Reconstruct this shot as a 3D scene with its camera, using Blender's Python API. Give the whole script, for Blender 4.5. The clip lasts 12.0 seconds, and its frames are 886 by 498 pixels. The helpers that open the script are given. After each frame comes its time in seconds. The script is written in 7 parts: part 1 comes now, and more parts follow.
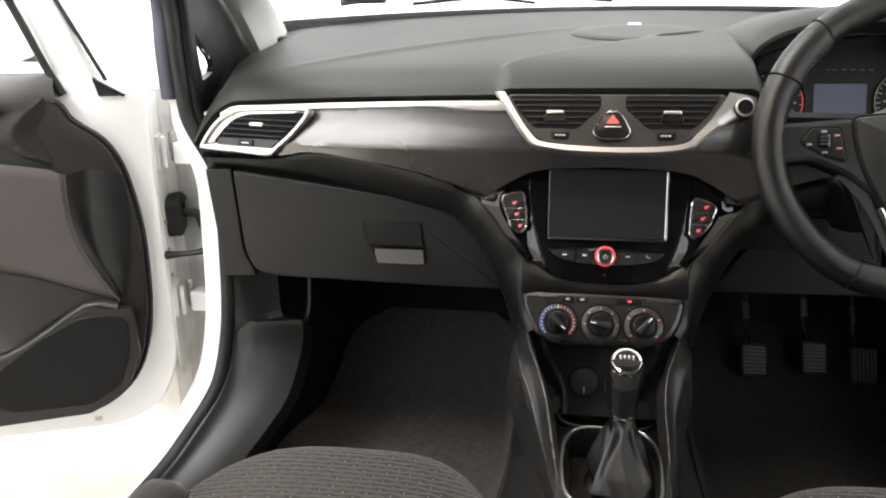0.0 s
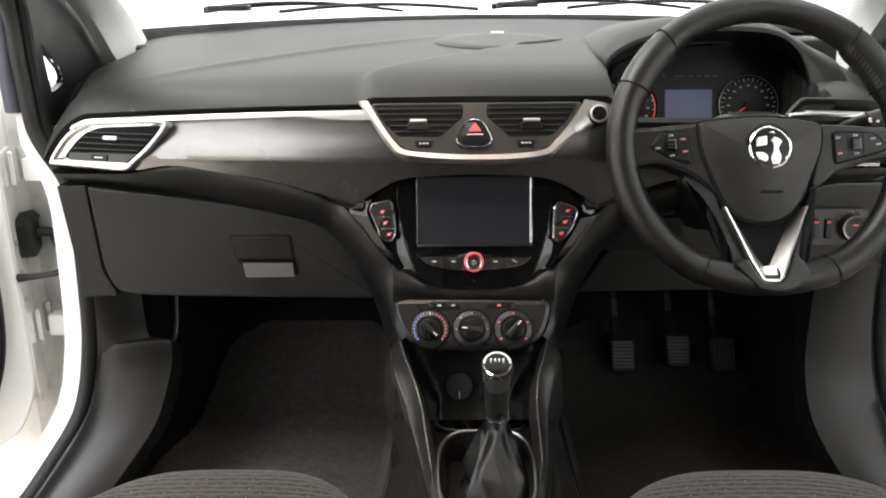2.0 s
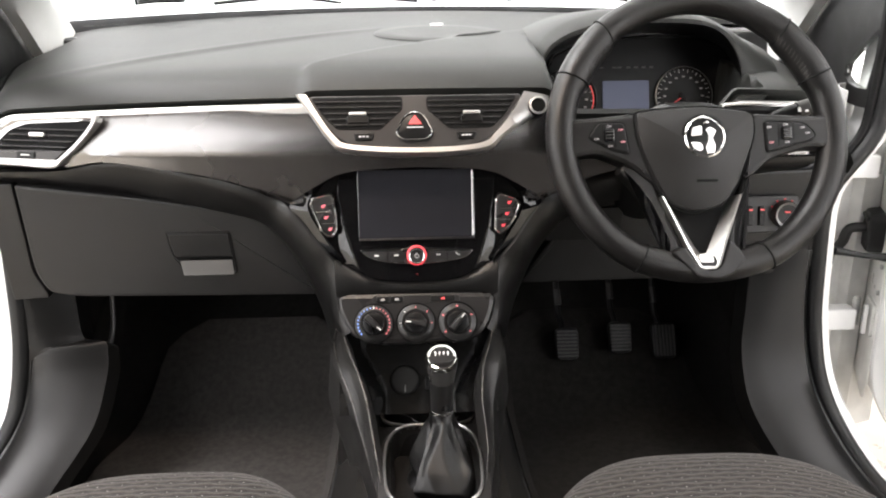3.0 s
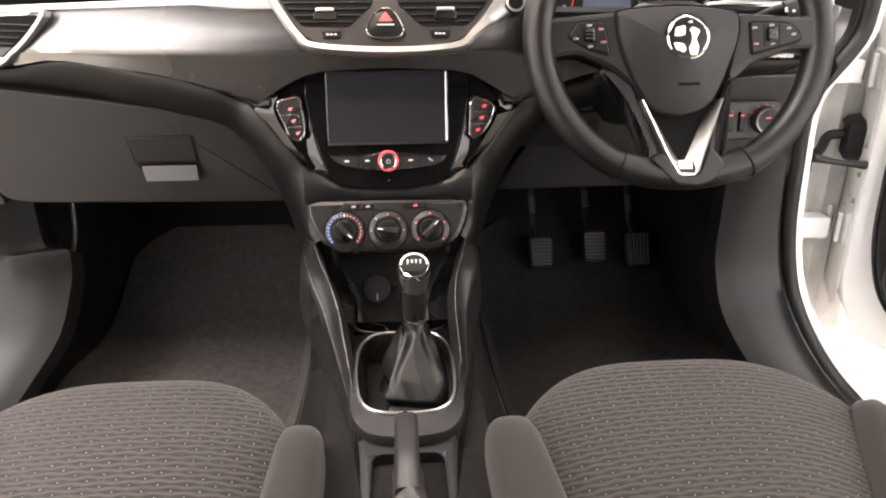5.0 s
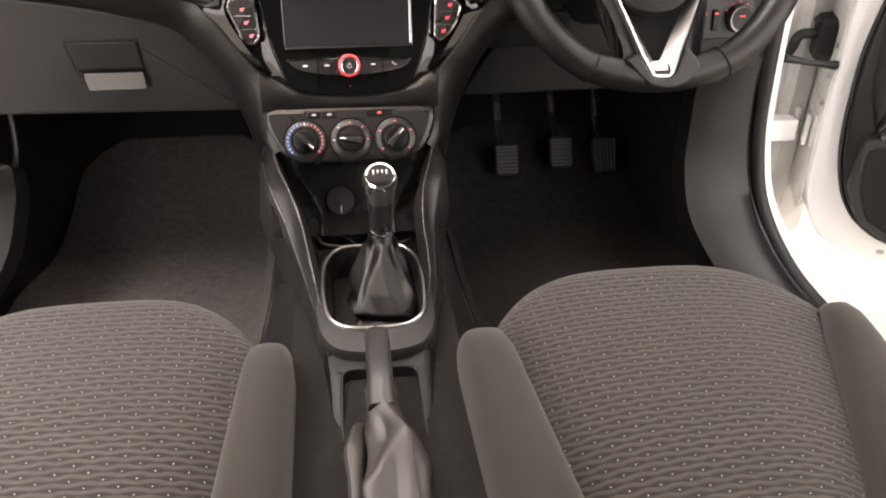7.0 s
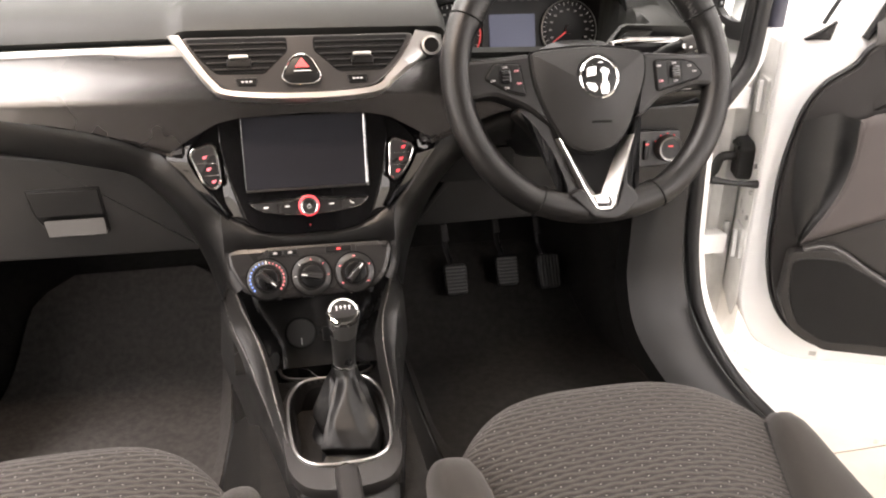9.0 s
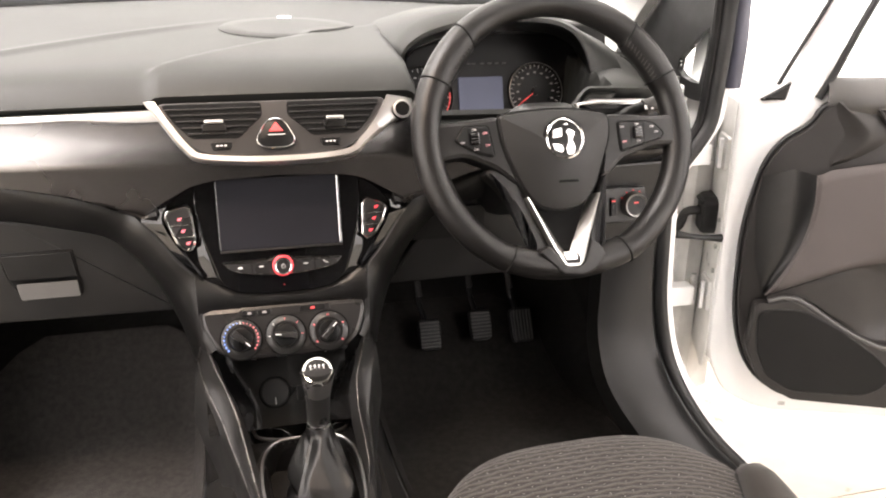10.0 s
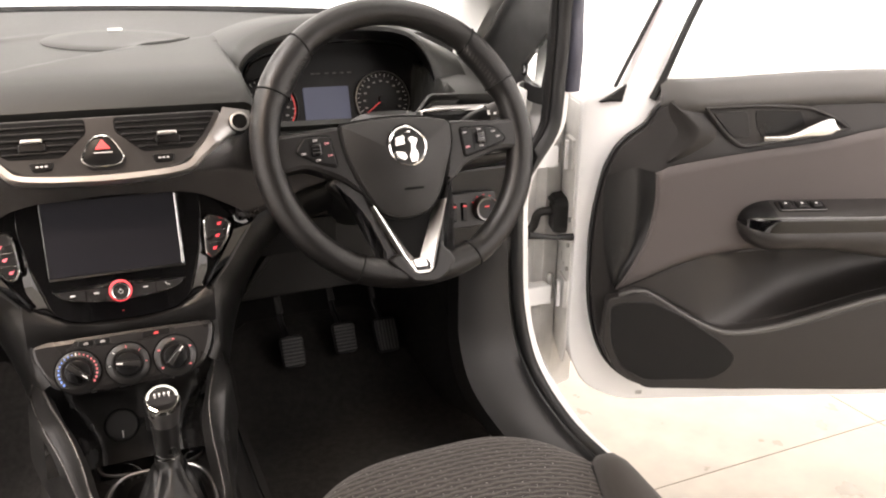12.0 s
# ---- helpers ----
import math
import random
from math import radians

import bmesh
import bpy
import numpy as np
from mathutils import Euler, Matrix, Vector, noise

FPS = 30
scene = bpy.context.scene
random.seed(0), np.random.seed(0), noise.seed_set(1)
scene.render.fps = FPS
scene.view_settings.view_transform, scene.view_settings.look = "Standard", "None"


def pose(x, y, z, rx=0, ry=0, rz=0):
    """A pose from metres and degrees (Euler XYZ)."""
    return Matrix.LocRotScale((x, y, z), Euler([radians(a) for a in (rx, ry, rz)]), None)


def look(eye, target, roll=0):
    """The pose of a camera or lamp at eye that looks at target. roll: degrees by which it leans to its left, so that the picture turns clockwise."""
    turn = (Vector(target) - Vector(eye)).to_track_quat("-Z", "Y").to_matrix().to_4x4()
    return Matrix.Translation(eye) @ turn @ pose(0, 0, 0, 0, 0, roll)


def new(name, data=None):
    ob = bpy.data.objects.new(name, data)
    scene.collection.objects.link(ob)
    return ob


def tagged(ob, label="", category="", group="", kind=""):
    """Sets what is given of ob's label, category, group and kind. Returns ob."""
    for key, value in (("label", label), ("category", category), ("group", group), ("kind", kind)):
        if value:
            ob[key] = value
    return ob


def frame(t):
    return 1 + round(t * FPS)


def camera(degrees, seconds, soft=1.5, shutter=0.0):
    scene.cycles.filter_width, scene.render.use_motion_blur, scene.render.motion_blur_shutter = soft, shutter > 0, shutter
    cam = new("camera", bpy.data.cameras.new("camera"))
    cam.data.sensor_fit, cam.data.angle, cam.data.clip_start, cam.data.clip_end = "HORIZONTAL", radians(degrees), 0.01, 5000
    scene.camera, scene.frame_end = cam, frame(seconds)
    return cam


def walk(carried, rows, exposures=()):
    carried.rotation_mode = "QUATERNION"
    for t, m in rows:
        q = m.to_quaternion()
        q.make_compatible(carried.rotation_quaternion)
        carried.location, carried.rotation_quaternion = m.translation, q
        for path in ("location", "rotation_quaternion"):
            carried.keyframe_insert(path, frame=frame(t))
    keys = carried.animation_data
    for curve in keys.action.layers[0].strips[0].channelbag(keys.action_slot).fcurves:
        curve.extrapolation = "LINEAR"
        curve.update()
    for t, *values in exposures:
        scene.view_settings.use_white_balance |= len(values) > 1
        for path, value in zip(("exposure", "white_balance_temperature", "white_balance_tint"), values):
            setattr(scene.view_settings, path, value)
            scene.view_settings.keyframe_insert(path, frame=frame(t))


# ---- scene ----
cam = camera(58.0, 12.0, soft=2.0)
PATH = [
    (0, (-0.045, 0.183, 1.127), (-0.364, 2.062, 0.521), -1.0),
    (0.5, (-0.035, 0.181, 1.126), (-0.295, 2.072, 0.528), -0.9),
    (1, (-0.026, 0.182, 1.127), (-0.222, 2.081, 0.533), -0.8),
    (1.5, (-0.021, 0.181, 1.128), (-0.136, 2.089, 0.54), -0.8),
    (2, (-0.018, 0.189, 1.131), (-0.064, 2.097, 0.534), -0.7),
    (2.5, (-0.015, 0.19, 1.131), (0.015, 2.097, 0.529), -0.7),
    (4.5, (-0.01, 0.213, 1.121), (0.135, 2.062, 0.372), 0.1),
    (5, (-0.009, 0.218, 1.118), (0.136, 2.033, 0.29), 0.2),
    (5.5, (-0.008, 0.23, 1.112), (0.145, 2.004, 0.203), 0.5),
    (6, (-0.009, 0.236, 1.103), (0.16, 1.973, 0.126), 1.0),
    (6.5, (-0.011, 0.249, 1.1), (0.181, 1.946, 0.059), 1.0),
    (8.5, (-0.049, 0.249, 1.143), (0.352, 2.002, 0.268), 0.4),
    (9, (-0.051, 0.24, 1.155), (0.364, 2.023, 0.35), 0.6),
    (9.5, (-0.053, 0.233, 1.165), (0.393, 2.038, 0.427), 0.6),
    (10, (-0.052, 0.227, 1.169), (0.436, 2.042, 0.484), 0.6),
    (10.5, (-0.047, 0.225, 1.169), (0.505, 2.033, 0.515), 0.6),
    (11, (-0.037, 0.226, 1.168), (0.587, 2.012, 0.519), 0.6),
    (11.5, (-0.027, 0.227, 1.166), (0.675, 1.982, 0.511), 0.7),
    (12, (-0.011, 0.223, 1.166), (0.759, 1.946, 0.507), 0.4),
]
EXPOSURES = [(0.0, -0.38, 6400, 11), (1.5, -0.46, 6400, 11), (2.0, -0.38, 6400, 11), (2.5, -0.15, 6400, 12), (4.5, 0.25, 6700, 18), (5.5, 0.32, 6800, 18), (6.5, 0.26, 6900, 19), (8.5, 0.37, 6900, 19), (9.5, 0.42, 6900, 18), (10.0, 0.38, 6900, 18), (10.5, 0.15, 6950, 18), (12.0, -0.02, 7000, 19)]
walk(cam, [(t, look(eye, target, roll)) for t, eye, target, roll in PATH], EXPOSURES)

# ---- light: a bright showroom, added overhead lights and the warm courtesy lamp of the car ----
world = bpy.data.worlds.new("showroom_air")
world.use_nodes = True
world.node_tree.nodes["Background"].inputs["Color"].default_value = (1.0, 0.99, 0.97, 1)
world.node_tree.nodes["Background"].inputs["Strength"].default_value = 0.6
scene.world = world


def area(name, place, target, size, power, colour):
    data = bpy.data.lights.new(name, "AREA")
    data.shape, data.size, data.size_y = "RECTANGLE", size[0], size[1]
    data.energy, data.color = power, colour
    ob = new(name, data)
    ob.matrix_world = look(place, target)
    return ob


# unseen area lights added overhead, stronger on the left to lift that side
for x, y, power in ((-3.2, 0.6, 980), (3.2, 0.6, 220)):
    tagged(area("added_overhead_light", (x, y, 5.9), (x, y, 0), (2.4, 6.0), power, (1.0, 0.99, 0.975)), "unseen overhead area light added to brighten the car", "ceiling light", "showroom ceiling panels")
tagged(area("added_overhead_light", (0, 4.2, 5.9), (0, 4.2, 0), (3.0, 2.0), 150, (1.0, 0.99, 0.975)), "unseen overhead area light added to brighten the car", "ceiling light", "showroom ceiling panels")
tagged(area("courtesy_lamp", (-0.10, 0.92, 1.392), (-0.13, 0.80, 0.3), (0.16, 0.07), 3.0, (1.0, 0.82, 0.64)),
       "warm lit courtesy lamp under the car's roof lining", "lamp")


# ---- helpers for shapes ----
def empty(name, place=(0, 0, 0), label="", category="", group="", kind=""):
    ob = new(name)
    ob.location = place
    ob.empty_display_size = 0.05
    return tagged(ob, label, category, group, kind)


def part(name, bm, material, parent=None, label="", sharp=38):
    """Links a bmesh, in world coordinates, as one mesh object under a thing or a part."""
    me = bpy.data.meshes.new(name)
    bmesh.ops.recalc_face_normals(bm, faces=bm.faces)
    bm.to_mesh(me)
    bm.free()
    me.materials.append(material)
    me.polygons.foreach_set("use_smooth", [True] * len(me.polygons))
    me.set_sharp_from_angle(angle=radians(sharp))
    flat = {key for f in me.polygons if len(f.vertices) > 6 for key in f.edge_keys}
    for e in me.edges:
        if e.key in flat:
            e.use_edge_sharp = True
    ob = new(name, me)
    if parent is not None:
        ob.parent = parent
        if parent.type == "EMPTY":
            ob.matrix_parent_inverse = Matrix.Translation(-parent.location)
    if label:
        ob["label"] = label
    return ob


def thing(name, bm, material, label, category, group="", kind="", sharp=38):
    return tagged(part(name, bm, material, None, "", sharp), label, category, group, kind)


def face(x, y, z, lean=0.0, yaw=0.0):
    """A frame on a panel: local x to the right, y up along it, z out of it towards the cabin."""
    a, b = radians(lean), radians(yaw)
    right = Vector((math.cos(b), math.sin(b), 0))
    out = Vector((math.sin(b), -math.cos(b), 0))
    up = Vector((0, 0, 1)) * math.cos(a) - out * math.sin(a)
    m = Matrix((right, up, right.cross(up))).transposed().to_4x4()
    m.translation = (x, y, z)
    return m


def deck(x, y, z, pitch=0.0, yaw=0.0):
    """A frame on a lying panel: local x to the right, y ahead, z up."""
    return pose(x, y, z, pitch, 0, yaw)


def rounded(pts, r, n=4):
    out, k = [], len(pts)
    for i, p in enumerate(pts):
        p, a, b = Vector(p), Vector(pts[i - 1]), Vector(pts[(i + 1) % k])
        ri = r[i] if isinstance(r, (list, tuple)) else r
        ta, tb = min(ri, 0.45 * (a - p).length), min(ri, 0.45 * (b - p).length)
        s, e = p + (a - p).normalized() * ta, p + (b - p).normalized() * tb
        for j in range(n + 1):
            t = j / n
            out.append((1 - t) ** 2 * s + 2 * t * (1 - t) * p + t * t * e)
    return out


def box2(x0, y0, x1, y1, r=0.0, n=4):
    pts = [(x0, y0), (x1, y0), (x1, y1), (x0, y1)]
    return rounded(pts, r, n) if r else [Vector(p) for p in pts]


def oval(cx, cy, rx, ry, n=28):
    return [Vector((cx + rx * math.cos(2 * math.pi * i / n), cy + ry * math.sin(2 * math.pi * i / n))) for i in range(n)]


def inset(pts, d):
    """The closed outline moved inwards by d."""
    pts = [Vector(p) for p in pts]
    k = len(pts)
    area2 = sum(pts[i].x * pts[(i + 1) % k].y - pts[(i + 1) % k].x * pts[i].y for i in range(k))
    sign, out = (1 if area2 > 0 else -1), []
    for i in range(k):
        e1, e2 = (pts[i] - pts[i - 1]), (pts[(i + 1) % k] - pts[i])
        n1, n2 = Vector((-e1.y, e1.x)), Vector((-e2.y, e2.x))
        n = (n1.normalized() if n1.length > 1e-9 else Vector((0, 0))) + (n2.normalized() if n2.length > 1e-9 else Vector((0, 0)))
        n = n.normalized() if n.length > 1e-6 else Vector((0, 0))
        out.append(pts[i] + n * d * sign)
    return out


def rings(bm, loops, cap_first=True, cap_last=True, closed=True):
    """Faces between successive loops of points."""
    rows = [[bm.verts.new(p) for p in loop] for loop in loops]
    k = len(rows[0])
    for a, b in zip(rows, rows[1:]):
        for i in range(k if closed else k - 1):
            j = (i + 1) % k
            bm.faces.new((a[i], a[j], b[j], b[i]))
    if cap_first:
        bm.faces.new(rows[0][::-1])
    if cap_last:
        bm.faces.new(rows[-1])
    return rows


def slab(pts, m, depth, bevel=0.0015, raise_=0.0, dome=0.0, bm=None):
    """A plate of that outline on the panel m: its front at local z = raise_, with a rounded rim."""
    bm = bm or bmesh.new()
    steps = [(0, -depth), (0, -bevel), (bevel * 0.3, -bevel * 0.3), (bevel, 0)]
    loops = [[m @ Vector((p.x, p.y, raise_ + h)) for p in (inset(pts, d) if d else [Vector(q) for q in pts])] for d, h in steps]
    if dome:
        rows = rings(bm, loops, True, False)
        c = sum((Vector(p) for p in pts), Vector((0, 0))) / len(pts)
        last = inset(pts, bevel)
        prev = rows[-1]
        for f in (0.85, 0.65, 0.4, 0.15):
            lift = dome * (1 - f * f)
            cur = [bm.verts.new(m @ Vector(((p - c).x * f + c.x, (p - c).y * f + c.y, raise_ + lift))) for p in last]
            for i in range(len(cur)):
                j = (i + 1) % len(cur)
                bm.faces.new((prev[i], prev[j], cur[j], cur[i]))
            prev = cur
        bm.faces.new(prev)
    else:
        rings(bm, loops)
    return bm


def rim(pts, m, width, height, raise_=0.0, bm=None, inward=True):
    """A raised band of that width that follows the closed outline on the panel m."""
    bm = bm or bmesh.new()
    b = min(width, height) * 0.35
    prof = [(0, -0.002), (0, height - b), (b, height), (width - b, height), (width, height - b), (width, -0.002)]
    loops = [[m @ Vector((p.x, p.y, raise_ + h)) for p in inset(pts, d if inward else -d)] for d, h in prof]
    rings(bm, loops + [loops[0]], False, False)
    bmesh.ops.remove_doubles(bm, verts=bm.verts, dist=1e-7)
    return bm


def catmull(pts, n=6, closed=False):
    pts = [Vector(p) for p in pts]
    k, out = len(pts), []
    for i in range(k if closed else k - 1):
        p1, p2 = pts[i], pts[(i + 1) % k]
        p0 = pts[i - 1] if closed or i > 0 else p1 * 2 - p2
        p3 = pts[(i + 2) % k] if closed or i + 2 < k else p2 * 2 - p1
        for j in range(n):
            t = j / n
            out.append(0.5 * (2 * p1 + (p2 - p0) * t + (2 * p0 - 5 * p1 + 4 * p2 - p3) * t * t + (3 * p1 - p0 - 3 * p2 + p3) * t ** 3))
    if not closed:
        out.append(pts[-1])
    return out


def tube(path, radius, seg=10, closed=False, bm=None, flat=1.0):
    """A round bar along a path; radius may be one number or one for each point."""
    bm = bm or bmesh.new()
    path = [Vector(p) for p in path]
    k, loops = len(path), []
    normal = None
    for i, p in enumerate(path):
        a = path[i - 1] if closed or i > 0 else p
        b = path[(i + 1) % k] if closed or i + 1 < k else p
        d = (b - a).normalized()
        if normal is None:
            normal = d.orthogonal().normalized()
        normal = (normal - d * normal.dot(d)).normalized()
        side = d.cross(normal)
        r = radius[i] if isinstance(radius, (list, tuple)) else radius
        loops.append([p + normal * (r * math.cos(2 * math.pi * j / seg)) + side * (r * flat * math.sin(2 * math.pi * j / seg)) for j in range(seg)])
    if closed:
        rows = rings(bm, loops, False, False)
        a, b = rows[-1], rows[0]
        for i in range(seg):
            best = i
            j = (i + 1) % seg
            bm.faces.new((a[i], a[j], b[j], b[i]))
    else:
        rings(bm, loops)
    return bm


def lathe(profile, m, seg=32, bm=None):
    """Turns (radius, height) pairs round the local z of m."""
    bm = bm or bmesh.new()
    loops = [[m @ Vector((r * math.cos(2 * math.pi * i / seg), r * math.sin(2 * math.pi * i / seg), h)) for i in range(seg)] for r, h in profile]
    if profile[-1][0] > 0.0005:
        rings(bm, loops + [loops[0]], False, False)
        bmesh.ops.remove_doubles(bm, verts=bm.verts, dist=1e-7)
    else:
        rings(bm, loops)
    return bm


def sheet(rows, thick=0.0, bm=None):
    """A surface through rows of points, given thickness to the side away from its normal."""
    bm = bm or bmesh.new()
    rings(bm, rows, False, False, closed=False)
    if thick:
        bmesh.ops.recalc_face_normals(bm, faces=bm.faces)
        bmesh.ops.solidify(bm, geom=bm.faces[:], thickness=thick)
    return bm


def block(x0, y0, z0, x1, y1, z1, b=0.004, bm=None):
    """A box with softened edges."""
    return slab(box2(x0, y0, x1, y1, min(b, 0.4 * min(x1 - x0, y1 - y0)), 2), Matrix.Translation((0, 0, z1)), z1 - z0, min(b, 0.3 * (z1 - z0)), bm=bm)


def smooth(a, b, x):
    t = min(1.0, max(0.0, (x - a) / (b - a)))
    return t * t * (3 - 2 * t)


def along(pts, n):
    """The path resampled at n + 1 even steps."""
    pts = [Vector(p) for p in pts]
    run = [0.0]
    for p, q in zip(pts, pts[1:]):
        run.append(run[-1] + (q - p).length)
    out, k = [], 0
    for i in range(n + 1):
        d = run[-1] * i / n
        while k < len(pts) - 2 and run[k + 1] < d:
            k += 1
        out.append(pts[k].lerp(pts[k + 1], (d - run[k]) / max(1e-9, run[k + 1] - run[k])))
    return out


def pierced(pts, hole, m, depth, bevel, raise_):
    """A plate like slab() whose front has an opening of that outline."""
    bm = bmesh.new()
    loops = [[m @ Vector((p.x, p.y, raise_ + h)) for p in (inset(pts, q) if q else pts)] for q, h in ((0, -depth), (0, -bevel), (bevel * 0.3, -bevel * 0.3), (bevel, 0))]
    edge = rings(bm, loops, True, False)[-1]
    inner = [bm.verts.new(m @ Vector((p.x, p.y, raise_))) for p in hole]
    k = [bm.edges.get((edge[i - 1], edge[i])) for i in range(len(edge))] + [bm.edges.new((inner[i - 1], inner[i])) for i in range(len(inner))]
    bmesh.ops.triangle_fill(bm, edges=k, use_beauty=True)
    return bm


# ---- materials ----
def material(name, colour, rough=0.5, metal=0.0, coat=0.0, grain=0.0, grain_size=0.0008, mottle=0.12, mottle_size=0.05, spec=0.5, wear=0.08, sheen=0.0):
    """A surface with fine grain in relief and two scales of uneven colour and gloss."""
    m = bpy.data.materials.new(name)
    m.use_nodes = True
    n, l = m.node_tree.nodes, m.node_tree.links
    p = n["Principled BSDF"]
    p.inputs["Metallic"].default_value = metal
    p.inputs["Coat Weight"].default_value = coat
    p.inputs["Coat Roughness"].default_value = 0.04
    p.inputs["Specular IOR Level"].default_value = spec
    p.inputs["Sheen Weight"].default_value = sheen
    tc = n.new("ShaderNodeTexCoord")
    big = n.new("ShaderNodeTexNoise")
    big.inputs["Scale"].default_value = 1 / mottle_size
    big.inputs["Detail"].default_value = 5
    l.new(tc.outputs["Object"], big.inputs["Vector"])
    ramp = n.new("ShaderNodeMapRange")
    ramp.inputs["From Min"].default_value, ramp.inputs["From Max"].default_value = 0.3, 0.7
    ramp.inputs["To Min"].default_value, ramp.inputs["To Max"].default_value = 1 - mottle, 1 + mottle
    l.new(big.outputs["Fac"], ramp.inputs["Value"])
    mix = n.new("ShaderNodeMix")
    mix.data_type, mix.blend_type = "RGBA", "MULTIPLY"
    mix.inputs["Factor"].default_value = 1.0
    mix.inputs["A"].default_value = (*colour, 1)
    l.new(ramp.outputs["Result"], mix.inputs["B"])
    l.new(mix.outputs["Result"], p.inputs["Base Color"])
    rr = n.new("ShaderNodeMapRange")
    rr.inputs["From Min"].default_value, rr.inputs["From Max"].default_value = 0.3, 0.7
    rr.inputs["To Min"].default_value, rr.inputs["To Max"].default_value = max(0.02, rough - wear), min(1.0, rough + wear)
    l.new(big.outputs["Fac"], rr.inputs["Value"])
    l.new(rr.outputs["Result"], p.inputs["Roughness"])
    if grain:
        fine = n.new("ShaderNodeTexNoise")
        fine.inputs["Scale"].default_value = 1 / grain_size
        fine.inputs["Detail"].default_value = 2
        l.new(tc.outputs["Object"], fine.inputs["Vector"])
        bump = n.new("ShaderNodeBump")
        bump.inputs["Strength"].default_value = grain
        bump.inputs["Distance"].default_value = 0.0006
        l.new(fine.outputs["Fac"], bump.inputs["Height"])
        l.new(bump.outputs["Normal"], p.inputs["Normal"])
    return m


def glow(name, colour, strength):
    m = bpy.data.materials.new(name)
    m.use_nodes = True
    p = m.node_tree.nodes["Principled BSDF"]
    p.inputs["Base Color"].default_value = (*colour, 1)
    p.inputs["Roughness"].default_value = 0.4
    p.inputs["Emission Color"].default_value = (*colour, 1)
    p.inputs["Emission Strength"].default_value = strength
    return m


def glass_material(name, tint=(0.97, 0.985, 0.98)):
    """Thin clear glass: straight through, with a faint mirror gloss."""
    m = bpy.data.materials.new(name)
    m.use_nodes = True
    n, l = m.node_tree.nodes, m.node_tree.links
    n.remove(n["Principled BSDF"])
    clear, gloss, mix = n.new("ShaderNodeBsdfTransparent"), n.new("ShaderNodeBsdfGlossy"), n.new("ShaderNodeMixShader")
    clear.inputs["Color"].default_value = (*tint, 1)
    gloss.inputs["Roughness"].default_value = 0.02
    mix.inputs["Fac"].default_value = 0.03
    l.new(clear.outputs[0], mix.inputs[1])
    l.new(gloss.outputs[0], mix.inputs[2])
    l.new(mix.outputs[0], n["Material Output"].inputs["Surface"])
    return m


def math_node(n, l, op, a, b=None):
    q = n.new("ShaderNodeMath")
    q.operation = op
    for i, v in enumerate((a, b)):
        if v is None:
            continue
        if isinstance(v, (int, float)):
            q.inputs[i].default_value = v
        else:
            l.new(v, q.inputs[i])
    return q.outputs[0]


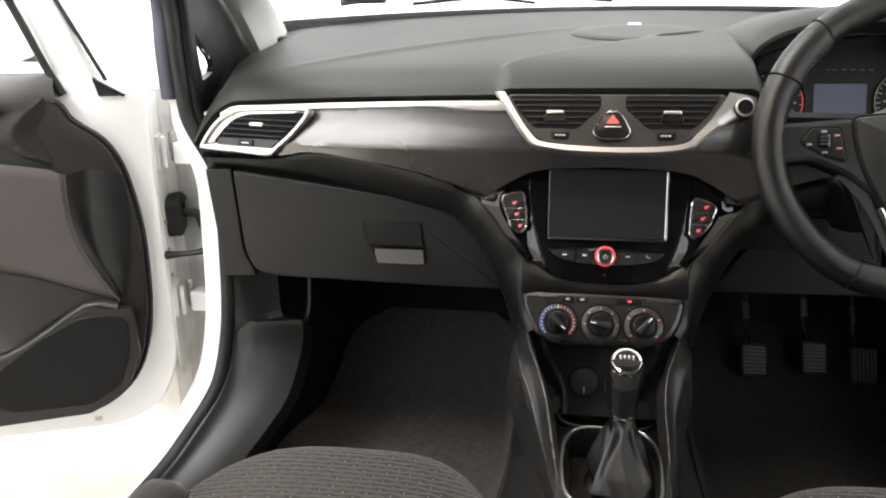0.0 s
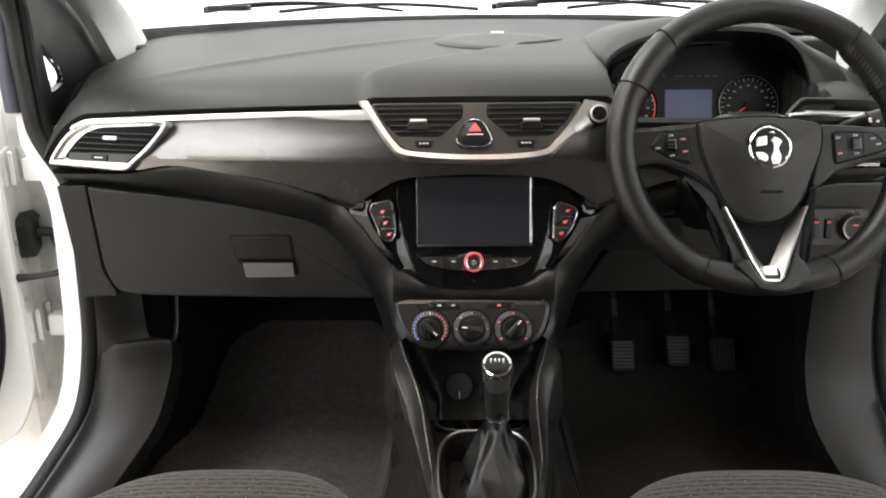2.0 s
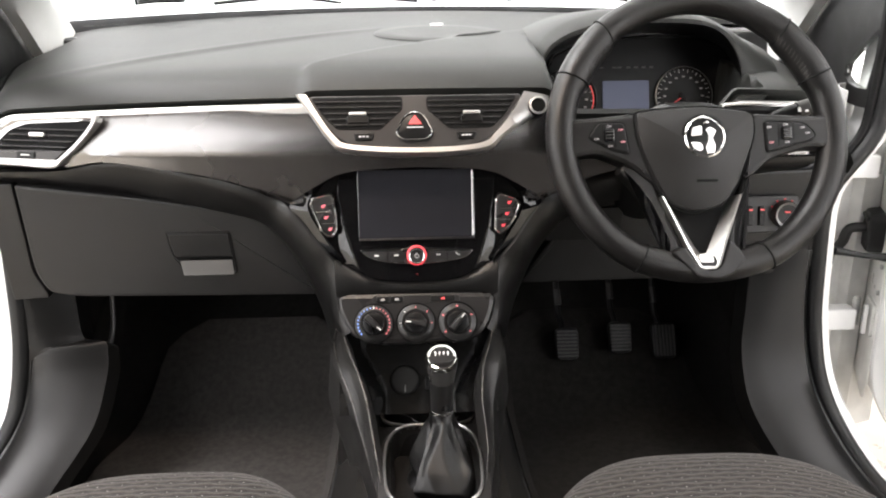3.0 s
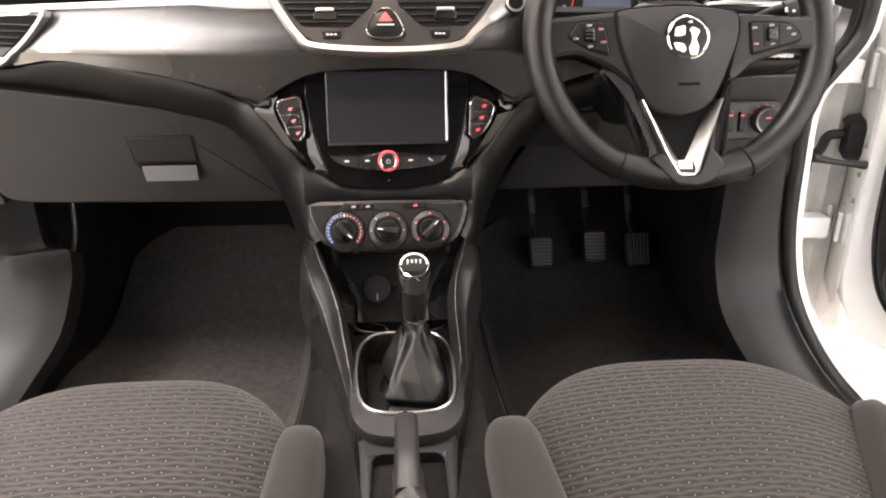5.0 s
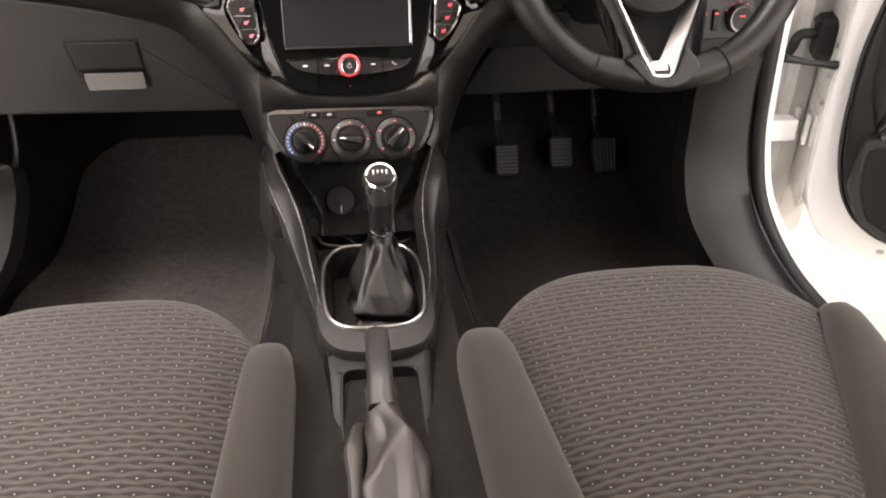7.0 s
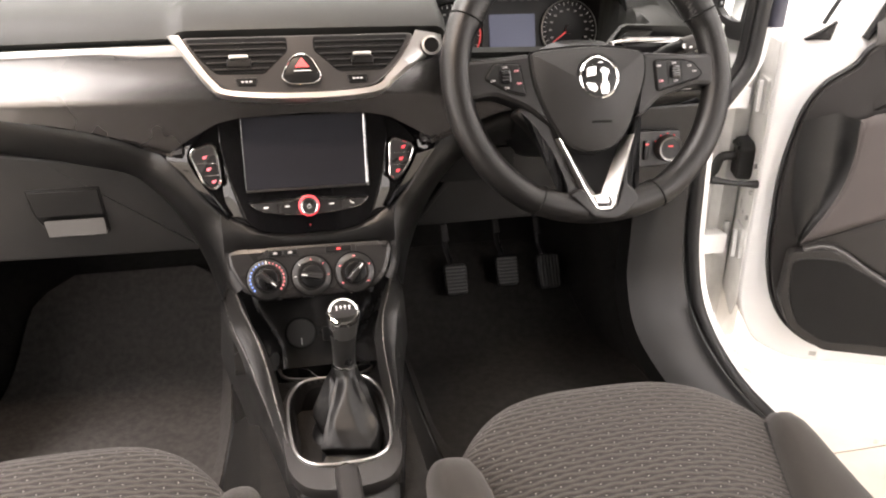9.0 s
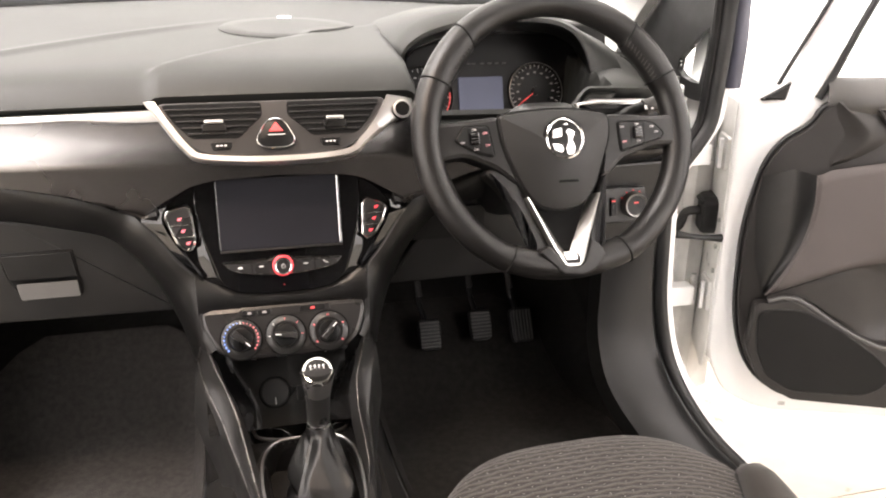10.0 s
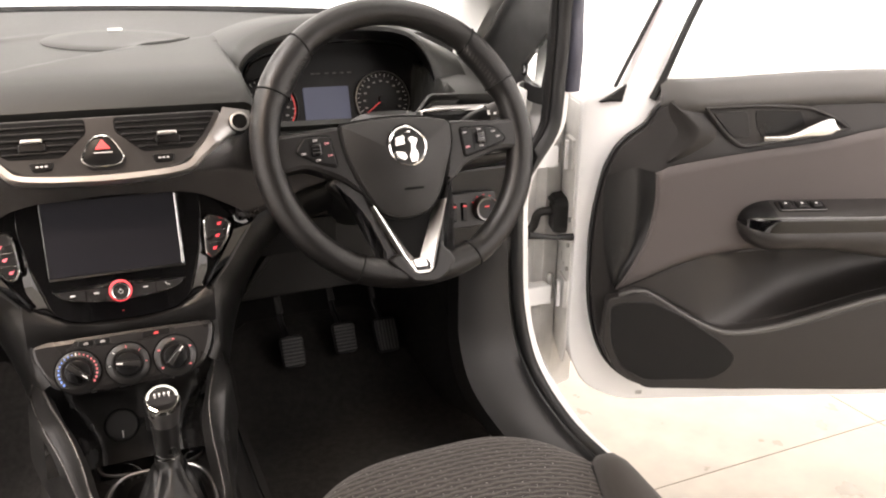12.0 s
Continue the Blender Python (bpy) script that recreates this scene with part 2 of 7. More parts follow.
def seat_fabric(name, colour, dots):
    """Woven cloth with wavy ribs across the seat and rows of small pale stitches."""
    m = material(name, colour, 0.9, grain=0.0, mottle=0.1, mottle_size=0.03, spec=0.2, wear=0.04, sheen=0.15)
    n, l = m.node_tree.nodes, m.node_tree.links
    p = n["Principled BSDF"]
    uv = n.new("ShaderNodeUVMap")
    sep = n.new("ShaderNodeSeparateXYZ")
    l.new(uv.outputs["UV"], sep.inputs[0])
    x, y = sep.outputs[0], sep.outputs[1]
    rib = 0.0086
    g = math_node(n, l, "DIVIDE", y, rib)
    line = math_node(n, l, "ROUND", g)
    sign = math_node(n, l, "SUBTRACT", 1.0, math_node(n, l, "MULTIPLY", math_node(n, l, "MODULO", math_node(n, l, "ABSOLUTE", line), 2), 2.0))
    wave = math_node(n, l, "MULTIPLY", math_node(n, l, "MULTIPLY", math_node(n, l, "COSINE", math_node(n, l, "MULTIPLY", x, 2 * math.pi / 0.0285)), 0.125), sign)
    off = math_node(n, l, "DIVIDE", math_node(n, l, "SUBTRACT", math_node(n, l, "SUBTRACT", g, line), wave), 0.36)
    relief = math_node(n, l, "MAXIMUM", math_node(n, l, "SUBTRACT", 1.0, math_node(n, l, "MULTIPLY", off, off)), 0.0)
    weave = n.new("ShaderNodeTexNoise")
    weave.inputs["Scale"].default_value = 1400
    l.new(uv.outputs["UV"], weave.inputs["Vector"])
    height = math_node(n, l, "ADD", relief, math_node(n, l, "MULTIPLY", weave.outputs["Fac"], 0.9))
    bump = n.new("ShaderNodeBump")
    bump.inputs["Strength"].default_value = 0.8
    bump.inputs["Distance"].default_value = 0.0010
    l.new(height, bump.inputs["Height"])
    l.new(bump.outputs["Normal"], p.inputs["Normal"])
    # rib hollows darkened in the colour too, crests lifted, on top of the bump
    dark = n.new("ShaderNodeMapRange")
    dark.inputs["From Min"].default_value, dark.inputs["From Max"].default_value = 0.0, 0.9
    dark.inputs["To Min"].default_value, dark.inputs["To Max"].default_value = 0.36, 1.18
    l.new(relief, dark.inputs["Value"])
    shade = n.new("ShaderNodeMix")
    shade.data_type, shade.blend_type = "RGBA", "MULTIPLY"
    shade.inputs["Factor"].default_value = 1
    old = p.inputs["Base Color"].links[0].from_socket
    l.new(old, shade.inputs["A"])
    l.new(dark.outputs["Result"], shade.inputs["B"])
    if not dots:
        l.new(shade.outputs["Result"], p.inputs["Base Color"])
        return m
    dx, dy = 0.0285, 2 * rib
    iy = math_node(n, l, "FLOOR", math_node(n, l, "DIVIDE", y, dy / 2))
    odd = math_node(n, l, "MODULO", math_node(n, l, "ABSOLUTE", iy), 2)
    u = math_node(n, l, "ADD", math_node(n, l, "DIVIDE", x, dx), math_node(n, l, "MULTIPLY", odd, 0.5))
    fu = math_node(n, l, "MULTIPLY", math_node(n, l, "SUBTRACT", math_node(n, l, "FRACT", u), 0.5), dx)
    fv = math_node(n, l, "MULTIPLY", math_node(n, l, "SUBTRACT", math_node(n, l, "FRACT", math_node(n, l, "DIVIDE", y, dy / 2)), 0.5), dy / 2)
    d2 = math_node(n, l, "ADD", math_node(n, l, "MULTIPLY", fu, fu), math_node(n, l, "MULTIPLY", fv, fv))
    spot = math_node(n, l, "LESS_THAN", d2, 0.00055 ** 2)
    pale = n.new("ShaderNodeMix")
    pale.data_type = "RGBA"
    l.new(spot, pale.inputs["Factor"])
    l.new(shade.outputs["Result"], pale.inputs["A"])
    pale.inputs["B"].default_value = (0.60, 0.57, 0.52, 1)
    l.new(pale.outputs["Result"], p.inputs["Base Color"])
    return m


DASH = material("soft_dash_foam", (0.0148, 0.0155, 0.0140), 0.52, spec=0.34, grain=0.25, grain_size=0.0014, mottle=0.03, mottle_size=0.2, wear=0.02)
PLASTIC = material("dark_moulded_plastic", (0.0060, 0.0058, 0.0058), 0.38, spec=0.42, grain=0.3, grain_size=0.0013, mottle=0.08)
PLASTIC_LIGHT = material("grey_moulded_plastic", (0.015, 0.0145, 0.0142), 0.40, spec=0.40, grain=0.25, grain_size=0.0012, mottle=0.07)
SMOOTH = material("smooth_black_plastic", (0.005, 0.005, 0.005), 0.35, spec=0.28, mottle=0.1)
PIANO = material("piano_black_gloss", (0.004, 0.004, 0.0045), 0.05, coat=0.35, mottle=0.02, wear=0.02)
SCREEN = material("dark_glass_display", (0.016, 0.016, 0.020), 0.55, mottle=0.02, wear=0.02, spec=0.14)
TRIM = material("bronze_grey_gloss_trim", (0.28, 0.275, 0.275), 0.27, metal=1.0, coat=0.3, mottle=0.015, mottle_size=0.4, wear=0.008)
CONSOLE_GREY = material("satin_charcoal_paint", (0.039, 0.037, 0.036), 0.36, metal=0.35, mottle=0.05)
SILVER = material("satin_silver", (0.62, 0.61, 0.60), 0.36, metal=1.0, mottle=0.03, wear=0.04)
CHROME = material("bright_chrome", (0.86, 0.86, 0.85), 0.07, metal=1.0, mottle=0.02, wear=0.03)
LEATHER = material("black_grained_leather", (0.0075, 0.007, 0.0067), 0.38, spec=0.36, grain=0.5, grain_size=0.0022, mottle=0.1)
GAITER = material("soft_black_leatherette", (0.0042, 0.0040, 0.0039), 0.40, spec=0.36, grain=0.2, grain_size=0.002, mottle=0.15)
CARPET = material("charcoal_carpet", (0.018, 0.017, 0.016), 0.98, grain=1.0, grain_size=0.003, mottle=0.22, mottle_size=0.012, spec=0.1)
# MAT darkened for the driver's side: the footwell's shade put into the colour
SHADED_MAT = material("shaded_driver_mat", (0.024, 0.0225, 0.021), 0.98, grain=1.0, grain_size=0.0025, mottle=0.25, mottle_size=0.012, spec=0.08)
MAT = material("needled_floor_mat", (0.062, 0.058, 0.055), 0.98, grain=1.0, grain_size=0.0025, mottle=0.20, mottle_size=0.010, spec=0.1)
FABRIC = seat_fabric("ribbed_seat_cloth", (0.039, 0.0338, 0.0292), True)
BOLSTER = material("plain_seat_cloth", (0.023, 0.0202, 0.0172), 0.9, grain=0.6, grain_size=0.0012, mottle=0.08, spec=0.2, sheen=0.15)
DOOR_DARK = material("door_card_plastic", (0.0175, 0.0158, 0.0150), 0.42, spec=0.40, grain=0.3, grain_size=0.0014, mottle=0.06)
DOOR_CLOTH = material("door_insert_vinyl", (0.066, 0.056, 0.054), 0.55, grain=0.35, grain_size=0.0016, mottle=0.06)
PAINT = material("white_car_paint", (0.86, 0.86, 0.85), 0.22, coat=0.8, mottle=0.015, wear=0.03)
INNER_PAINT = material("thin_white_inner_paint", (0.80, 0.795, 0.77), 0.34, coat=0.3, mottle=0.16, mottle_size=0.06)
RUBBER = material("black_rubber", (0.0065, 0.0065, 0.0068), 0.55, grain=0.2, mottle=0.1)
BLUE_STRIP = material("blue_black_seal_strip", (0.060, 0.062, 0.085), 0.4, mottle=0.1)
PILLAR = material("pale_grey_pillar_lining", (0.66, 0.66, 0.64), 0.7, grain=0.4, grain_size=0.0015, mottle=0.05)
STEEL = material("plain_steel", (0.45, 0.45, 0.44), 0.4, metal=0.9, mottle=0.2, mottle_size=0.01)
GLASS = glass_material("clear_car_glass")
WALLPAINT = material("white_wall_paint", (0.86, 0.86, 0.85), 0.6, mottle=0.02, mottle_size=0.5)
# added glow: the walls light the car and stay plain white around it
GLOW_WALL = material("white_wall_with_added_glow", (0.86, 0.86, 0.85), 0.7, mottle=0.01, mottle_size=0.6)
GLOW_WALL.node_tree.nodes["Principled BSDF"].inputs["Emission Color"].default_value = (0.985, 0.995, 1.0, 1)
GLOW_WALL.node_tree.nodes["Principled BSDF"].inputs["Emission Strength"].default_value = 1.42
FLOOR = material("cream_floor_tile", (0.335, 0.300, 0.245), 0.34, mottle=0.14, mottle_size=0.12, wear=0.08)
GROUT = material("pale_grout", (0.31, 0.277, 0.225), 0.6, mottle=0.1)
WHITE = material("white_print", (0.75, 0.75, 0.74), 0.5, mottle=0.02)
RED = glow("red_backlight", (0.95, 0.07, 0.09), 0.62)
DIM_RED = glow("dim_red_backlight", (0.75, 0.08, 0.08), 0.36)
BLUE = glow("blue_backlight", (0.14, 0.26, 0.70), 0.34)
LCD = glow("pale_lcd", (0.075, 0.088, 0.14), 0.32)
HEADLINING = material("grey_headlining", (0.22, 0.215, 0.21), 0.95, grain=0.5, mottle=0.05)
CATCH = material("grey_catch_plastic", (0.065, 0.063, 0.060), 0.35, mottle=0.05)
KICKER = material("dark_kick_plastic", (0.0066, 0.0063, 0.0061), 0.38, spec=0.33, grain=0.25, grain_size=0.0013, mottle=0.04, wear=0.02)
# paler than DOOR_DARK: light on upward edges put into the colour
DOOR_LIT = material("lit_door_card", (0.062, 0.060, 0.057), 0.40, grain=0.3, grain_size=0.0014, mottle=0.06)
HANDLE = material("polished_handle", (0.80, 0.80, 0.79), 0.16, metal=1.0, mottle=0.02, wear=0.03)

# greyer than GAITER: the lamp's sheen is put into the base colour
BRAKE_LEATHER = material("lamplit_leatherette", (0.034, 0.030, 0.028), 0.42, grain=0.25, grain_size=0.0016, mottle=0.12)
BLACK = material("matt_black_void", (0.003, 0.003, 0.003), 0.8, mottle=0.1, spec=0.2)
CHROME_SATIN = material("satin_chrome", (0.84, 0.84, 0.83), 0.20, metal=1.0, mottle=0.02, wear=0.03)
BRASS = material("worn_brassy_chrome", (0.75, 0.62, 0.42), 0.22, metal=1.0, mottle=0.1)
HUB = material("smooth_airbag_vinyl", (0.011, 0.0105, 0.010), 0.50, spec=0.35, grain=0.25, grain_size=0.0012, mottle=0.06)
SPOKE = material("satin_spoke_plastic", (0.0085, 0.008, 0.0078), 0.36, spec=0.34, grain=0.15, grain_size=0.0012, mottle=0.06)
PEDAL_RIB = material("paler_pedal_rubber", (0.040, 0.038, 0.037), 0.5, mottle=0.2, mottle_size=0.01)
V_METAL = material("brushed_satin_chrome", (0.80, 0.79, 0.77), 0.34, metal=1.0, mottle=0.03, wear=0.04)
SLEEVE = material("satin_grey_sleeve", (0.16, 0.155, 0.15), 0.30, metal=0.8, mottle=0.05)
GRILLE = material("fine_speaker_mesh", (0.0075, 0.0072, 0.007), 0.6, spec=0.2, grain=0.8, grain_size=0.0018, mottle=0.1)
STITCH = material("grey_thread", (0.030, 0.028, 0.027), 0.8, mottle=0.1)
PRINT = material("grey_print", (0.34, 0.33, 0.33), 0.5, mottle=0.05)
PRINT_RED = glow("faint_red_print", (0.50, 0.20, 0.22), 0.12)
LOWER_GLOSS = material("dark_satin_fascia", (0.012, 0.0115, 0.0115), 0.30, spec=0.35, mottle=0.05)
POD = material("grey_black_key_plastic", (0.020, 0.0195, 0.0195), 0.28, spec=0.5, mottle=0.05)
WING_GLINT = material("painted_edge_highlight", (0.11, 0.105, 0.10), 0.30, metal=0.5, mottle=0.2, mottle_size=0.02)
SOCKET = material("satin_console_recess", (0.006, 0.0058, 0.0057), 0.24, spec=0.45, mottle=0.05)
POD_RED = glow("pink_red_backlight", (0.80, 0.16, 0.20), 0.42)
DIAL_RED = glow("rose_backlight", (0.72, 0.16, 0.17), 0.30)
HEATER = material("charcoal_heater_panel", (0.024, 0.0225, 0.022), 0.30, metal=0.3, spec=0.5, mottle=0.05)
KNOB = material("satin_black_knob", (0.016, 0.0155, 0.015), 0.34, spec=0.45, mottle=0.06)

# ---- showroom ----
GROUND = 0.08
bm = block(-6, -7, GROUND - 0.2, 6, 8, GROUND - 0.004, 0.01)
floor = thing("floor", bm, GROUT, "cream tiled showroom floor with thin joints", "floor", kind="structure")
TILE = 1.2
tile_bm = slab(box2(-TILE / 2 + 0.001, -TILE / 2 + 0.001, TILE / 2 - 0.001, TILE / 2 - 0.001, 0.002, 2), Matrix.Identity(4), 0.003, 0.0012)
first_tile = part("floor_tile", tile_bm, FLOOR, floor)
first_tile.location = (-5.28 + 0.42, -6.4, GROUND)
for i in range(9):
    for j in range(12):
        if i or j:
            ob = new("floor_tile", first_tile.data)
            ob.parent = floor
            ob.location = (-5.28 + 0.42 + TILE * i, -6.4 + TILE * j, GROUND)
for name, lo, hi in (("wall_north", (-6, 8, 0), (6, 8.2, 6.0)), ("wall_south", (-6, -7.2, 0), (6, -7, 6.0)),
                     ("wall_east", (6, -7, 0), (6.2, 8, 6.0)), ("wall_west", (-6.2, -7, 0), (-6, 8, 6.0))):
    thing(name, block(*lo, *hi, 0.01), GLOW_WALL, "plain white wall with an added glow", "wall", kind="structure")
thing("ceiling", block(-6, -7, 6.0, 6, 8, 6.2, 0.01), WALLPAINT, "plain white showroom ceiling", "ceiling", kind="structure")

# ---- car body shell ----
body = empty("car_body", (0, 0.6, GROUND), "white hatchback body shell with both front doors open", "car body")
APERTURE = [(0.55, 0.0, 1.42), (0.552, 0.8, 1.415), (0.572, 1.05, 1.36), (0.592, 1.23, 1.25), (0.602, 1.30, 1.14), (0.605, 1.312, 1.05), (0.602, 1.315, 0.96),
            (0.594, 1.312, 0.88), (0.596, 1.31, 0.74), (0.606, 1.31, 0.62), (0.626, 1.29, 0.52), (0.653, 1.215, 0.445),
            (0.680, 1.10, 0.41), (0.690, 0.85, 0.397), (0.690, 0.0, 0.395)]
KICK_NOTCHED = [(0.532, 1.345, 0.76), (0.528, 1.338, 0.67), (0.524, 1.334, 0.634), (0.512, 1.333, 0.6265), (0.492, 1.332, 0.6245), (0.488, 1.328, 0.612), (0.490, 1.315, 0.575), (0.508, 1.26, 0.50), (0.56, 1.16, 0.415), (0.60, 1.05, 0.385), (0.61, 0.85, 0.375), (0.61, 0.0, 0.375)]
KICK = [(0.505, 1.33, 0.76), (0.497, 1.315, 0.66), (0.494, 1.30, 0.58), (0.508, 1.26, 0.50), (0.56, 1.16, 0.415), (0.60, 1.05, 0.385), (0.61, 0.85, 0.375), (0.61, 0.0, 0.375)]


def side_shell(s):
    """One side of the shell: s is 1 for the driver's side and -1 for the other."""
    def at(p, dx=0.0, dy=0.0, dz=0.0):
        wide = 0.010 + 0.060 * smooth(0.82, 0.94, p[2]) if s > 0 else 0.024 * smooth(0.88, 0.97, p[2]) - 0.013 * smooth(0.44, 0.53, p[2]) * (1 - smooth(0.84, 0.93, p[2]))
        return Vector((s * (p[0] + dx + wide), p[1] + dy, p[2] + dz))
    path = catmull(APERTURE, 6)
    part("door_seal", tube([at(p) for p in path], 0.0120, 10), RUBBER, body, "black rubber door seal")
    part("seal_lip", tube([at(p, -0.016, 0.004, 0.002) for p in path], 0.007, 8), PLASTIC, body)
    rows = []
    for p in path:
        low = smooth(0.56, 0.44, p[2])
        w = 0.0 if s > 0 else 0.016 * smooth(0.42, 0.5, p[2]) * (1 - smooth(0.90, 0.98, p[2]))
        rows.append([at(p, 0.006, 0.002, -0.002 * low), at(p, 0.026 + w, 0.006 * (1 - low), -0.004 * low), at(p, 0.034 + w, 0.022 * (1 - low), -0.010 * low),
                     at(p, 0.038 + w, 0.06 * (1 - low), -0.05 * low), at(p, 0.042 + w, 0.14 * (1 - low), -0.20 * low)])
    part("aperture_flange", sheet(rows, 0.002), PAINT, body, "white painted door aperture flange")
    # hinge pillar, behind the open door's front edge
    rows = [[Vector((s * x, y, z)) for x, y in ((0.632, 1.345), (0.648, 1.40), (0.668, 1.435), (0.70, 1.458), (0.735, 1.468), (0.745, 1.450), (0.775, 1.455), (0.80, 1.49), (0.86, 1.51))] for z in (0.34, 0.42, 0.5, 0.58, 0.65, 0.72, 0.8, 0.88, 0.93, 0.985)]
    part("hinge_pillar", sheet(rows, 0.003), INNER_PAINT, body, "thinly painted white hinge pillar")
    part("pillar_rib", tube([Vector((s * 0.69, 1.448, z)) for z in (0.40, 0.5, 0.585)], 0.006, 8, flat=2.0), INNER_PAINT, body)
    part("front_wing", sheet([[at((0.79, 1.56, z)), at((0.83, 1.64, z)), at((0.845, 2.0, z)), at((0.82, 2.6, z))] for z in (0.3, 0.6, 0.85, 0.98)], 0.003), PAINT, body)
    part("bonnet_edge", sheet([[Vector((s * x, y, 1.0 + 0.06 * (1 - (x / 0.85) ** 2) - 0.03 * (y - 1.95))) for x in (0.0, 0.3, 0.6, 0.75, 0.84)] for y in (1.97, 2.3, 2.75)], 0.003), PAINT, body)
    # inner trim along the sill and the kick panel
    inner = catmull(KICK if s > 0 else KICK_NOTCHED, 5)
    plain = catmull(KICK, 5)
    near = [min(range(len(plain)), key=lambda k: (plain[k] - p).length) for p in inner]
    outer = [catmull(APERTURE[8:], 6)[round(k * (6 * 6) / (len(plain) - 1))] for k in near]
    rows = []
    for a, b in zip(outer, inner):
        a, b = Vector(a), Vector(b)
        mid = a.lerp(b, 0.45) + Vector((0, -0.012, 0.016))
        rows.append([at(a, -0.014, 0.004), at(a.lerp(mid, 0.5), 0, -0.002, 0.003), at(mid), at(b.lerp(mid, 0.25)), at(b), at(b, -0.004, 0.03, -0.02)])
    part("kick_panel", sheet(rows, 0.003), KICKER, body, "dark grey plastic kick panel and sill cover")
    # pillar lining, blanking trim and the fixed quarter light
    low_edge = [(0.650, 1.68, 0.985), (0.650, 1.62, 1.043), (0.643, 1.50, 1.1337), (0.610, 1.20, 1.262), (0.573, 0.86, 1.405)]
    top_edge = [(0.670, 1.86, 1.030), (0.6655, 1.80, 1.081), (0.619, 1.60, 1.1332), (0.575, 1.30, 1.262), (0.528, 0.96, 1.405)]
    rows = []
    for a, b in zip(catmull(low_edge, 5), catmull(top_edge, 5)):
        rows.append([Vector((0.023 + s * (p.x + dx), p.y, p.z)) for p, dx in ((a, 0.02), (a, 0.0), (a.lerp(b, 0.10), -0.006), (a.lerp(b, 0.35), -0.014), (a.lerp(b, 0.65), -0.014), (a.lerp(b, 0.92), -0.005), (b, 0.002), (b, 0.02))])
    part("pillar_lining", sheet(rows), PILLAR, body, "pale grey windscreen pillar lining")

    x_of = lambda y: 0.606 + 0.07 * (y - 1.31)
    bm = bmesh.new()
    o = catmull([(1.325, 0.975), (1.325, 1.06), (1.305, 1.17), (1.34, 1.225), (1.45, 1.175), (1.62, 1.115), (1.64, 1.02), (1.48, 0.965), (1.38, 0.955)], 4, True)
    corners = [(1.402, 1.003), (1.396, 1.035), (1.389, 1.077), (1.420, 1.056), (1.450, 1.034), (1.456, 1.022), (1.450, 1.012), (1.436, 1.008), (1.418, 1.005)] if s < 0 else [(1.378, 0.983), (1.366, 1.027), (1.364, 1.073), (1.388, 1.058), (1.428, 1.032), (1.452, 1.014), (1.455, 0.996), (1.435, 0.986), (1.405, 0.982)]
    h = [Vector(a).lerp(Vector(b), k / 4) for a, b in zip(corners, corners[1:] + corners[:1]) for k in range(4)]
    loops = [[at((x_of(p.x) + dx, p.x, p.y)) for p in pts] for pts, dx in ((o, 0.012), (o, 0), (h, 0), (h, 0.012))]
    rings(bm, loops, False, False)
    part("quarter_trim", bm, PLASTIC, body, "black triangular quarter window trim")
    part("quarter_pane", slab([Vector((p.x - 1.38, p.y)) for p in h], Matrix(((0, 0, -s, s * (0.642 if s < 0 else 0.690)), (1, 0, 0, 1.38), (0, 1, 0, 0), (0, 0, 0, 1))), 0.003, 0.0005), GLASS, body).visible_shadow = False
    strip = [at(p, 0.017 if s < 0 else 0.022, 0.026, 0) for p in catmull([(0.575, 1.10, 1.36), (0.594, 1.22, 1.25), (0.606, 1.29, 1.14), (0.610, 1.295, 1.05), (0.611, 1.30, 0.985)], 5)]
    part("seal_strip", tube(strip, 0.0165, 10), BLUE_STRIP, body, "blue-black outer seal strip")
    # rear quarter, unseen, closing the cabin behind the seats and limiting light from there
    part("centre_pillar", slab(box2(-0.12, 0.38, -0.02, 1.42, 0.02), Matrix(((0, 0, s, s * 0.66), (1, 0, 0, 0), (0, 1, 0, 0), (0, 0, 0, 1))), 0.05, 0.006), PLASTIC_LIGHT, body)
    part("rear_side", slab(box2(-1.5, 0.35, -0.13, 1.06, 0.03), Matrix(((0, 0, s, s * 0.69), (1, 0, 0, 0), (0, 1, 0, 0), (0, 0, 0, 1))), 0.05, 0.006), PLASTIC_LIGHT, body)
    part("rear_pillar", slab(rounded([(-1.5, 0.96), (-1.18, 0.96), (-0.98, 1.44), (-1.5, 1.44)], 0.02), Matrix(((0, 0, s, s * 0.69), (1, 0, 0, 0), (0, 1, 0, 0), (0, 0, 0, 1))), 0.05, 0.006), PLASTIC_LIGHT, body)


    x0, x1 = sorted((s * 0.585, s * 0.76))
    part("corner_cover", block(x0, 1.70, 0.93, x1, 1.93, 1.055, 0.012), PLASTIC, body)


for s in (-1, 1):
    side_shell(s)
rows = [[Vector((x, y, 1.43 + 0.03 * (1 - (x / 0.56) ** 2) - 0.05 * smooth(0.7, 1.1, y))) for x in (-0.56, -0.3, 0, 0.3, 0.56)] for y in (-1.4, -0.8, 0.0, 0.6, 0.85, 1.0)]
part("roof", sheet(rows, 0.02), HEADLINING, body, "grey roof lining")
# unseen full-height panel added to keep light from behind out of the cabin
part("rear_light_block", slab(box2(-0.68, 0.35, 0.68, 1.50, 0.04), face(0, -1.0, 0, 10), 0.1, 0.02), BOLSTER, body, "unseen panel closing the rear of the cabin against light")
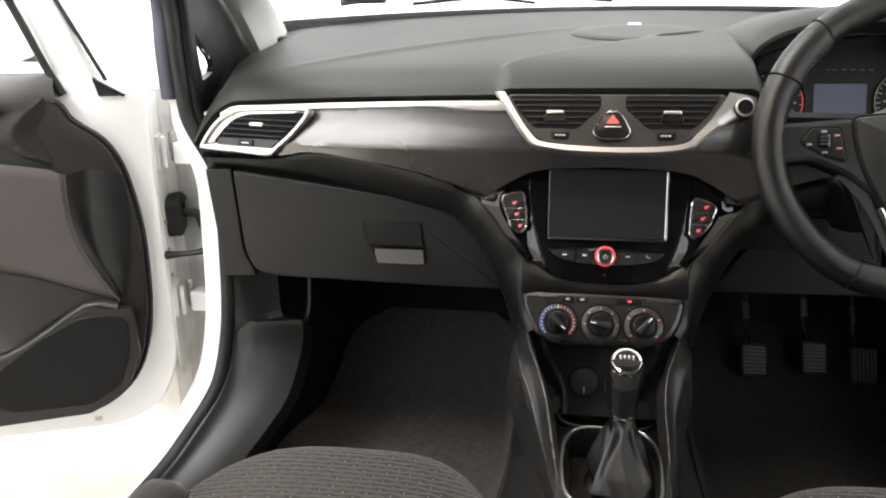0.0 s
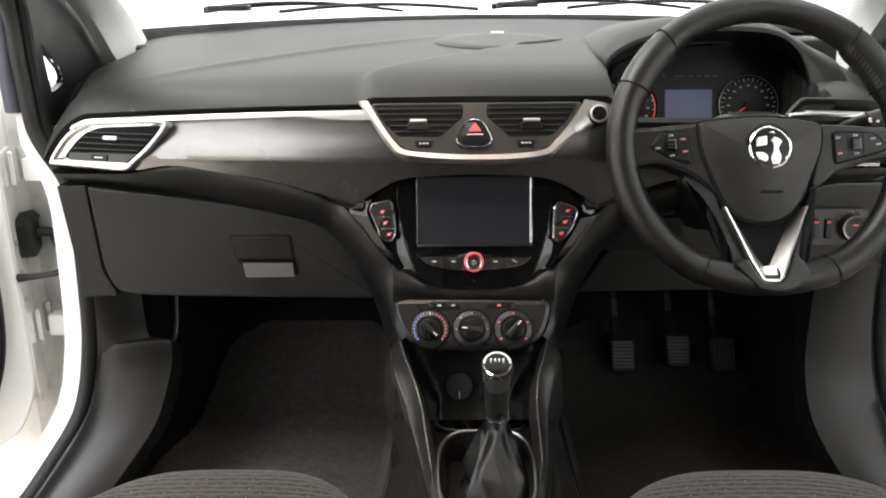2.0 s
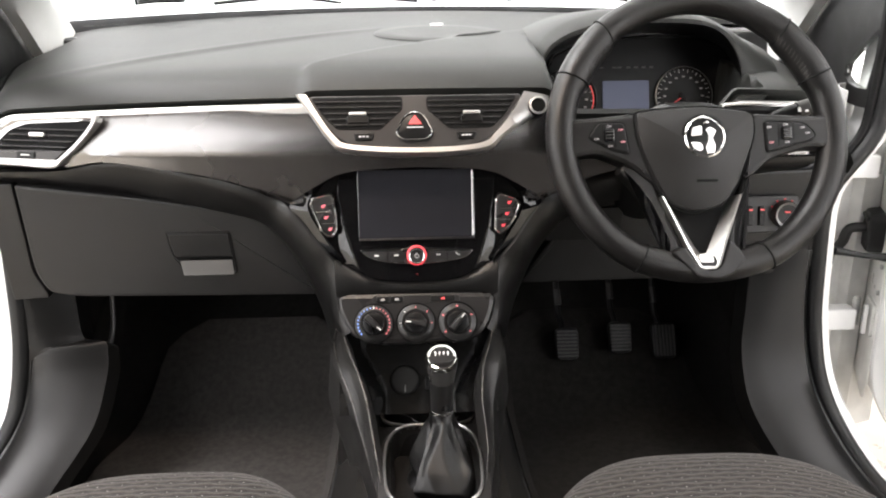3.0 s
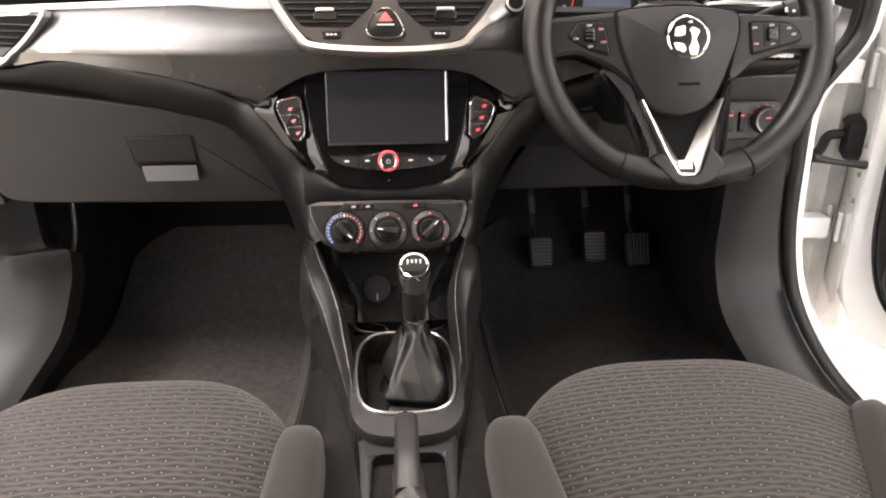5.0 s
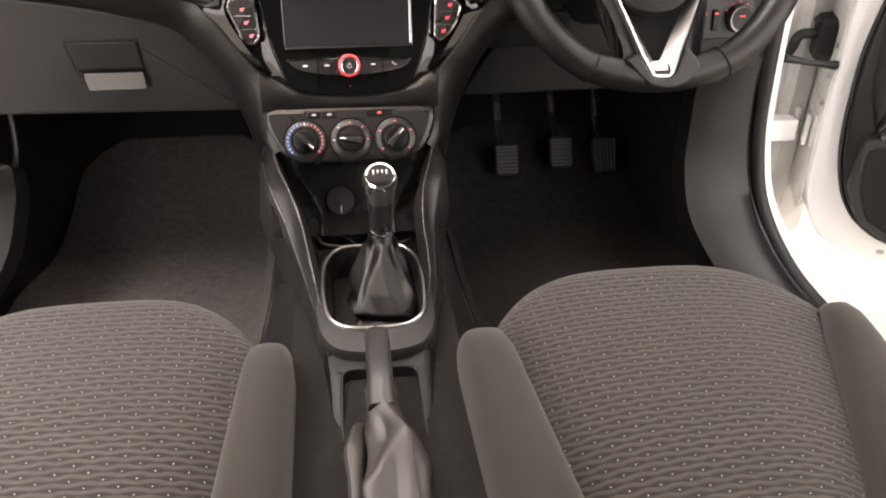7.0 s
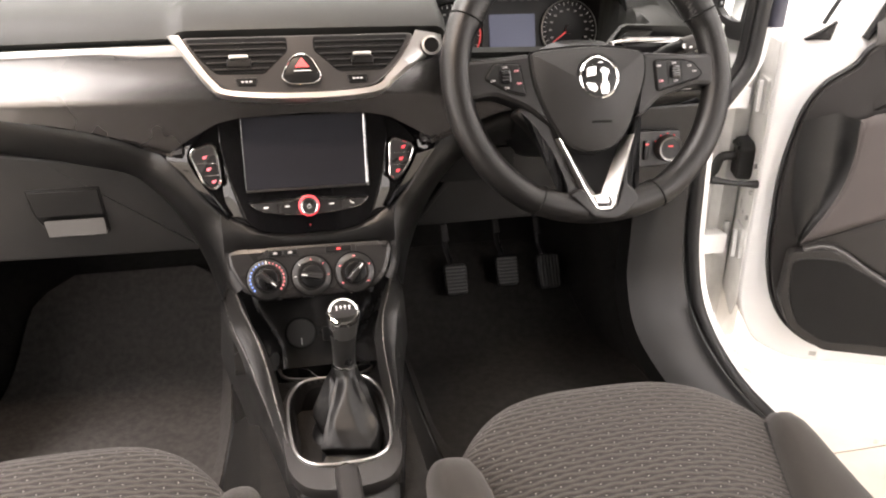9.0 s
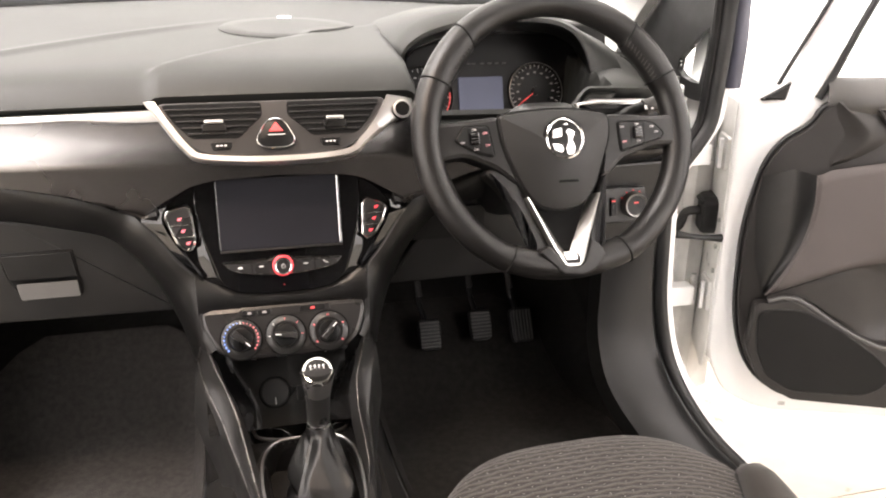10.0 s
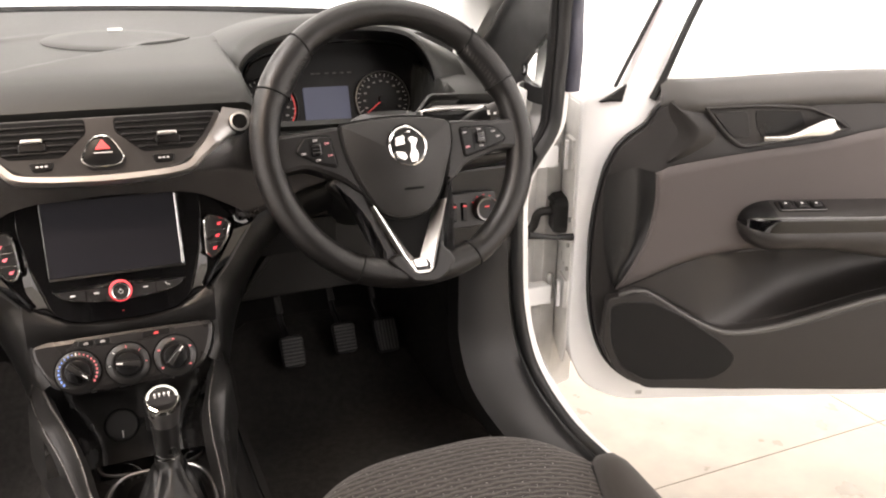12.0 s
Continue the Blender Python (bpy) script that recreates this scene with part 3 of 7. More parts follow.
rows = [[Vector((x, 1.93 - 0.12 * (x / 0.6) ** 2 - 0.93 * f, 1.075 + 0.35 * f)) for x in (-0.62, -0.4, -0.2, 0, 0.2, 0.4, 0.62)] for f in (0, 0.25, 0.5, 0.75, 1.0)]
ob = part("windscreen", sheet(rows, 0.005), GLASS, body, "clear windscreen")
ob.visible_shadow = False
rows = [[Vector((x, 1.855 - 0.020 * (x / 0.6) ** 2 + d, 1.091 - 0.016 * (x / 0.6) ** 2 + h)) for x in np.linspace(-0.70, 0.72, 29)] for d, h in ((-0.02, -0.012), (-0.006, 0.003), (0.03, 0.0095), (0.10, 0.006), (0.11, -0.05))]
part("scuttle", sheet(rows, 0.003), BLACK, body, "black plastic scuttle below the windscreen")


def floor_z(x, y):
    rise = 0.36 + 0.012 * smooth(1.2, 0.6, y) + 0.60 * max(0.0, y - 1.46) * 1.25 * smooth(1.42, 1.62, y)
    tunnel = 0.16 * (1 - smooth(0.09, 0.17, abs(x - 0.01)))
    side = 0.05 * smooth(0.56, 0.63, abs(x))
    return rise + tunnel + side


xs = np.linspace(-0.635, 0.635, 61)
rows = [[Vector((x, y, floor_z(x, y))) for x in xs] for y in np.linspace(-0.9, 1.95, 58)]
part("carpet", sheet(rows, 0.004), CARPET, body, "charcoal moulded footwell carpet")
for s in (-1, 1):
    part("footwell_side", sheet([[Vector((s * (0.615 - 0.03 * smooth(0.5, 0.8, z)), y, z)) for z in (0.34, 0.5, 0.65, 0.8, 0.95)] for y in (1.37, 1.45, 1.6, 1.95)], 0.004), CARPET, body)
part("bulkhead", sheet([[Vector((x, 1.90 - 0.1 * (z - 0.6), z)) for x in (-0.66, -0.3, 0, 0.3, 0.66)] for z in (0.5, 0.75, 1.0, 1.07)], 0.004), CARPET, body)


def floor_mat(x0, x1, cloth, label):
    bm = bmesh.new()
    ys = np.linspace(0.75, 1.66, 40)
    rows = []
    for y in ys:
        c = smooth(0.75, 0.80, y) * (1 - smooth(1.60, 1.665, y))
        w = 0.6 + 0.4 * c ** 0.4
        m, h = (x0 + x1) / 2, (x1 - x0) / 2 * w
        taper = 0.075 * smooth(1.35, 1.66, y)
        inward = 0.045 * smooth(1.30, 1.10, y)
        a, b = (m - h + (taper if x0 < 0 else inward), m + h - (inward if x0 < 0 else taper))
        rows.append([Vector((a + (b - a) * i / 18, y, floor_z(a + (b - a) * i / 18, y) + 0.009)) for i in range(19)])
    sheet(rows, 0.007, bm)
    ob = thing("floor_mat", bm, cloth, label, "floor mat", "front floor mats")
    edge = [r[0] for r in rows] + rows[-1][1:] + [r[-1] for r in rows[::-1][1:]] + rows[0][::-1][1:-1]
    part("edging", tube(edge, 0.0045, 6, True), RUBBER, ob)


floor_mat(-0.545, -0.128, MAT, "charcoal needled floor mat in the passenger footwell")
floor_mat(0.15, 0.575, SHADED_MAT, "dark needled floor mat below the pedals, shade put into its colour")
for x0, x1, y0 in ((-0.55, 0.02, 1.955), (0.05, 0.60, 1.96)):
    arm = empty("wiper", (x0, y0, 1.05), "black windscreen wiper lying on the scuttle", "wiper", "windscreen wipers")
    n = 12
    blade = [Vector((x0 + 0.16 + (x1 - x0 - 0.16) * i / n, y0 + 0.02 - 0.03 * i / n - 0.1 * ((x0 + (x1 - x0) * i / n) / 0.6) ** 2, 1.110 + 0.012 * math.sin(math.pi * i / n))) for i in range(n + 1)]
    part("blade", tube(blade, 0.004, 6), RUBBER, arm)
    back = [Vector((x0 + (x1 - x0) * 0.72 * i / n, y0 + 0.035 - 0.02 * i / n - 0.1 * ((x0 + (x1 - x0) * i / n) / 0.6) ** 2, 1.104 + 0.022 * math.sin(math.pi * (0.15 + 0.8 * i / n)))) for i in range(n + 1)]
    part("arm", tube(back, [0.007 - 0.004 * i / n for i in range(n + 1)], 6), SMOOTH, arm)
    part("pivot_cap", slab(box2(-0.04, -0.02, 0.05, 0.02, 0.014), deck(x0 + 0.05, y0 + 0.03 - 0.1 * (x0 / 0.6) ** 2, 1.124), 0.012, 0.004), SMOOTH, arm)

# ---- dashboard ----
dash = empty("dashboard", (0, 1.45, 0.66), "dark grey dashboard with bronze-grey gloss trim and silver edging", "dashboard")


def edge_y(x):
    return 1.232 + 0.14 * x * x


def edge_z(x):
    return 1.003 - 0.053 * x * x - 9.0 * max(0.0, abs(x) - 0.52) ** 2 - 0.034 * smooth(0.17, 0.205, x) * (1 - smooth(0.40, 0.435, x))


def top_z(x, y):
    f = max(0.0, y - edge_y(x))
    z = edge_z(x) + 9.0 * max(0.0, abs(x) - 0.52) ** 2 * smooth(0.0, 0.22, f)
    z += 0.034 * smooth(0.17, 0.205, x) * (1 - smooth(0.40, 0.435, x)) * smooth(0.12, 0.24, f)
    z += (0.030 - 0.025 * smooth(0.40, 0.44, x)) * (1 - math.exp(-f / 0.022)) + 0.115 * f - 0.030 * f ** 2
    z -= 0.034 * smooth(0.575, 0.668, abs(x)) * smooth(0.0, 0.10, f) * (1 - smooth(0.28, 0.60, f))
    yb = 1.28 + 0.9 * (x + 0.15) - 0.4 * (x + 0.15) ** 2
    z += 0.008 * smooth(0.0, 0.012, yb - y) * smooth(-0.150, -0.135, x)
    yc = 1.40 + 0.62 * (x + 0.36)
    z += 0.0035 * math.exp(-((y - yc) / 0.016) ** 2) * (1 - smooth(-0.22, 0.02, x)) * smooth(-0.56, -0.34, x)
    z -= 0.10 * smooth(0.182, 0.190, x) * (1 - smooth(0.462, 0.476, x)) * (1 - smooth(1.458, 1.478, y)) * smooth(0.004, 0.02, f)
    return z

def dash_row(v):
    out = []
    side = 0.062 * smooth(0.0, 0.42, v)
    for x in np.linspace(-0.602 - side, 0.626 + side, 181):
        y0, y1 = edge_y(x), 1.845 - 0.020 * (x / 0.6) ** 2
        if v < 0:
            out.append(Vector((x, y0 + 0.012, edge_z(x) - 0.010)))
        else:
            y = y0 + (y1 - y0) * v
            out.append(Vector((x, y, top_z(x, y))))
    return out


vs = [-1, 0, 0.008, 0.018, 0.03, 0.045, 0.06] + list(np.linspace(0.08, 1.0, 76))
part("top_pad", sheet([dash_row(v) for v in vs], 0.008), DASH, dash, "soft-touch grey dashboard top")


def on_top(x, y, h=0.0):
    return Vector((x, y, top_z(x, y) + h))


bm = bmesh.new()
rings(bm, [[on_top(0.045 + 0.105 * k * math.cos(a), 1.53 + 0.085 * k * math.sin(a), h) for a in np.linspace(0, 2 * math.pi, 48, endpoint=False)] for k, h in ((1.0, -0.004), (1.0, 0.001), (0.97, 0.0028), (0.7, 0.003), (0.35, 0.003), (0.05, 0.003))], False, True)
part("speaker_grille", bm, DASH, dash, "oval speaker grille in the dashboard top")
part("light_sensor", slab(box2(-0.011, -0.004, 0.011, 0.004, 0.002), deck(0.045, 1.60, top_z(0.045, 1.60) + 0.006, 5), 0.004, 0.001), WHITE, dash)
for s in (-1, 1):
    rows = [[on_top(s * (0.606 + 0.012 * k + w), y, h) for w, h in ((-0.006, -0.002), (-0.0055, 0.0012), (0.0055, 0.0012), (0.006, -0.002))] for k, y in zip(np.linspace(0, 1, 16), np.linspace(1.365, 1.535, 16))]
    part("demister_vent", sheet(rows), BLACK, dash, "narrow black demister slot")
    for k in range(9):
        y = 1.378 + 0.018 * k
        part("demister_fin", sheet([[on_top(s * (0.6065 + 0.0105 * (y - 1.365) / 0.17 + w), y + d, h) for w in (-0.005, 0.005)] for d, h in ((-0.001, 0.0005), (0.0, 0.0028), (0.001, 0.0005))]), PLASTIC, dash)
rows = [[on_top(-0.505 + 0.04 * u, 1.340 + 0.006 * v, 0.0006) for u in np.linspace(0, 1, 6)] for v in (0, 1)]
part("airbag_mark", sheet(rows), RUBBER, dash)

# gloss trim band across the dashboard
def band_y(x):
    return edge_y(x) - 0.004


def band_low(x):
    return float(np.interp(abs(x), (0.0, 0.08, 0.106, 0.137, 0.165, 0.200, 0.245, 0.291, 0.338, 0.368, 0.393, 0.421, 0.47, 0.56), (0.911, 0.907, 0.901, 0.883, 0.864, 0.877, 0.894, 0.9045, 0.912, 0.917, 0.9205, 0.921, 0.911, 0.907)))


xs = np.linspace(-0.462, 0.55, 120)
CREST = 0.931


def band_column(x):
    top, low, g = edge_z(x) - 0.008, min(band_low(x), CREST - 0.008), smooth(0.475, 0.44, abs(x))
    out = [(top, 0.006)] + [(top + (CREST + 0.003 - top) * k, 0.002 - 0.0150 * g * math.sin(k * math.pi / 2)) for k in (0.05, 0.15, 0.25, 0.35, 0.45, 0.55, 0.65, 0.75, 0.85, 0.95)]
    out += [(CREST, -0.0135 * g)] + [(CREST + (low - CREST) * k, (-0.0130 + 0.30 * (CREST - low) * k) * g) for k in (0.12, 0.3, 0.5, 0.7, 0.9, 1.0)]
    return out + [(low - 0.001, 0.04)]


columns = [band_column(x) for x in xs]
rows = [[Vector((x, band_y(x) + c[k][1], c[k][0])) for x, c in zip(xs, columns)] for k in range(len(columns[0]))]
part("trim_band", sheet(rows, 0.004), TRIM, dash, "bronze-grey gloss trim band")
xs = np.linspace(-0.548, -0.135, 46)


def line_w(x):
    return 0.006 + 0.006 * smooth(-0.24, -0.15, x)


rows = [[Vector((x, band_y(x) + d, edge_z(x) - 0.007 - k * line_w(x))) for x in xs] for k, d in ((0, 0.006), (0.05, -0.004), (0.5, -0.007), (1.0, -0.008), (1.1, 0.002))]
part("silver_line", sheet(rows, 0.002), SILVER, dash, "satin silver edging strip")
xs = np.linspace(0.42, 0.56, 20)
rows = [[Vector((x, band_y(x) + d, edge_z(x) - 0.007 - k * 0.006)) for x in xs] for k, d in ((0, 0.006), (0.05, -0.004), (0.5, -0.007), (1.0, -0.008), (1.1, 0.002))]
part("silver_line", sheet(rows, 0.002), SILVER, dash)

# dark padded panel under the band, and the roll below it that sweeps down into the centre stack
LINE_X = (0.150, 0.171, 0.213, 0.258, 0.310, 0.364, 0.402, 0.442, 0.483, 0.60)
LINE_Z = (0.846, 0.8605, 0.8817, 0.8957, 0.9057, 0.9147, 0.9185, 0.9145, 0.9066, 0.905)


def pad_low(x):
    return float(np.interp(abs(x), LINE_X, LINE_Z))


for s in (-1, 1):
    xs = np.linspace(0.150, 0.590, 60)
    rows = []
    for k, d in ((-0.02, 0.04), (0, 0.010), (0.12, 0.002), (0.35, 0.000), (0.6, 0.003), (0.85, 0.009), (1.0, 0.016), (1.03, 0.03)):
        rows.append([Vector((s * x, band_y(x) + d, max(band_low(x), pad_low(x) + 0.003) * (1 - k) + pad_low(x) * k)) for x in xs])
    part("pad", sheet(rows, 0.004), LOWER_GLOSS, dash, "dark satin panel under the gloss trim")

# side vents
VENT_OUT = [(-0.087, -0.0237), (-0.0744, -0.0015), (-0.0566, 0.0180), (-0.0344, 0.0300), (-0.0124, 0.0362), (0.0866, 0.0412), (0.0985, 0.0345), (0.0920, 0.0205), (0.0720, -0.0020), (0.0530, -0.0180), (0.0345, -0.0298), (-0.020, -0.0288), (-0.076, -0.0275)]
VENT_IN = [(-0.0650, -0.0172), (-0.0455, 0.0050), (-0.0290, 0.0190), (-0.0045, 0.0266), (0.0880, 0.0320), (0.0940, 0.0290), (0.0790, 0.0105), (0.0610, -0.0030), (0.0413, -0.0163), (-0.0360, -0.0178)]


def side_vent(s):
    m = face(s * 0.500, 1.252, 0.945, 14, s * 15.6)
    if s > 0:
        m = m @ Matrix.Diagonal((-1, 1, 1, 1))
    outer = catmull(VENT_OUT, 4, True)
    inner = rounded(VENT_IN, 0.008, 4)
    vent = part("side_vent", slab(inset(outer, 0.004), m, 0.05, 0.002, 0.0005), SILVER if s < 0 else SMOOTH, dash, "dashboard side air vent")
    part("surround", rim(outer, m, 0.007 if s < 0 else 0.004, 0.005, 0.0), SILVER, vent, "satin silver vent surround")
    part("opening", slab(inner, m, 0.004, 0.0006, 0.0026), BLACK, vent)
    for h in (-0.003, 0.0045, 0.012, 0.0195):
        x0, x1 = -0.047 + 1.1 * max(0, h + 0.003), 0.056 + 1.1 * (h + 0.003)
        part("slat", slab(box2(x0, h - 0.0007, x1, h + 0.0007, 0.0005, 2), m, 0.004, 0.0004, 0.0052), PLASTIC_LIGHT, vent)
    part("slider", slab(box2(0.002, 0.0095, 0.025, 0.0150, 0.002), m, 0.006, 0.0015, 0.0080), SILVER, vent, "silver vent slider")
    part("thumbwheel_plate", slab(rounded([(-0.055, -0.0195), (0.039, -0.0195), (0.056, -0.0065), (-0.053, -0.0095)], 0.002), m, 0.006, 0.001, 0.0045), CONSOLE_GREY, vent)
    part("thumbwheel", slab(box2(-0.017, -0.0188, 0.010, -0.0100, 0.002), m, 0.005, 0.001, 0.0065), SMOOTH, vent)
    part("thumbwheel_mark", slab(box2(-0.010, -0.0150, 0.003, -0.0136, 0.0005), m, 0.002, 0.0003, 0.0071), WHITE, vent)


side_vent(-1)
side_vent(1)

# centre vents
VM = face(0, 1.213, 0.965, 22)
panel = rounded([(-0.138, 0.040), (-0.125, 0.020), (-0.102, -0.013), (-0.080, -0.024), (0, -0.0295), (0.080, -0.025), (0.104, -0.010), (0.124, 0.013), (0.141, 0.040)], 0.012, 4)
vents = part("centre_vents", slab(panel, VM, 0.05, 0.002, 0.006), CONSOLE_GREY, dash, "charcoal panel with twin centre air vents")
outer = catmull([(-0.150, 0.042), (-0.136, 0.022), (-0.110, -0.016), (-0.086, -0.031), (0, -0.0375), (0.086, -0.033), (0.112, -0.016), (0.142, 0.005), (0.170, 0.020), (0.172, 0.036)], 5)
inner = catmull([(-0.137, 0.042), (-0.124, 0.020), (-0.101, -0.0125), (-0.080, -0.0235), (0, -0.0285), (0.080, -0.0245), (0.103, -0.0095), (0.123, 0.013), (0.136, 0.034), (0.140, 0.042)], 5)
bm = bmesh.new()
rows = []
for a, b in zip(outer, inner):
    rows.append([VM @ Vector((a.x, a.y, -0.012)), VM @ Vector((a.x, a.y, 0.006)), VM @ (Vector((a.x, a.y, 0)).lerp(Vector((b.x, b.y, 0)), 0.3) + Vector((0, 0, 0.0095))), VM @ Vector((b.x, b.y, 0.009)), VM @ Vector((b.x, b.y, 0.002))])
sheet(rows, 0.0, bm)
part("surround", bm, SILVER, vents, "satin silver curved edging")


def centre_vent(s):
    k = [(s * 0.015, 0.038), (s * 0.131, 0.038), (s * 0.116, 0.014), (s * 0.098, -0.004), (s * 0.044, -0.005), (s * 0.027, 0.011), (s * 0.015, 0.021)]
    hole = rounded(k if s < 0 else k, 0.005, 4)
    vent = part("air_vent", slab(hole, VM, 0.04, 0.0008, 0.0066), BLACK, dash, "black slatted air vent")
    for h in (0.002, 0.0095, 0.017, 0.0245, 0.0315):
        x0 = 0.017 + max(0, 0.021 - h) * 1.10
        x1 = 0.100 + (h + 0.002) * 0.80
        part("slat", slab(box2(min(s * x0, s * x1), h - 0.0008, max(s * x0, s * x1), h + 0.0008, 0.0006, 2), VM, 0.006, 0.0004, 0.0090), PLASTIC_LIGHT, vent)
    part("slider_block", slab(box2(s * 0.072 - 0.014, 0.003, s * 0.072 + 0.014, 0.013, 0.003), VM, 0.01, 0.0015, 0.011), SMOOTH, vent)
    part("slider", slab(box2(s * 0.072 - 0.011, 0.0125, s * 0.072 + 0.011, 0.0175, 0.002), VM, 0.012, 0.0018, 0.0135), SILVER, vent, "silver vent slider")
    part("thumbwheel", slab(rounded([(s * 0.065 - 0.013, -0.009), (s * 0.065 + 0.013, -0.009), (s * 0.065 + 0.010, -0.018), (s * 0.065 - 0.010, -0.018)], 0.002), VM, 0.006, 0.001, 0.0085), SMOOTH, vent)
    for d in (-0.0045, 0, 0.0045):
        part("thumbwheel_mark", slab(box2(s * 0.065 + d - 0.0015, -0.0142, s * 0.065 + d + 0.0015, -0.0126, 0.0004), VM, 0.001, 0.0003, 0.0092), WHITE, vent)


centre_vent(-1)
centre_vent(1)
haz = rounded([(-0.026, -0.010), (-0.016, -0.0195), (0.015, -0.0195), (0.0245, -0.010), (0.012, 0.014), (0, 0.018), (-0.013, 0.014)], 0.008, 5)
button = part("hazard_switch", slab(haz, VM, 0.014, 0.002, 0.009, 0.002), SMOOTH, dash, "hazard warning switch with red triangle")
part("ring", rim(haz, VM, 0.0017, 0.0040, 0.0075), CHROME, button, "thin chrome ring")
tri = rounded([(-0.0085, 0.001), (0.0085, 0.001), (0, 0.0125)], 0.001, 2)
part("triangle", slab(tri, VM, 0.001, 0.0003, 0.0118), DIM_RED, button, "red warning triangle")
part("divider", slab(box2(-0.010, -0.0035, 0.010, -0.0025, 0.0003), VM, 0.001, 0.0002, 0.0122), WHITE, button)
bm = lathe([(0.0125, -0.02), (0.0125, 0.012), (0.0115, 0.0145), (0.009, 0.0150), (0.0088, 0.0135), (0.0001, 0.0137)], VM @ Matrix.Translation((0.157, 0.022, 0)), 28)
start = part("start_button", bm, SMOOTH, dash, "round ignition blank with grey ring")
part("ring", lathe([(0.0118, 0.012), (0.0118, 0.0153), (0.0092, 0.0158), (0.0090, 0.0135)], VM @ Matrix.Translation((0.157, 0.022, 0)), 28), V_METAL, start)

# centre stack in gloss black
def tiers(pts, m, steps, bm=None):
    """A plate whose rim climbs through (inset, height) steps to a flat front."""
    bm = bm or bmesh.new()
    rings(bm, [[m @ Vector((p.x, p.y, h)) for p in (inset(pts, d) if d else pts)] for d, h in steps])
    return bm


SM = face(0, 1.245, 0.90, 12)
stack = empty("centre_stack", (0, 1.25, 0.70), "gloss black centre stack with large dark touch screen", "control panel")
GLOSS_SIDE = [(0.068, 0.0095), (0.108, 0.0055), (0.130, -0.008), (0.172, -0.040), (0.155, -0.063), (0.132, -0.095), (0.1095, -0.122), (0.0905, -0.1395), (0.064, -0.149), (0.028, -0.1530)]
loop = rounded([Vector((-x, y)) for x, y in GLOSS_SIDE] + [Vector(p) for p in GLOSS_SIDE[::-1]], [0.02, 0.012, 0.02, 0.004, 0.02, 0.02, 0.02, 0.02, 0.02, 0.02] + [0.02, 0.02, 0.02, 0.02, 0.02, 0.02, 0.004, 0.02, 0.012, 0.02], 4)
part("panel", tiers(loop, SM, [(0, -0.04), (0, -0.012), (0.0012, -0.0105), (0.007, -0.0055), (0.009, -0.005)]), PIANO, stack, "gloss black fascia")
for s in (-1, 1):
    # broad slanting cheek outside the button pod
    cheek = [(0.128, -0.008), (0.170, -0.0405), (0.154, -0.063), (0.131, -0.095), (0.104, -0.127)]
    inner = [(0.121, -0.010), (0.144, -0.036), (0.141, -0.058), (0.124, -0.087), (0.1015, -0.123)]
    a, b = along(catmull(cheek, 5), 20), along(catmull(inner, 5), 20)
    part("cheek", sheet([[SM @ Vector((s * p.x, p.y, -0.009)), SM @ Vector((s * p.x, p.y, -0.0035)), SM @ Vector((s * (p.x * 0.9 + q.x * 0.1), p.y * 0.9 + q.y * 0.1, -0.0025)), SM @ Vector((s * q.x, q.y, 0.0035)), SM @ Vector((s * (q.x - 0.002), q.y, -0.004))] for p, q in zip(a, b)]), PIANO, stack, "slanting gloss cheek")
    part("cheek_edge", tube([SM @ Vector((s * x, y, -0.0035)) for x, y in ((0.170, -0.0395), (0.150, -0.0235), (0.128, -0.0075))], 0.0009, 6), CHROME, stack)
centre = [(0.068, 0.0080), (0.104, 0.005), (0.1060, -0.030), (0.0975, -0.075), (0.0800, -0.132), (0.060, -0.1455), (0.028, -0.1495)]
loop = rounded([Vector((-x, y)) for x, y in centre] + [Vector(p) for p in centre[::-1]], 0.010, 4)
part("centre_field", tiers(loop, SM, [(0, -0.008), (0, -0.0010), (0.0008, -0.0002), (0.0012, 0.0)]), PIANO, stack, "raised gloss field round the screen")
for s in (-1, 1):
    a = along(catmull([(0.1062, -0.038), (0.1020, -0.060), (0.0955, -0.090), (0.0850, -0.122), (0.0800, -0.132)], 5), 16)
    rows = []
    for i, p in enumerate(a):
        w = 0.0005 + 0.0125 * smooth(0, 12, i) * (1 - 0.5 * smooth(14, 16, i))
        rows.append([SM @ Vector((s * (p.x - 0.001), p.y, -0.0012)), SM @ Vector((s * (p.x + 0.3 * w), p.y - 0.02 * w, -0.0022)), SM @ Vector((s * (p.x + w), p.y - 0.10 * w, -0.0050)), SM @ Vector((s * (p.x + w), p.y - 0.10 * w, -0.008))])
    part("blade", sheet(rows), PIANO, stack, "slanting gloss facet beside the keys")

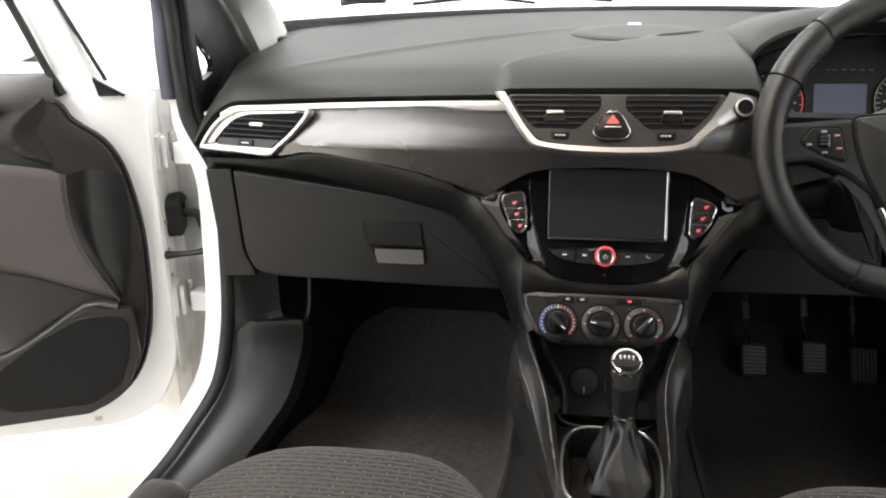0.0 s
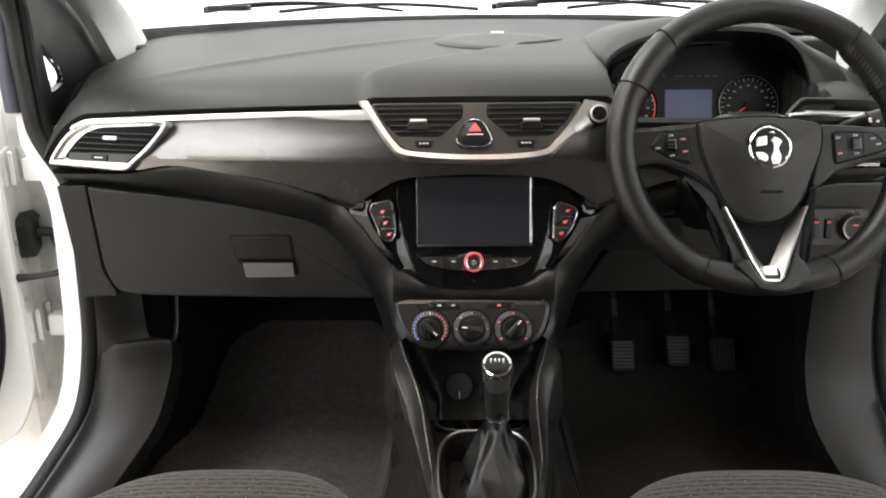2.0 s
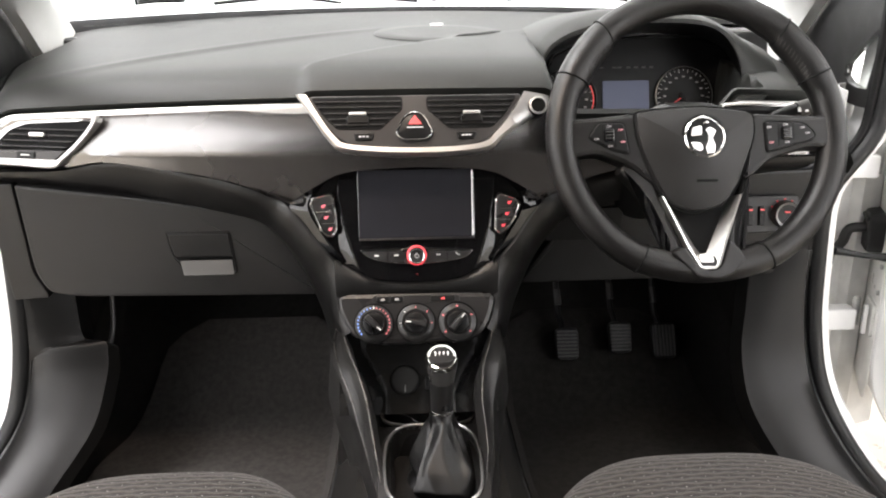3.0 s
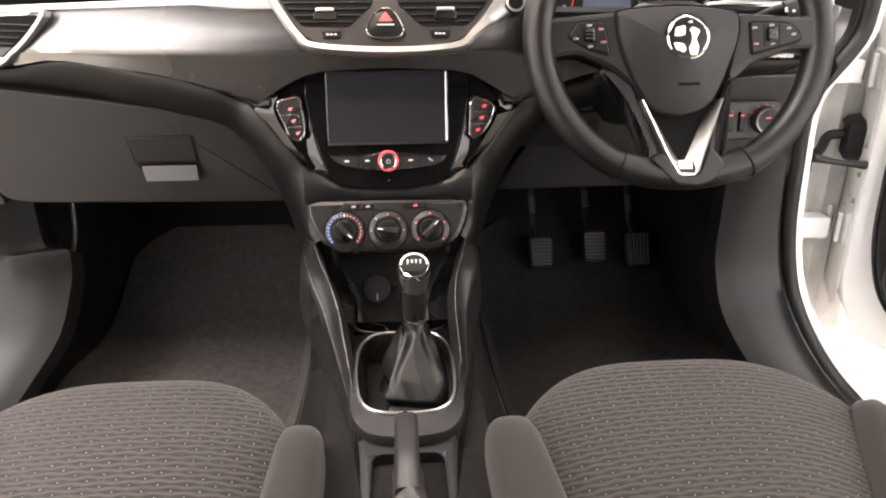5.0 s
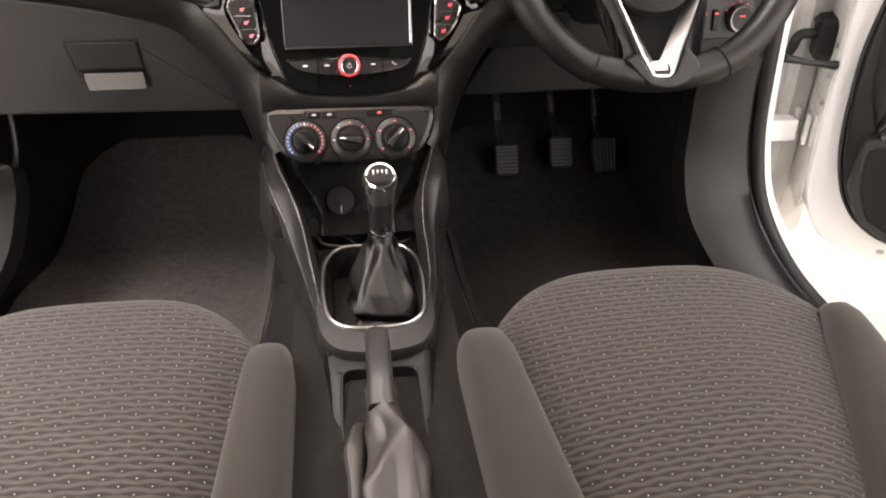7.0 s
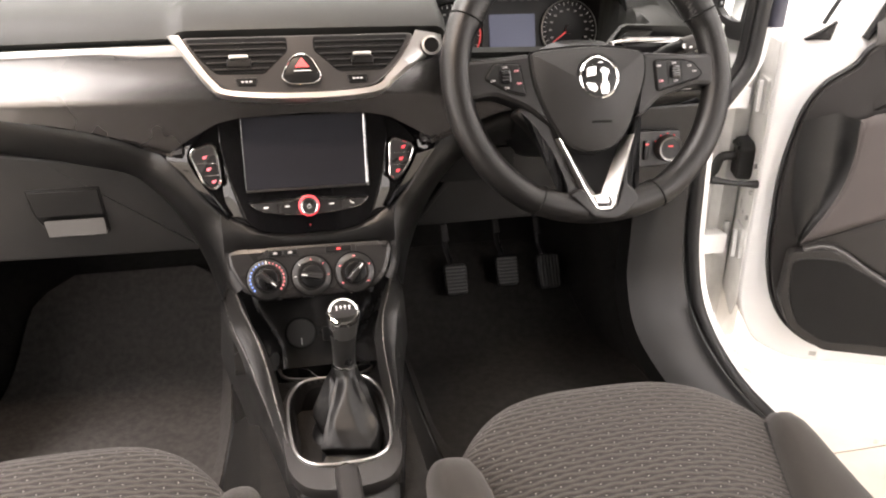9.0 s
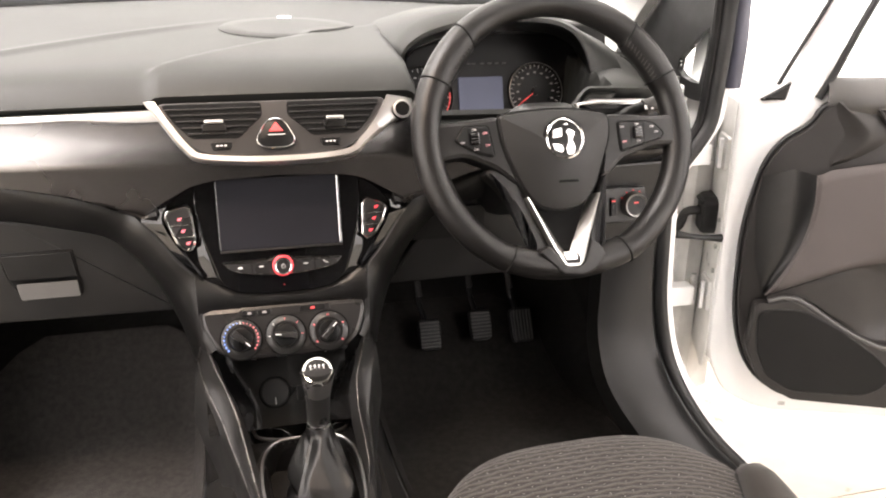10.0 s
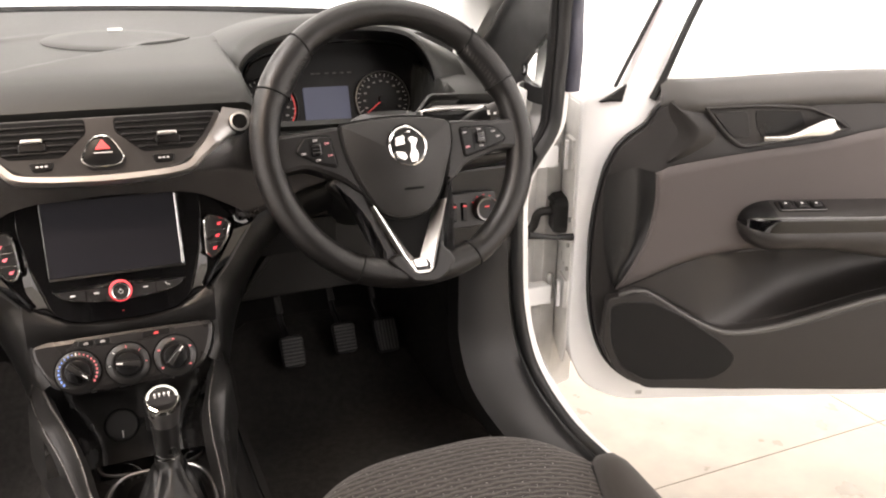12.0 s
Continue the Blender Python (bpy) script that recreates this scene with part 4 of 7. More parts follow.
PODS_AT = {-1: [(-0.1434, -0.041), (-0.1378, -0.0315), (-0.1149, -0.0262), (-0.1089, -0.0324), (-0.1061, -0.0721), (-0.1102, -0.0840), (-0.1195, -0.0850), (-0.1290, -0.0765)],
           1: [(0.1062, -0.0374), (0.1123, -0.0298), (0.1330, -0.0368), (0.1405, -0.0455), (0.1352, -0.0608), (0.1230, -0.0795), (0.1136, -0.0873), (0.1044, -0.0818)]}
for s in (-1, 1):
    pod = rounded([Vector(p) for p in PODS_AT[s]], 0.005, 4)
    keys = part("button_pod", tiers(inset(pod, 0.002), SM, [(0, -0.008), (0, 0.0050), (0.002, 0.0066)]), POD, stack, "three-key button pod")
    part("frame", rim(pod, SM, 0.0030, 0.0045, 0.0025), CHROME, keys, "chrome pod frame")
    for k, (y, x) in enumerate(((-0.0440, 0.1245), (-0.0590, 0.1210), (-0.0745, 0.1160))):
        part("key_mark", slab(rounded([(s * x - 0.0024, y - 0.0016), (s * x + 0.0016, y - 0.0020), (s * x + 0.0026, y + 0.0012), (s * x - 0.0012, y + 0.0020)], 0.0008, 2), SM, 0.001, 0.0003, 0.0071), RED if s > 0 else POD_RED, keys)
        part("key_mark", slab(oval(s * x + 0.0028, y + 0.0016, 0.0009, 0.0009, 8), SM, 0.001, 0.0002, 0.0071), RED if s > 0 else POD_RED, keys)
    for y, x, w in ((-0.0515, 0.1235, 0.0105), (-0.0668, 0.1180, 0.0080)):
        part("key_gap", slab(box2(s * x - w, y - 0.00055, s * x + w, y + 0.00055, 0.0003), SM, 0.001, 0.0002, 0.0073), CHROME_SATIN, keys)
screen = part("screen", slab(box2(-0.0775, -0.089, 0.0770, 0.0025, 0.002), SM, 0.004, 0.001, 0.0030), SCREEN, stack, "large dark touch screen")
part("screen_edge", slab(box2(0.0742, -0.088, 0.0776, 0.001, 0.0008), SM, 0.004, 0.0013, 0.0052), CHROME_SATIN, stack)
part("screen_edge", slab(box2(-0.0785, -0.088, -0.0765, 0.001, 0.0008), SM, 0.004, 0.0009, 0.0046), PIANO, stack)
part("screen_edge", slab(box2(-0.0780, -0.0915, 0.0780, -0.0892, 0.0006), SM, 0.004, 0.0010, 0.0050), KNOB, stack)
bar = rounded([(-0.0778, -0.1036), (-0.018, -0.1030), (-0.001, -0.0975), (0.016, -0.1034), (0.0765, -0.1060), (0.0671, -0.1174), (0.0286, -0.1237), (-0.0253, -0.1245), (-0.0660, -0.1165)], [0.002, 0.01, 0.02, 0.01, 0.002, 0.014, 0.03, 0.03, 0.014], 5)
keys = part("key_bar", tiers(bar, SM, [(0, -0.004), (0, 0.0032), (0.0010, 0.0044), (0.0020, 0.0048)]), POD, stack, "row of keys under the screen")
part("frame", rim(bar, SM, 0.0012, 0.0030, 0.0018), CHROME, keys, "thin chrome frame of the keys")
for x in (-0.0405, 0.0400):
    part("key_gap", slab(box2(x - 0.0004, -0.1215, x + 0.0004, -0.1045, 0.0002), SM, 0.001, 0.0002, 0.0062), BLACK, keys)
for x in (-0.055, -0.0285):
    part("key_mark", slab(box2(x - 0.0030, -0.1128, x + 0.0030, -0.1108, 0.0006), SM, 0.001, 0.0003, 0.0064), WHITE, keys)
part("key_mark", slab(box2(0.0250, -0.1128, 0.0310, -0.1112, 0.0006), SM, 0.001, 0.0003, 0.0064), WHITE, keys)
part("key_mark", tube([SM @ Vector((0.0515 + 0.0055 * k, -0.1095 - 0.0032 * k - 0.0012 * math.sin(math.pi * k), 0.0064)) for k in (0, 0.25, 0.5, 0.75, 1)], [0.0011, 0.0006, 0.0006, 0.0006, 0.0011], 6), WHITE, keys)
PM = SM @ Matrix.Translation((-0.0012, -0.1124, 0))
knob = part("power_knob", lathe([(0.0100, 0.0), (0.0100, 0.0130), (0.0088, 0.0142), (0.0001, 0.0136)], PM, 28), POD, stack, "round power knob")
part("lit_ring", lathe([(0.0134, 0.003), (0.0134, 0.0080), (0.0118, 0.0090), (0.0112, 0.003)], PM, 36), RED, knob, "red glowing ring")
part("ring", lathe([(0.0114, 0.008), (0.0112, 0.0128), (0.0102, 0.0144), (0.0092, 0.0140), (0.0090, 0.010)], PM, 32), CHROME_SATIN, knob)
part("power_mark", rim(oval(0, 0, 0.0028, 0.0028, 14), PM, 0.0006, 0.0004, 0.0140), WHITE, knob)
part("power_mark", slab(box2(-0.0004, 0.0014, 0.0004, 0.0040), PM, 0.0006, 0.0001, 0.0146), WHITE, knob)
part("key_mark", slab(oval(-0.001, -0.1385, 0.0010, 0.0006, 8), SM, 0.001, 0.0002, 0.0006), DIM_RED, stack)

# roll that runs under the pad and sweeps down beside the gloss panel to the console
KM = face(0, 1.193, 0.702, 25)
for s in (-1, 1):
    upper = [Vector((x, 1.250 + 0.12 * x * x, z)) for x, z in ((0.585, 0.900), (0.483, 0.9045), (0.442, 0.9125), (0.402, 0.9165), (0.364, 0.9127), (0.310, 0.9037), (0.258, 0.8937), (0.213, 0.8797), (0.180, 0.8640))]
    upper += [SM @ Vector((x, y, -0.008)) for x, y in ((0.1695, -0.0430), (0.152, -0.066), (0.130, -0.097), (0.108, -0.124))] + [KM @ Vector((x, y, -0.004)) for x, y in ((0.1065, 0.034), (0.1035, 0.010), (0.094, -0.010))]
    lower = [Vector(p) for p in ((0.560, 1.305, 0.884), (0.500, 1.302, 0.8775), (0.417, 1.297, 0.8675), (0.370, 1.294, 0.861), (0.340, 1.290, 0.8555), (0.300, 1.286, 0.8490), (0.263, 1.282, 0.8415), (0.232, 1.280, 0.834), (0.209, 1.278, 0.8235), (0.193, 1.278, 0.806), (0.179, 1.278, 0.789), (0.163, 1.277, 0.762), (0.150, 1.274, 0.7355), (0.136, 1.262, 0.705), (0.126, 1.245, 0.680), (0.120, 1.232, 0.660))]
    up_, low_ = along(catmull(upper, 6), 60), along(catmull(lower, 6), 60)
    rows = []
    for i, (p, q) in enumerate(zip(up_, low_)):
        f = i / 60
        out = Vector((0, -1, 0.25)).normalized() * (0.007 + 0.006 * smooth(0.35, 0.6, f) * (1 - smooth(0.85, 1.0, f)))
        row = [p + Vector((0, 0.030, 0))]
        for k in (0, 0.08, 0.2, 0.35, 0.5, 0.65, 0.8, 0.92, 1.0):
            row.append(p.lerp(q, k) + out * (math.sin(math.pi * k ** 0.8) ** 0.8))
        row.append(q + Vector((0, 0.05, 0)))
        rows.append([Vector((s * v.x, v.y, v.z)) for v in row])
    part("roll", sheet(rows, 0.003), PLASTIC, stack, "dark curved shoulder of the centre stack")
rows = []
for x in np.linspace(-0.112, 0.108, 34):
    ax = abs(x)
    top_y = -0.1535 + 0.028 * (ax / 0.106) ** 2.6
    p, q = SM @ Vector((x, top_y + 0.004, -0.004)), KM @ Vector((x, 0.0405 - 0.010 * smooth(0.088, 0.112, ax), -0.004))
    m = p.lerp(q, 0.5) + Vector((0, -0.0055, 0.0015))
    rows.append([p + Vector((0, 0.03, 0)), p, p.lerp(m, 0.5) + Vector((0, -0.0022, 0.001)), m, q.lerp(m, 0.4) + Vector((0, -0.0015, 0)), q, q + Vector((0, 0.03, -0.005))])
part("lower_lip", sheet(rows, 0.003), PLASTIC, stack)

# heater panel
hv = rounded([(-0.1125, 0.0425), (-0.004, 0.0425), (0.1050, 0.0405), (0.1030, 0.018), (0.0900, -0.014), (0.063, -0.0272), (-0.065, -0.0278), (-0.0940, -0.014), (-0.1100, 0.018)], [0.012, 0.05, 0.012, 0.02, 0.02, 0.02, 0.02, 0.02, 0.02], 5)
heater = empty("heater_controls", (0, 1.22, 0.66), "charcoal heater panel with three rotary knobs", "control panel")
part("panel", slab(hv, KM, 0.05, 0.007), HEATER, heater)
for x, kind in ((-0.0611, "heat"), (-0.0042, "fan"), (0.0519, "mode")):
    HM = KM @ Matrix.Translation((x, 0.0005, 0))
    part("well", lathe([(0.0274, -0.004), (0.0274, 0.0012), (0.0268, 0.0016), (0.0258, 0.0010), (0.0258, -0.004)], HM, 44), BLACK, heater, "dark groove round the dial")
    dial = part("dial", lathe([(0.0256, -0.004), (0.0256, 0.0020), (0.0246, 0.0032), (0.0185, 0.0048), (0.0168, 0.0040), (0.0001, 0.0040)], HM, 44), KNOB, heater, "black rotary dial")
    part("knob", lathe([(0.0158, 0.002), (0.0152, 0.0085), (0.0140, 0.0105), (0.0120, 0.0112), (0.0001, 0.0108)], HM, 36), SMOOTH, dial)
    turn = {"heat": -132, "fan": 82, "mode": -42}[kind]
    GRM = HM @ pose(0, 0, 0.0215, 0, 0, turn)
    part("grip", tiers(rounded([(-0.0052, -0.0148), (0.0052, -0.0148), (0.0036, 0.0150), (-0.0036, 0.0150)], 0.003, 4), GRM, [(0, -0.0115), (0.0006, -0.002), (0.0016, -0.0004), (0.0024, 0.0)]), KNOB, dial, "raised finger grip")
    part("pointer", slab(box2(-0.0008, 0.0065, 0.0008, 0.0138, 0.0004), GRM, 0.001, 0.0003, 0.0006), WHITE, dial)
    if kind == "heat":
        for i in range(10):
            for side, mat in ((1, BLUE), (-1, DIAL_RED)):
                a = math.pi / 2 + side * radians(11 + 13.0 * i)
                r = 0.00085 + 0.00006 * i
                part("scale_dot", slab(oval(0.0214 * math.cos(a), 0.0214 * math.sin(a), r, r * 1.25, 8), HM, 0.001, 0.0002, 0.0052), mat, dial)
        part("scale_mark", slab(box2(-0.0006, 0.0195, 0.0006, 0.0232), HM, 0.001, 0.0002, 0.0052), WHITE, dial)
    else:
        for i in range(5):
            a = radians(180 - 45 * i) if kind == "fan" else radians(218 - 64 * i)
            mark = oval(0.0212 * math.cos(a), 0.0212 * math.sin(a), 0.0017, 0.0011, 8) if kind == "mode" else [HM.to_2x2() @ Vector((0, 0)) + Vector((0.0212 * math.cos(a) + u * math.cos(a) - v * math.sin(a), 0.0212 * math.sin(a) + u * math.sin(a) + v * math.cos(a))) for u, v in ((-0.0014, -0.0005), (0.0014, -0.0005), (0.0014, 0.0005), (-0.0014, 0.0005))]
            part("scale_mark", slab(mark, HM, 0.001, 0.0002, 0.0052), WHITE if kind == "fan" and i < 2 else DIAL_RED, dial)
strip = rounded([(-0.062, 0.0385), (0.056, 0.0375), (0.056, 0.0290), (0.045, 0.0265), (-0.050, 0.0275), (-0.062, 0.0300)], 0.003, 3)
part("key_strip", slab(strip, KM, 0.004, 0.0006, 0.0010), HEATER, heater)
for x0, x1, mat in ((-0.0575, -0.0395, PRINT), (-0.0385, -0.0205, PRINT), (0.0160, 0.0500, DIM_RED)):
    key = part("key", slab(box2(x0, 0.0290, x1, 0.0372, 0.0028), KM, 0.004, 0.0012, 0.0024), SMOOTH, heater)
    c = (x0 + x1) / 2
    part("key_mark", slab(rounded([(c - 0.003, 0.0312), (c + 0.003, 0.0312), (c + 0.0022, 0.0346), (c - 0.0024, 0.0340)], 0.0008, 2), KM, 0.001, 0.0003, 0.0030), mat, key)

# glovebox
GM = face(0, 1.285, 0.80, -4)
lid = rounded([(-0.546, 0.085), (-0.417, 0.068), (-0.340, 0.056), (-0.263, 0.042), (-0.209, 0.0245), (-0.179, -0.010), (-0.150, -0.064), (-0.136, -0.0915), (-0.320, -0.0885), (-0.489, -0.0850), (-0.528, -0.077), (-0.542, -0.045)], [0.006, 0.06, 0.03, 0.03, 0.025, 0.03, 0.02, 0.006, 0.05, 0.02, 0.012, 0.02], 4)
glove = part("glovebox_lid", slab(lid, GM, 0.03, 0.004), PLASTIC_LIGHT, dash, "dark grey closed glovebox lid")
hand = rounded([(-0.352, 0.012), (-0.262, 0.012), (-0.257, -0.052), (-0.330, -0.052), (-0.345, -0.026)], 0.004, 3)
part("handle_frame", rim(hand, GM, 0.0025, 0.0022, 0.0), SMOOTH, glove)
part("handle_recess", slab(inset(hand, 0.002), GM, 0.002, 0.0004, 0.0012), SMOOTH, glove)
part("handle", slab(rounded([(-0.349, 0.010), (-0.264, 0.010), (-0.261, -0.026), (-0.342, -0.025)], 0.003, 3), GM, 0.003, 0.0015, 0.0045), PLASTIC, glove, "glovebox handle")
bm = slab(rounded([(-0.333, -0.029), (-0.2605, -0.029), (-0.2585, -0.0505), (-0.329, -0.0505)], 0.002, 3), GM @ pose(0, 0, 0.002, -14, 0, 0), 0.001, 0.0008, 0.003)
part("catch", bm, CATCH, glove, "pale scooped catch")
part("glovebox_jamb", slab(rounded([(-0.590, 0.085), (-0.5485, 0.086), (-0.5445, -0.045), (-0.5300, -0.0790), (-0.5300, -0.0860), (-0.580, -0.088)], 0.003), GM, 0.04, 0.002, -0.0025), PLASTIC, dash)
# driver's lower panel, light switch and column
low = rounded([(0.150, -0.090), (0.175, -0.050), (0.21, -0.004), (0.255, 0.032), (0.379, 0.075), (0.60, 0.080), (0.605, -0.085)], [0.006, 0.02, 0.03, 0.03, 0.05, 0.01, 0.01], 4)
part("knee_panel", slab(low, face(0, 1.305, 0.80, -4), 0.03, 0.004), PLASTIC, dash, "dark plastic knee panel")
part("fuse_flap", slab(box2(0.565, -0.08, 0.60, -0.045, 0.003), face(0, 1.305, 0.80, -4), 0.01, 0.001, 0.002), PLASTIC_LIGHT, dash)
part("stowage_slot", slab(rounded([(0.175, -0.02), (0.30, -0.02), (0.30, 0.03), (0.21, 0.028)], 0.004), face(0, 1.300, 0.80, -4), 0.01, 0.001, 0.0), SMOOTH, dash)
LM = face(0.434, 1.300, 0.812, 8)
switch = part("light_switch", slab(rounded([(0.036, 0.030), (0.122, 0.029), (0.124, -0.018), (0.110, -0.024), (0.040, -0.026)], 0.006, 4), LM, 0.03, 0.003, 0.012), PLASTIC_LIGHT, dash, "headlamp switch panel with rotary knob")
DM = LM @ Matrix.Translation((0.100, 0.003, 0.012))
part("knob", lathe([(0.0175, 0.0), (0.0170, 0.010), (0.0145, 0.012), (0.0001, 0.0115)], DM, 28), SMOOTH, switch)
part("ring", lathe([(0.0200, 0.0), (0.0195, 0.010), (0.0178, 0.0135), (0.0150, 0.0125), (0.0150, 0.0)], DM, 28), SLEEVE, switch)
for i in range(5):
    a = radians(150 - 30 * i)
    part("scale_mark", slab(oval(0.0215 * math.cos(a), 0.0215 * math.sin(a), 0.0014, 0.001, 6), DM, 0.001, 0.0002, 0.0012), DIM_RED, switch)
part("knob_mark", slab(box2(-0.004, 0.003, 0.004, 0.005, 0.0005), DM, 0.001, 0.0002, 0.0125), DIM_RED, switch)
for x in (0.049, 0.066):
    part("thumbwheel", slab(box2(x - 0.0045, -0.013, x + 0.0045, 0.015, 0.002), LM, 0.008, 0.002, 0.016), SMOOTH, switch)
    part("wheel_mark", slab(box2(x - 0.003, 0.009, x + 0.003, 0.0115, 0.0005), LM, 0.001, 0.0003, 0.0168), DIM_RED, switch)

# instrument binnacle
CM = face(0.335, 1.42, 0.98, 15)
cluster = empty("instrument_cluster", (0.335, 1.45, 0.92), "hooded instrument cluster with round dials and pale display", "instrument cluster")
ARC = [(-0.129, -0.040), (-0.1335, 0.0216), (-0.127, 0.0514), (-0.106, 0.0665), (-0.054, 0.0803), (0.0, 0.0865), (0.0325, 0.0877), (0.080, 0.0865), (0.119, 0.0823), (0.154, 0.0648), (0.1705, 0.020), (0.160, -0.040)]
LIP = [(0.187, 0.955), (0.183, 1.010), (0.188, 1.040), (0.207, 1.059), (0.242, 1.0735), (0.297, 1.0845), (0.360, 1.0860), (0.416, 1.0810), (0.448, 1.0640), (0.469, 1.030), (0.478, 0.990), (0.474, 0.955)]
CROWN = [(0.180, 0.955), (0.173, 1.012), (0.178, 1.048), (0.200, 1.075), (0.240, 1.0925), (0.300, 1.1030), (0.360, 1.1020), (0.420, 1.0915), (0.468, 1.068), (0.506, 1.040), (0.540, 1.012), (0.560, 0.980)]
BACK = [(0.160, 0.960), (0.150, 1.020), (0.165, 1.056), (0.200, 1.080), (0.245, 1.0925), (0.300, 1.0975), (0.370, 1.0970), (0.430, 1.089), (0.490, 1.072), (0.540, 1.052), (0.590, 1.025), (0.615, 0.985)]
arc_in, lip, crown, back = catmull(ARC, 5), catmull(LIP, 5), catmull(CROWN, 5), catmull(BACK, 5)
throat, hood = [], []
for p, q, o, k in zip(arc_in, lip, crown, back):
    a, b = CM @ Vector((p.x, p.y, -0.015)), Vector((q.x, 1.345, q.y))
    o, k = Vector((o.x, 1.378, o.y)), Vector((k.x, 1.52, k.y))
    throat.append([a, a.lerp(b, 0.3), a.lerp(b, 0.7), b])
    hood.append([b + Vector((0, 0.0005, 0)), b.lerp(o, 0.15) + Vector((0, -0.004, 0.002)), b.lerp(o, 0.45) + Vector((0, -0.006, 0.003)), b.lerp(o, 0.8) + Vector((0, -0.001, 0.0015)), o, o.lerp(k, 0.5) + Vector((0, 0, 0.0015)), k, Vector((0.345 + (k.x - 0.345) * 1.12, 1.72, k.z - 0.030))])
part("hood_throat", sheet(throat, 0.002), SMOOTH, cluster, "black inner throat of the hood")
part("hood", sheet(hood, 0.003), DASH, cluster, "soft grey instrument hood")

face_loop = catmull(ARC[1:-1] + [(0.158, -0.030), (0.10, -0.062), (-0.08, -0.062), (-0.127, -0.030)], 4, True)

part("dial_plate", slab(face_loop, CM, 0.02, 0.001, -0.013), SMOOTH, cluster)
part("bezel", rim(face_loop, CM, 0.007, 0.016, -0.006), PIANO, cluster, "gloss black bezel")
for cx, cy, r, name in ((0.085, -0.007, 0.045, "speedometer"), (-0.098, -0.010, 0.047, "rev_counter")):
    QM = CM @ Matrix.Translation((cx, cy, -0.011))
    dial = part(name, lathe([(r, -0.004), (r, 0.004), (r - 0.0015, 0.005), (r - 0.003, 0.002), (0.0001, 0.002)], QM, 40), SMOOTH, cluster, "round dial with white ticks")
    part("ring", lathe([(r, 0.003), (r, 0.0052), (r - 0.001, 0.0056), (r - 0.0016, 0.003)], QM, 40), CONSOLE_GREY if name == "rev_counter" else STEEL, dial)
    for i in range(27):
        a = radians(225 - 270 * i / 26)
        long = i % 2 == 0
        bm = slab(box2(r * (0.80 if long else 0.86), -0.0004, r * 0.92, 0.0004), QM @ pose(0, 0, 0.0030, 0, 0, math.degrees(a)), 0.0008, 0.0001)
        part("tick", bm, WHITE, dial)
    for i in range(0, 13):
        a = radians(225 - 270 * i / 12)
        c = Vector((r * 0.66 * math.cos(a), r * 0.66 * math.sin(a)))
        part("numeral_bar", slab(box2(c.x - 0.0022, c.y - 0.0013, c.x + 0.0022, c.y + 0.0013, 0.0004), QM, 0.0008, 0.0002, 0.0030), PRINT, dial)
    part("needle", slab(rounded([(-0.0012, -0.006), (0.0012, -0.006), (0.0004, 0.038), (-0.0004, 0.038)], 0.0003, 2), QM @ pose(0, 0, 0.006, 0, 0, 125 if name == "speedometer" else 135), 0.001, 0.0003), DIM_RED, dial, "red needle")
    part("needle_cap", lathe([(0.007, 0.002), (0.0065, 0.0075), (0.0001, 0.008)], QM, 20), SMOOTH, dial)
part("red_zone", sheet([[CM @ Vector((-0.098 + r * math.cos(a), -0.010 + r * math.sin(a), -0.0075)) for a in np.linspace(radians(-48), radians(30), 14)] for r in (0.0408, 0.0425)], 0.0005), DIM_RED, cluster)
part("display", slab(box2(-0.041, -0.034, 0.031, 0.018, 0.002), CM, 0.003, 0.0006, -0.0095), LCD, cluster, "pale blue-grey information display")
for x in (-0.042, -0.022, -0.014, 0.0, 0.012, 0.024, 0.036):
    part("warning_mark", slab(box2(x - 0.0032, 0.0375, x + 0.0032, 0.0400, 0.0004), CM, 0.0008, 0.0002, -0.0120), CATCH, cluster)
part("wiring_bracket", tube(catmull([(-0.530, 1.365, 0.70), (-0.528, 1.36, 0.655), (-0.515, 1.355, 0.615), (-0.485, 1.355, 0.606), (-0.472, 1.36, 0.640), (-0.470, 1.37, 0.70)], 5), 0.006, 8, flat=0.6), PLASTIC_LIGHT, body, "looped plastic bracket above the kick panel")

# ---- steering wheel ----
WM = face(0.352, 1.172, 0.955, 22)
wheel = empty("steering_wheel", (0.352, 1.25, 0.90), "black leather steering wheel with chrome V-shaped lower spoke", "steering wheel")


def rim_point(a, r=0.1725):
    x, y = r * math.cos(a), r * math.sin(a)
    if y < -0.150:
        y = -0.150 - (abs(y) - 0.150) * 0.80
    return x, y


def rim_shape(a):
    """Half widths of the rim to its inside and outside, and its half depth: fuller at the thumb grips."""
    d = math.degrees(a) % 360
    grip = max(smooth(17, 26, d) * (1 - smooth(46, 50, d)), smooth(130, 134, d) * (1 - smooth(154, 163, d)))
    foot = smooth(238, 250, d) * (1 - smooth(290, 302, d))
    wide = 0.0170 + 0.0016 * abs(math.cos(a))
    return wide + 0.0045 * grip + 0.003 * foot, wide, 0.0185 + 0.0015 * grip


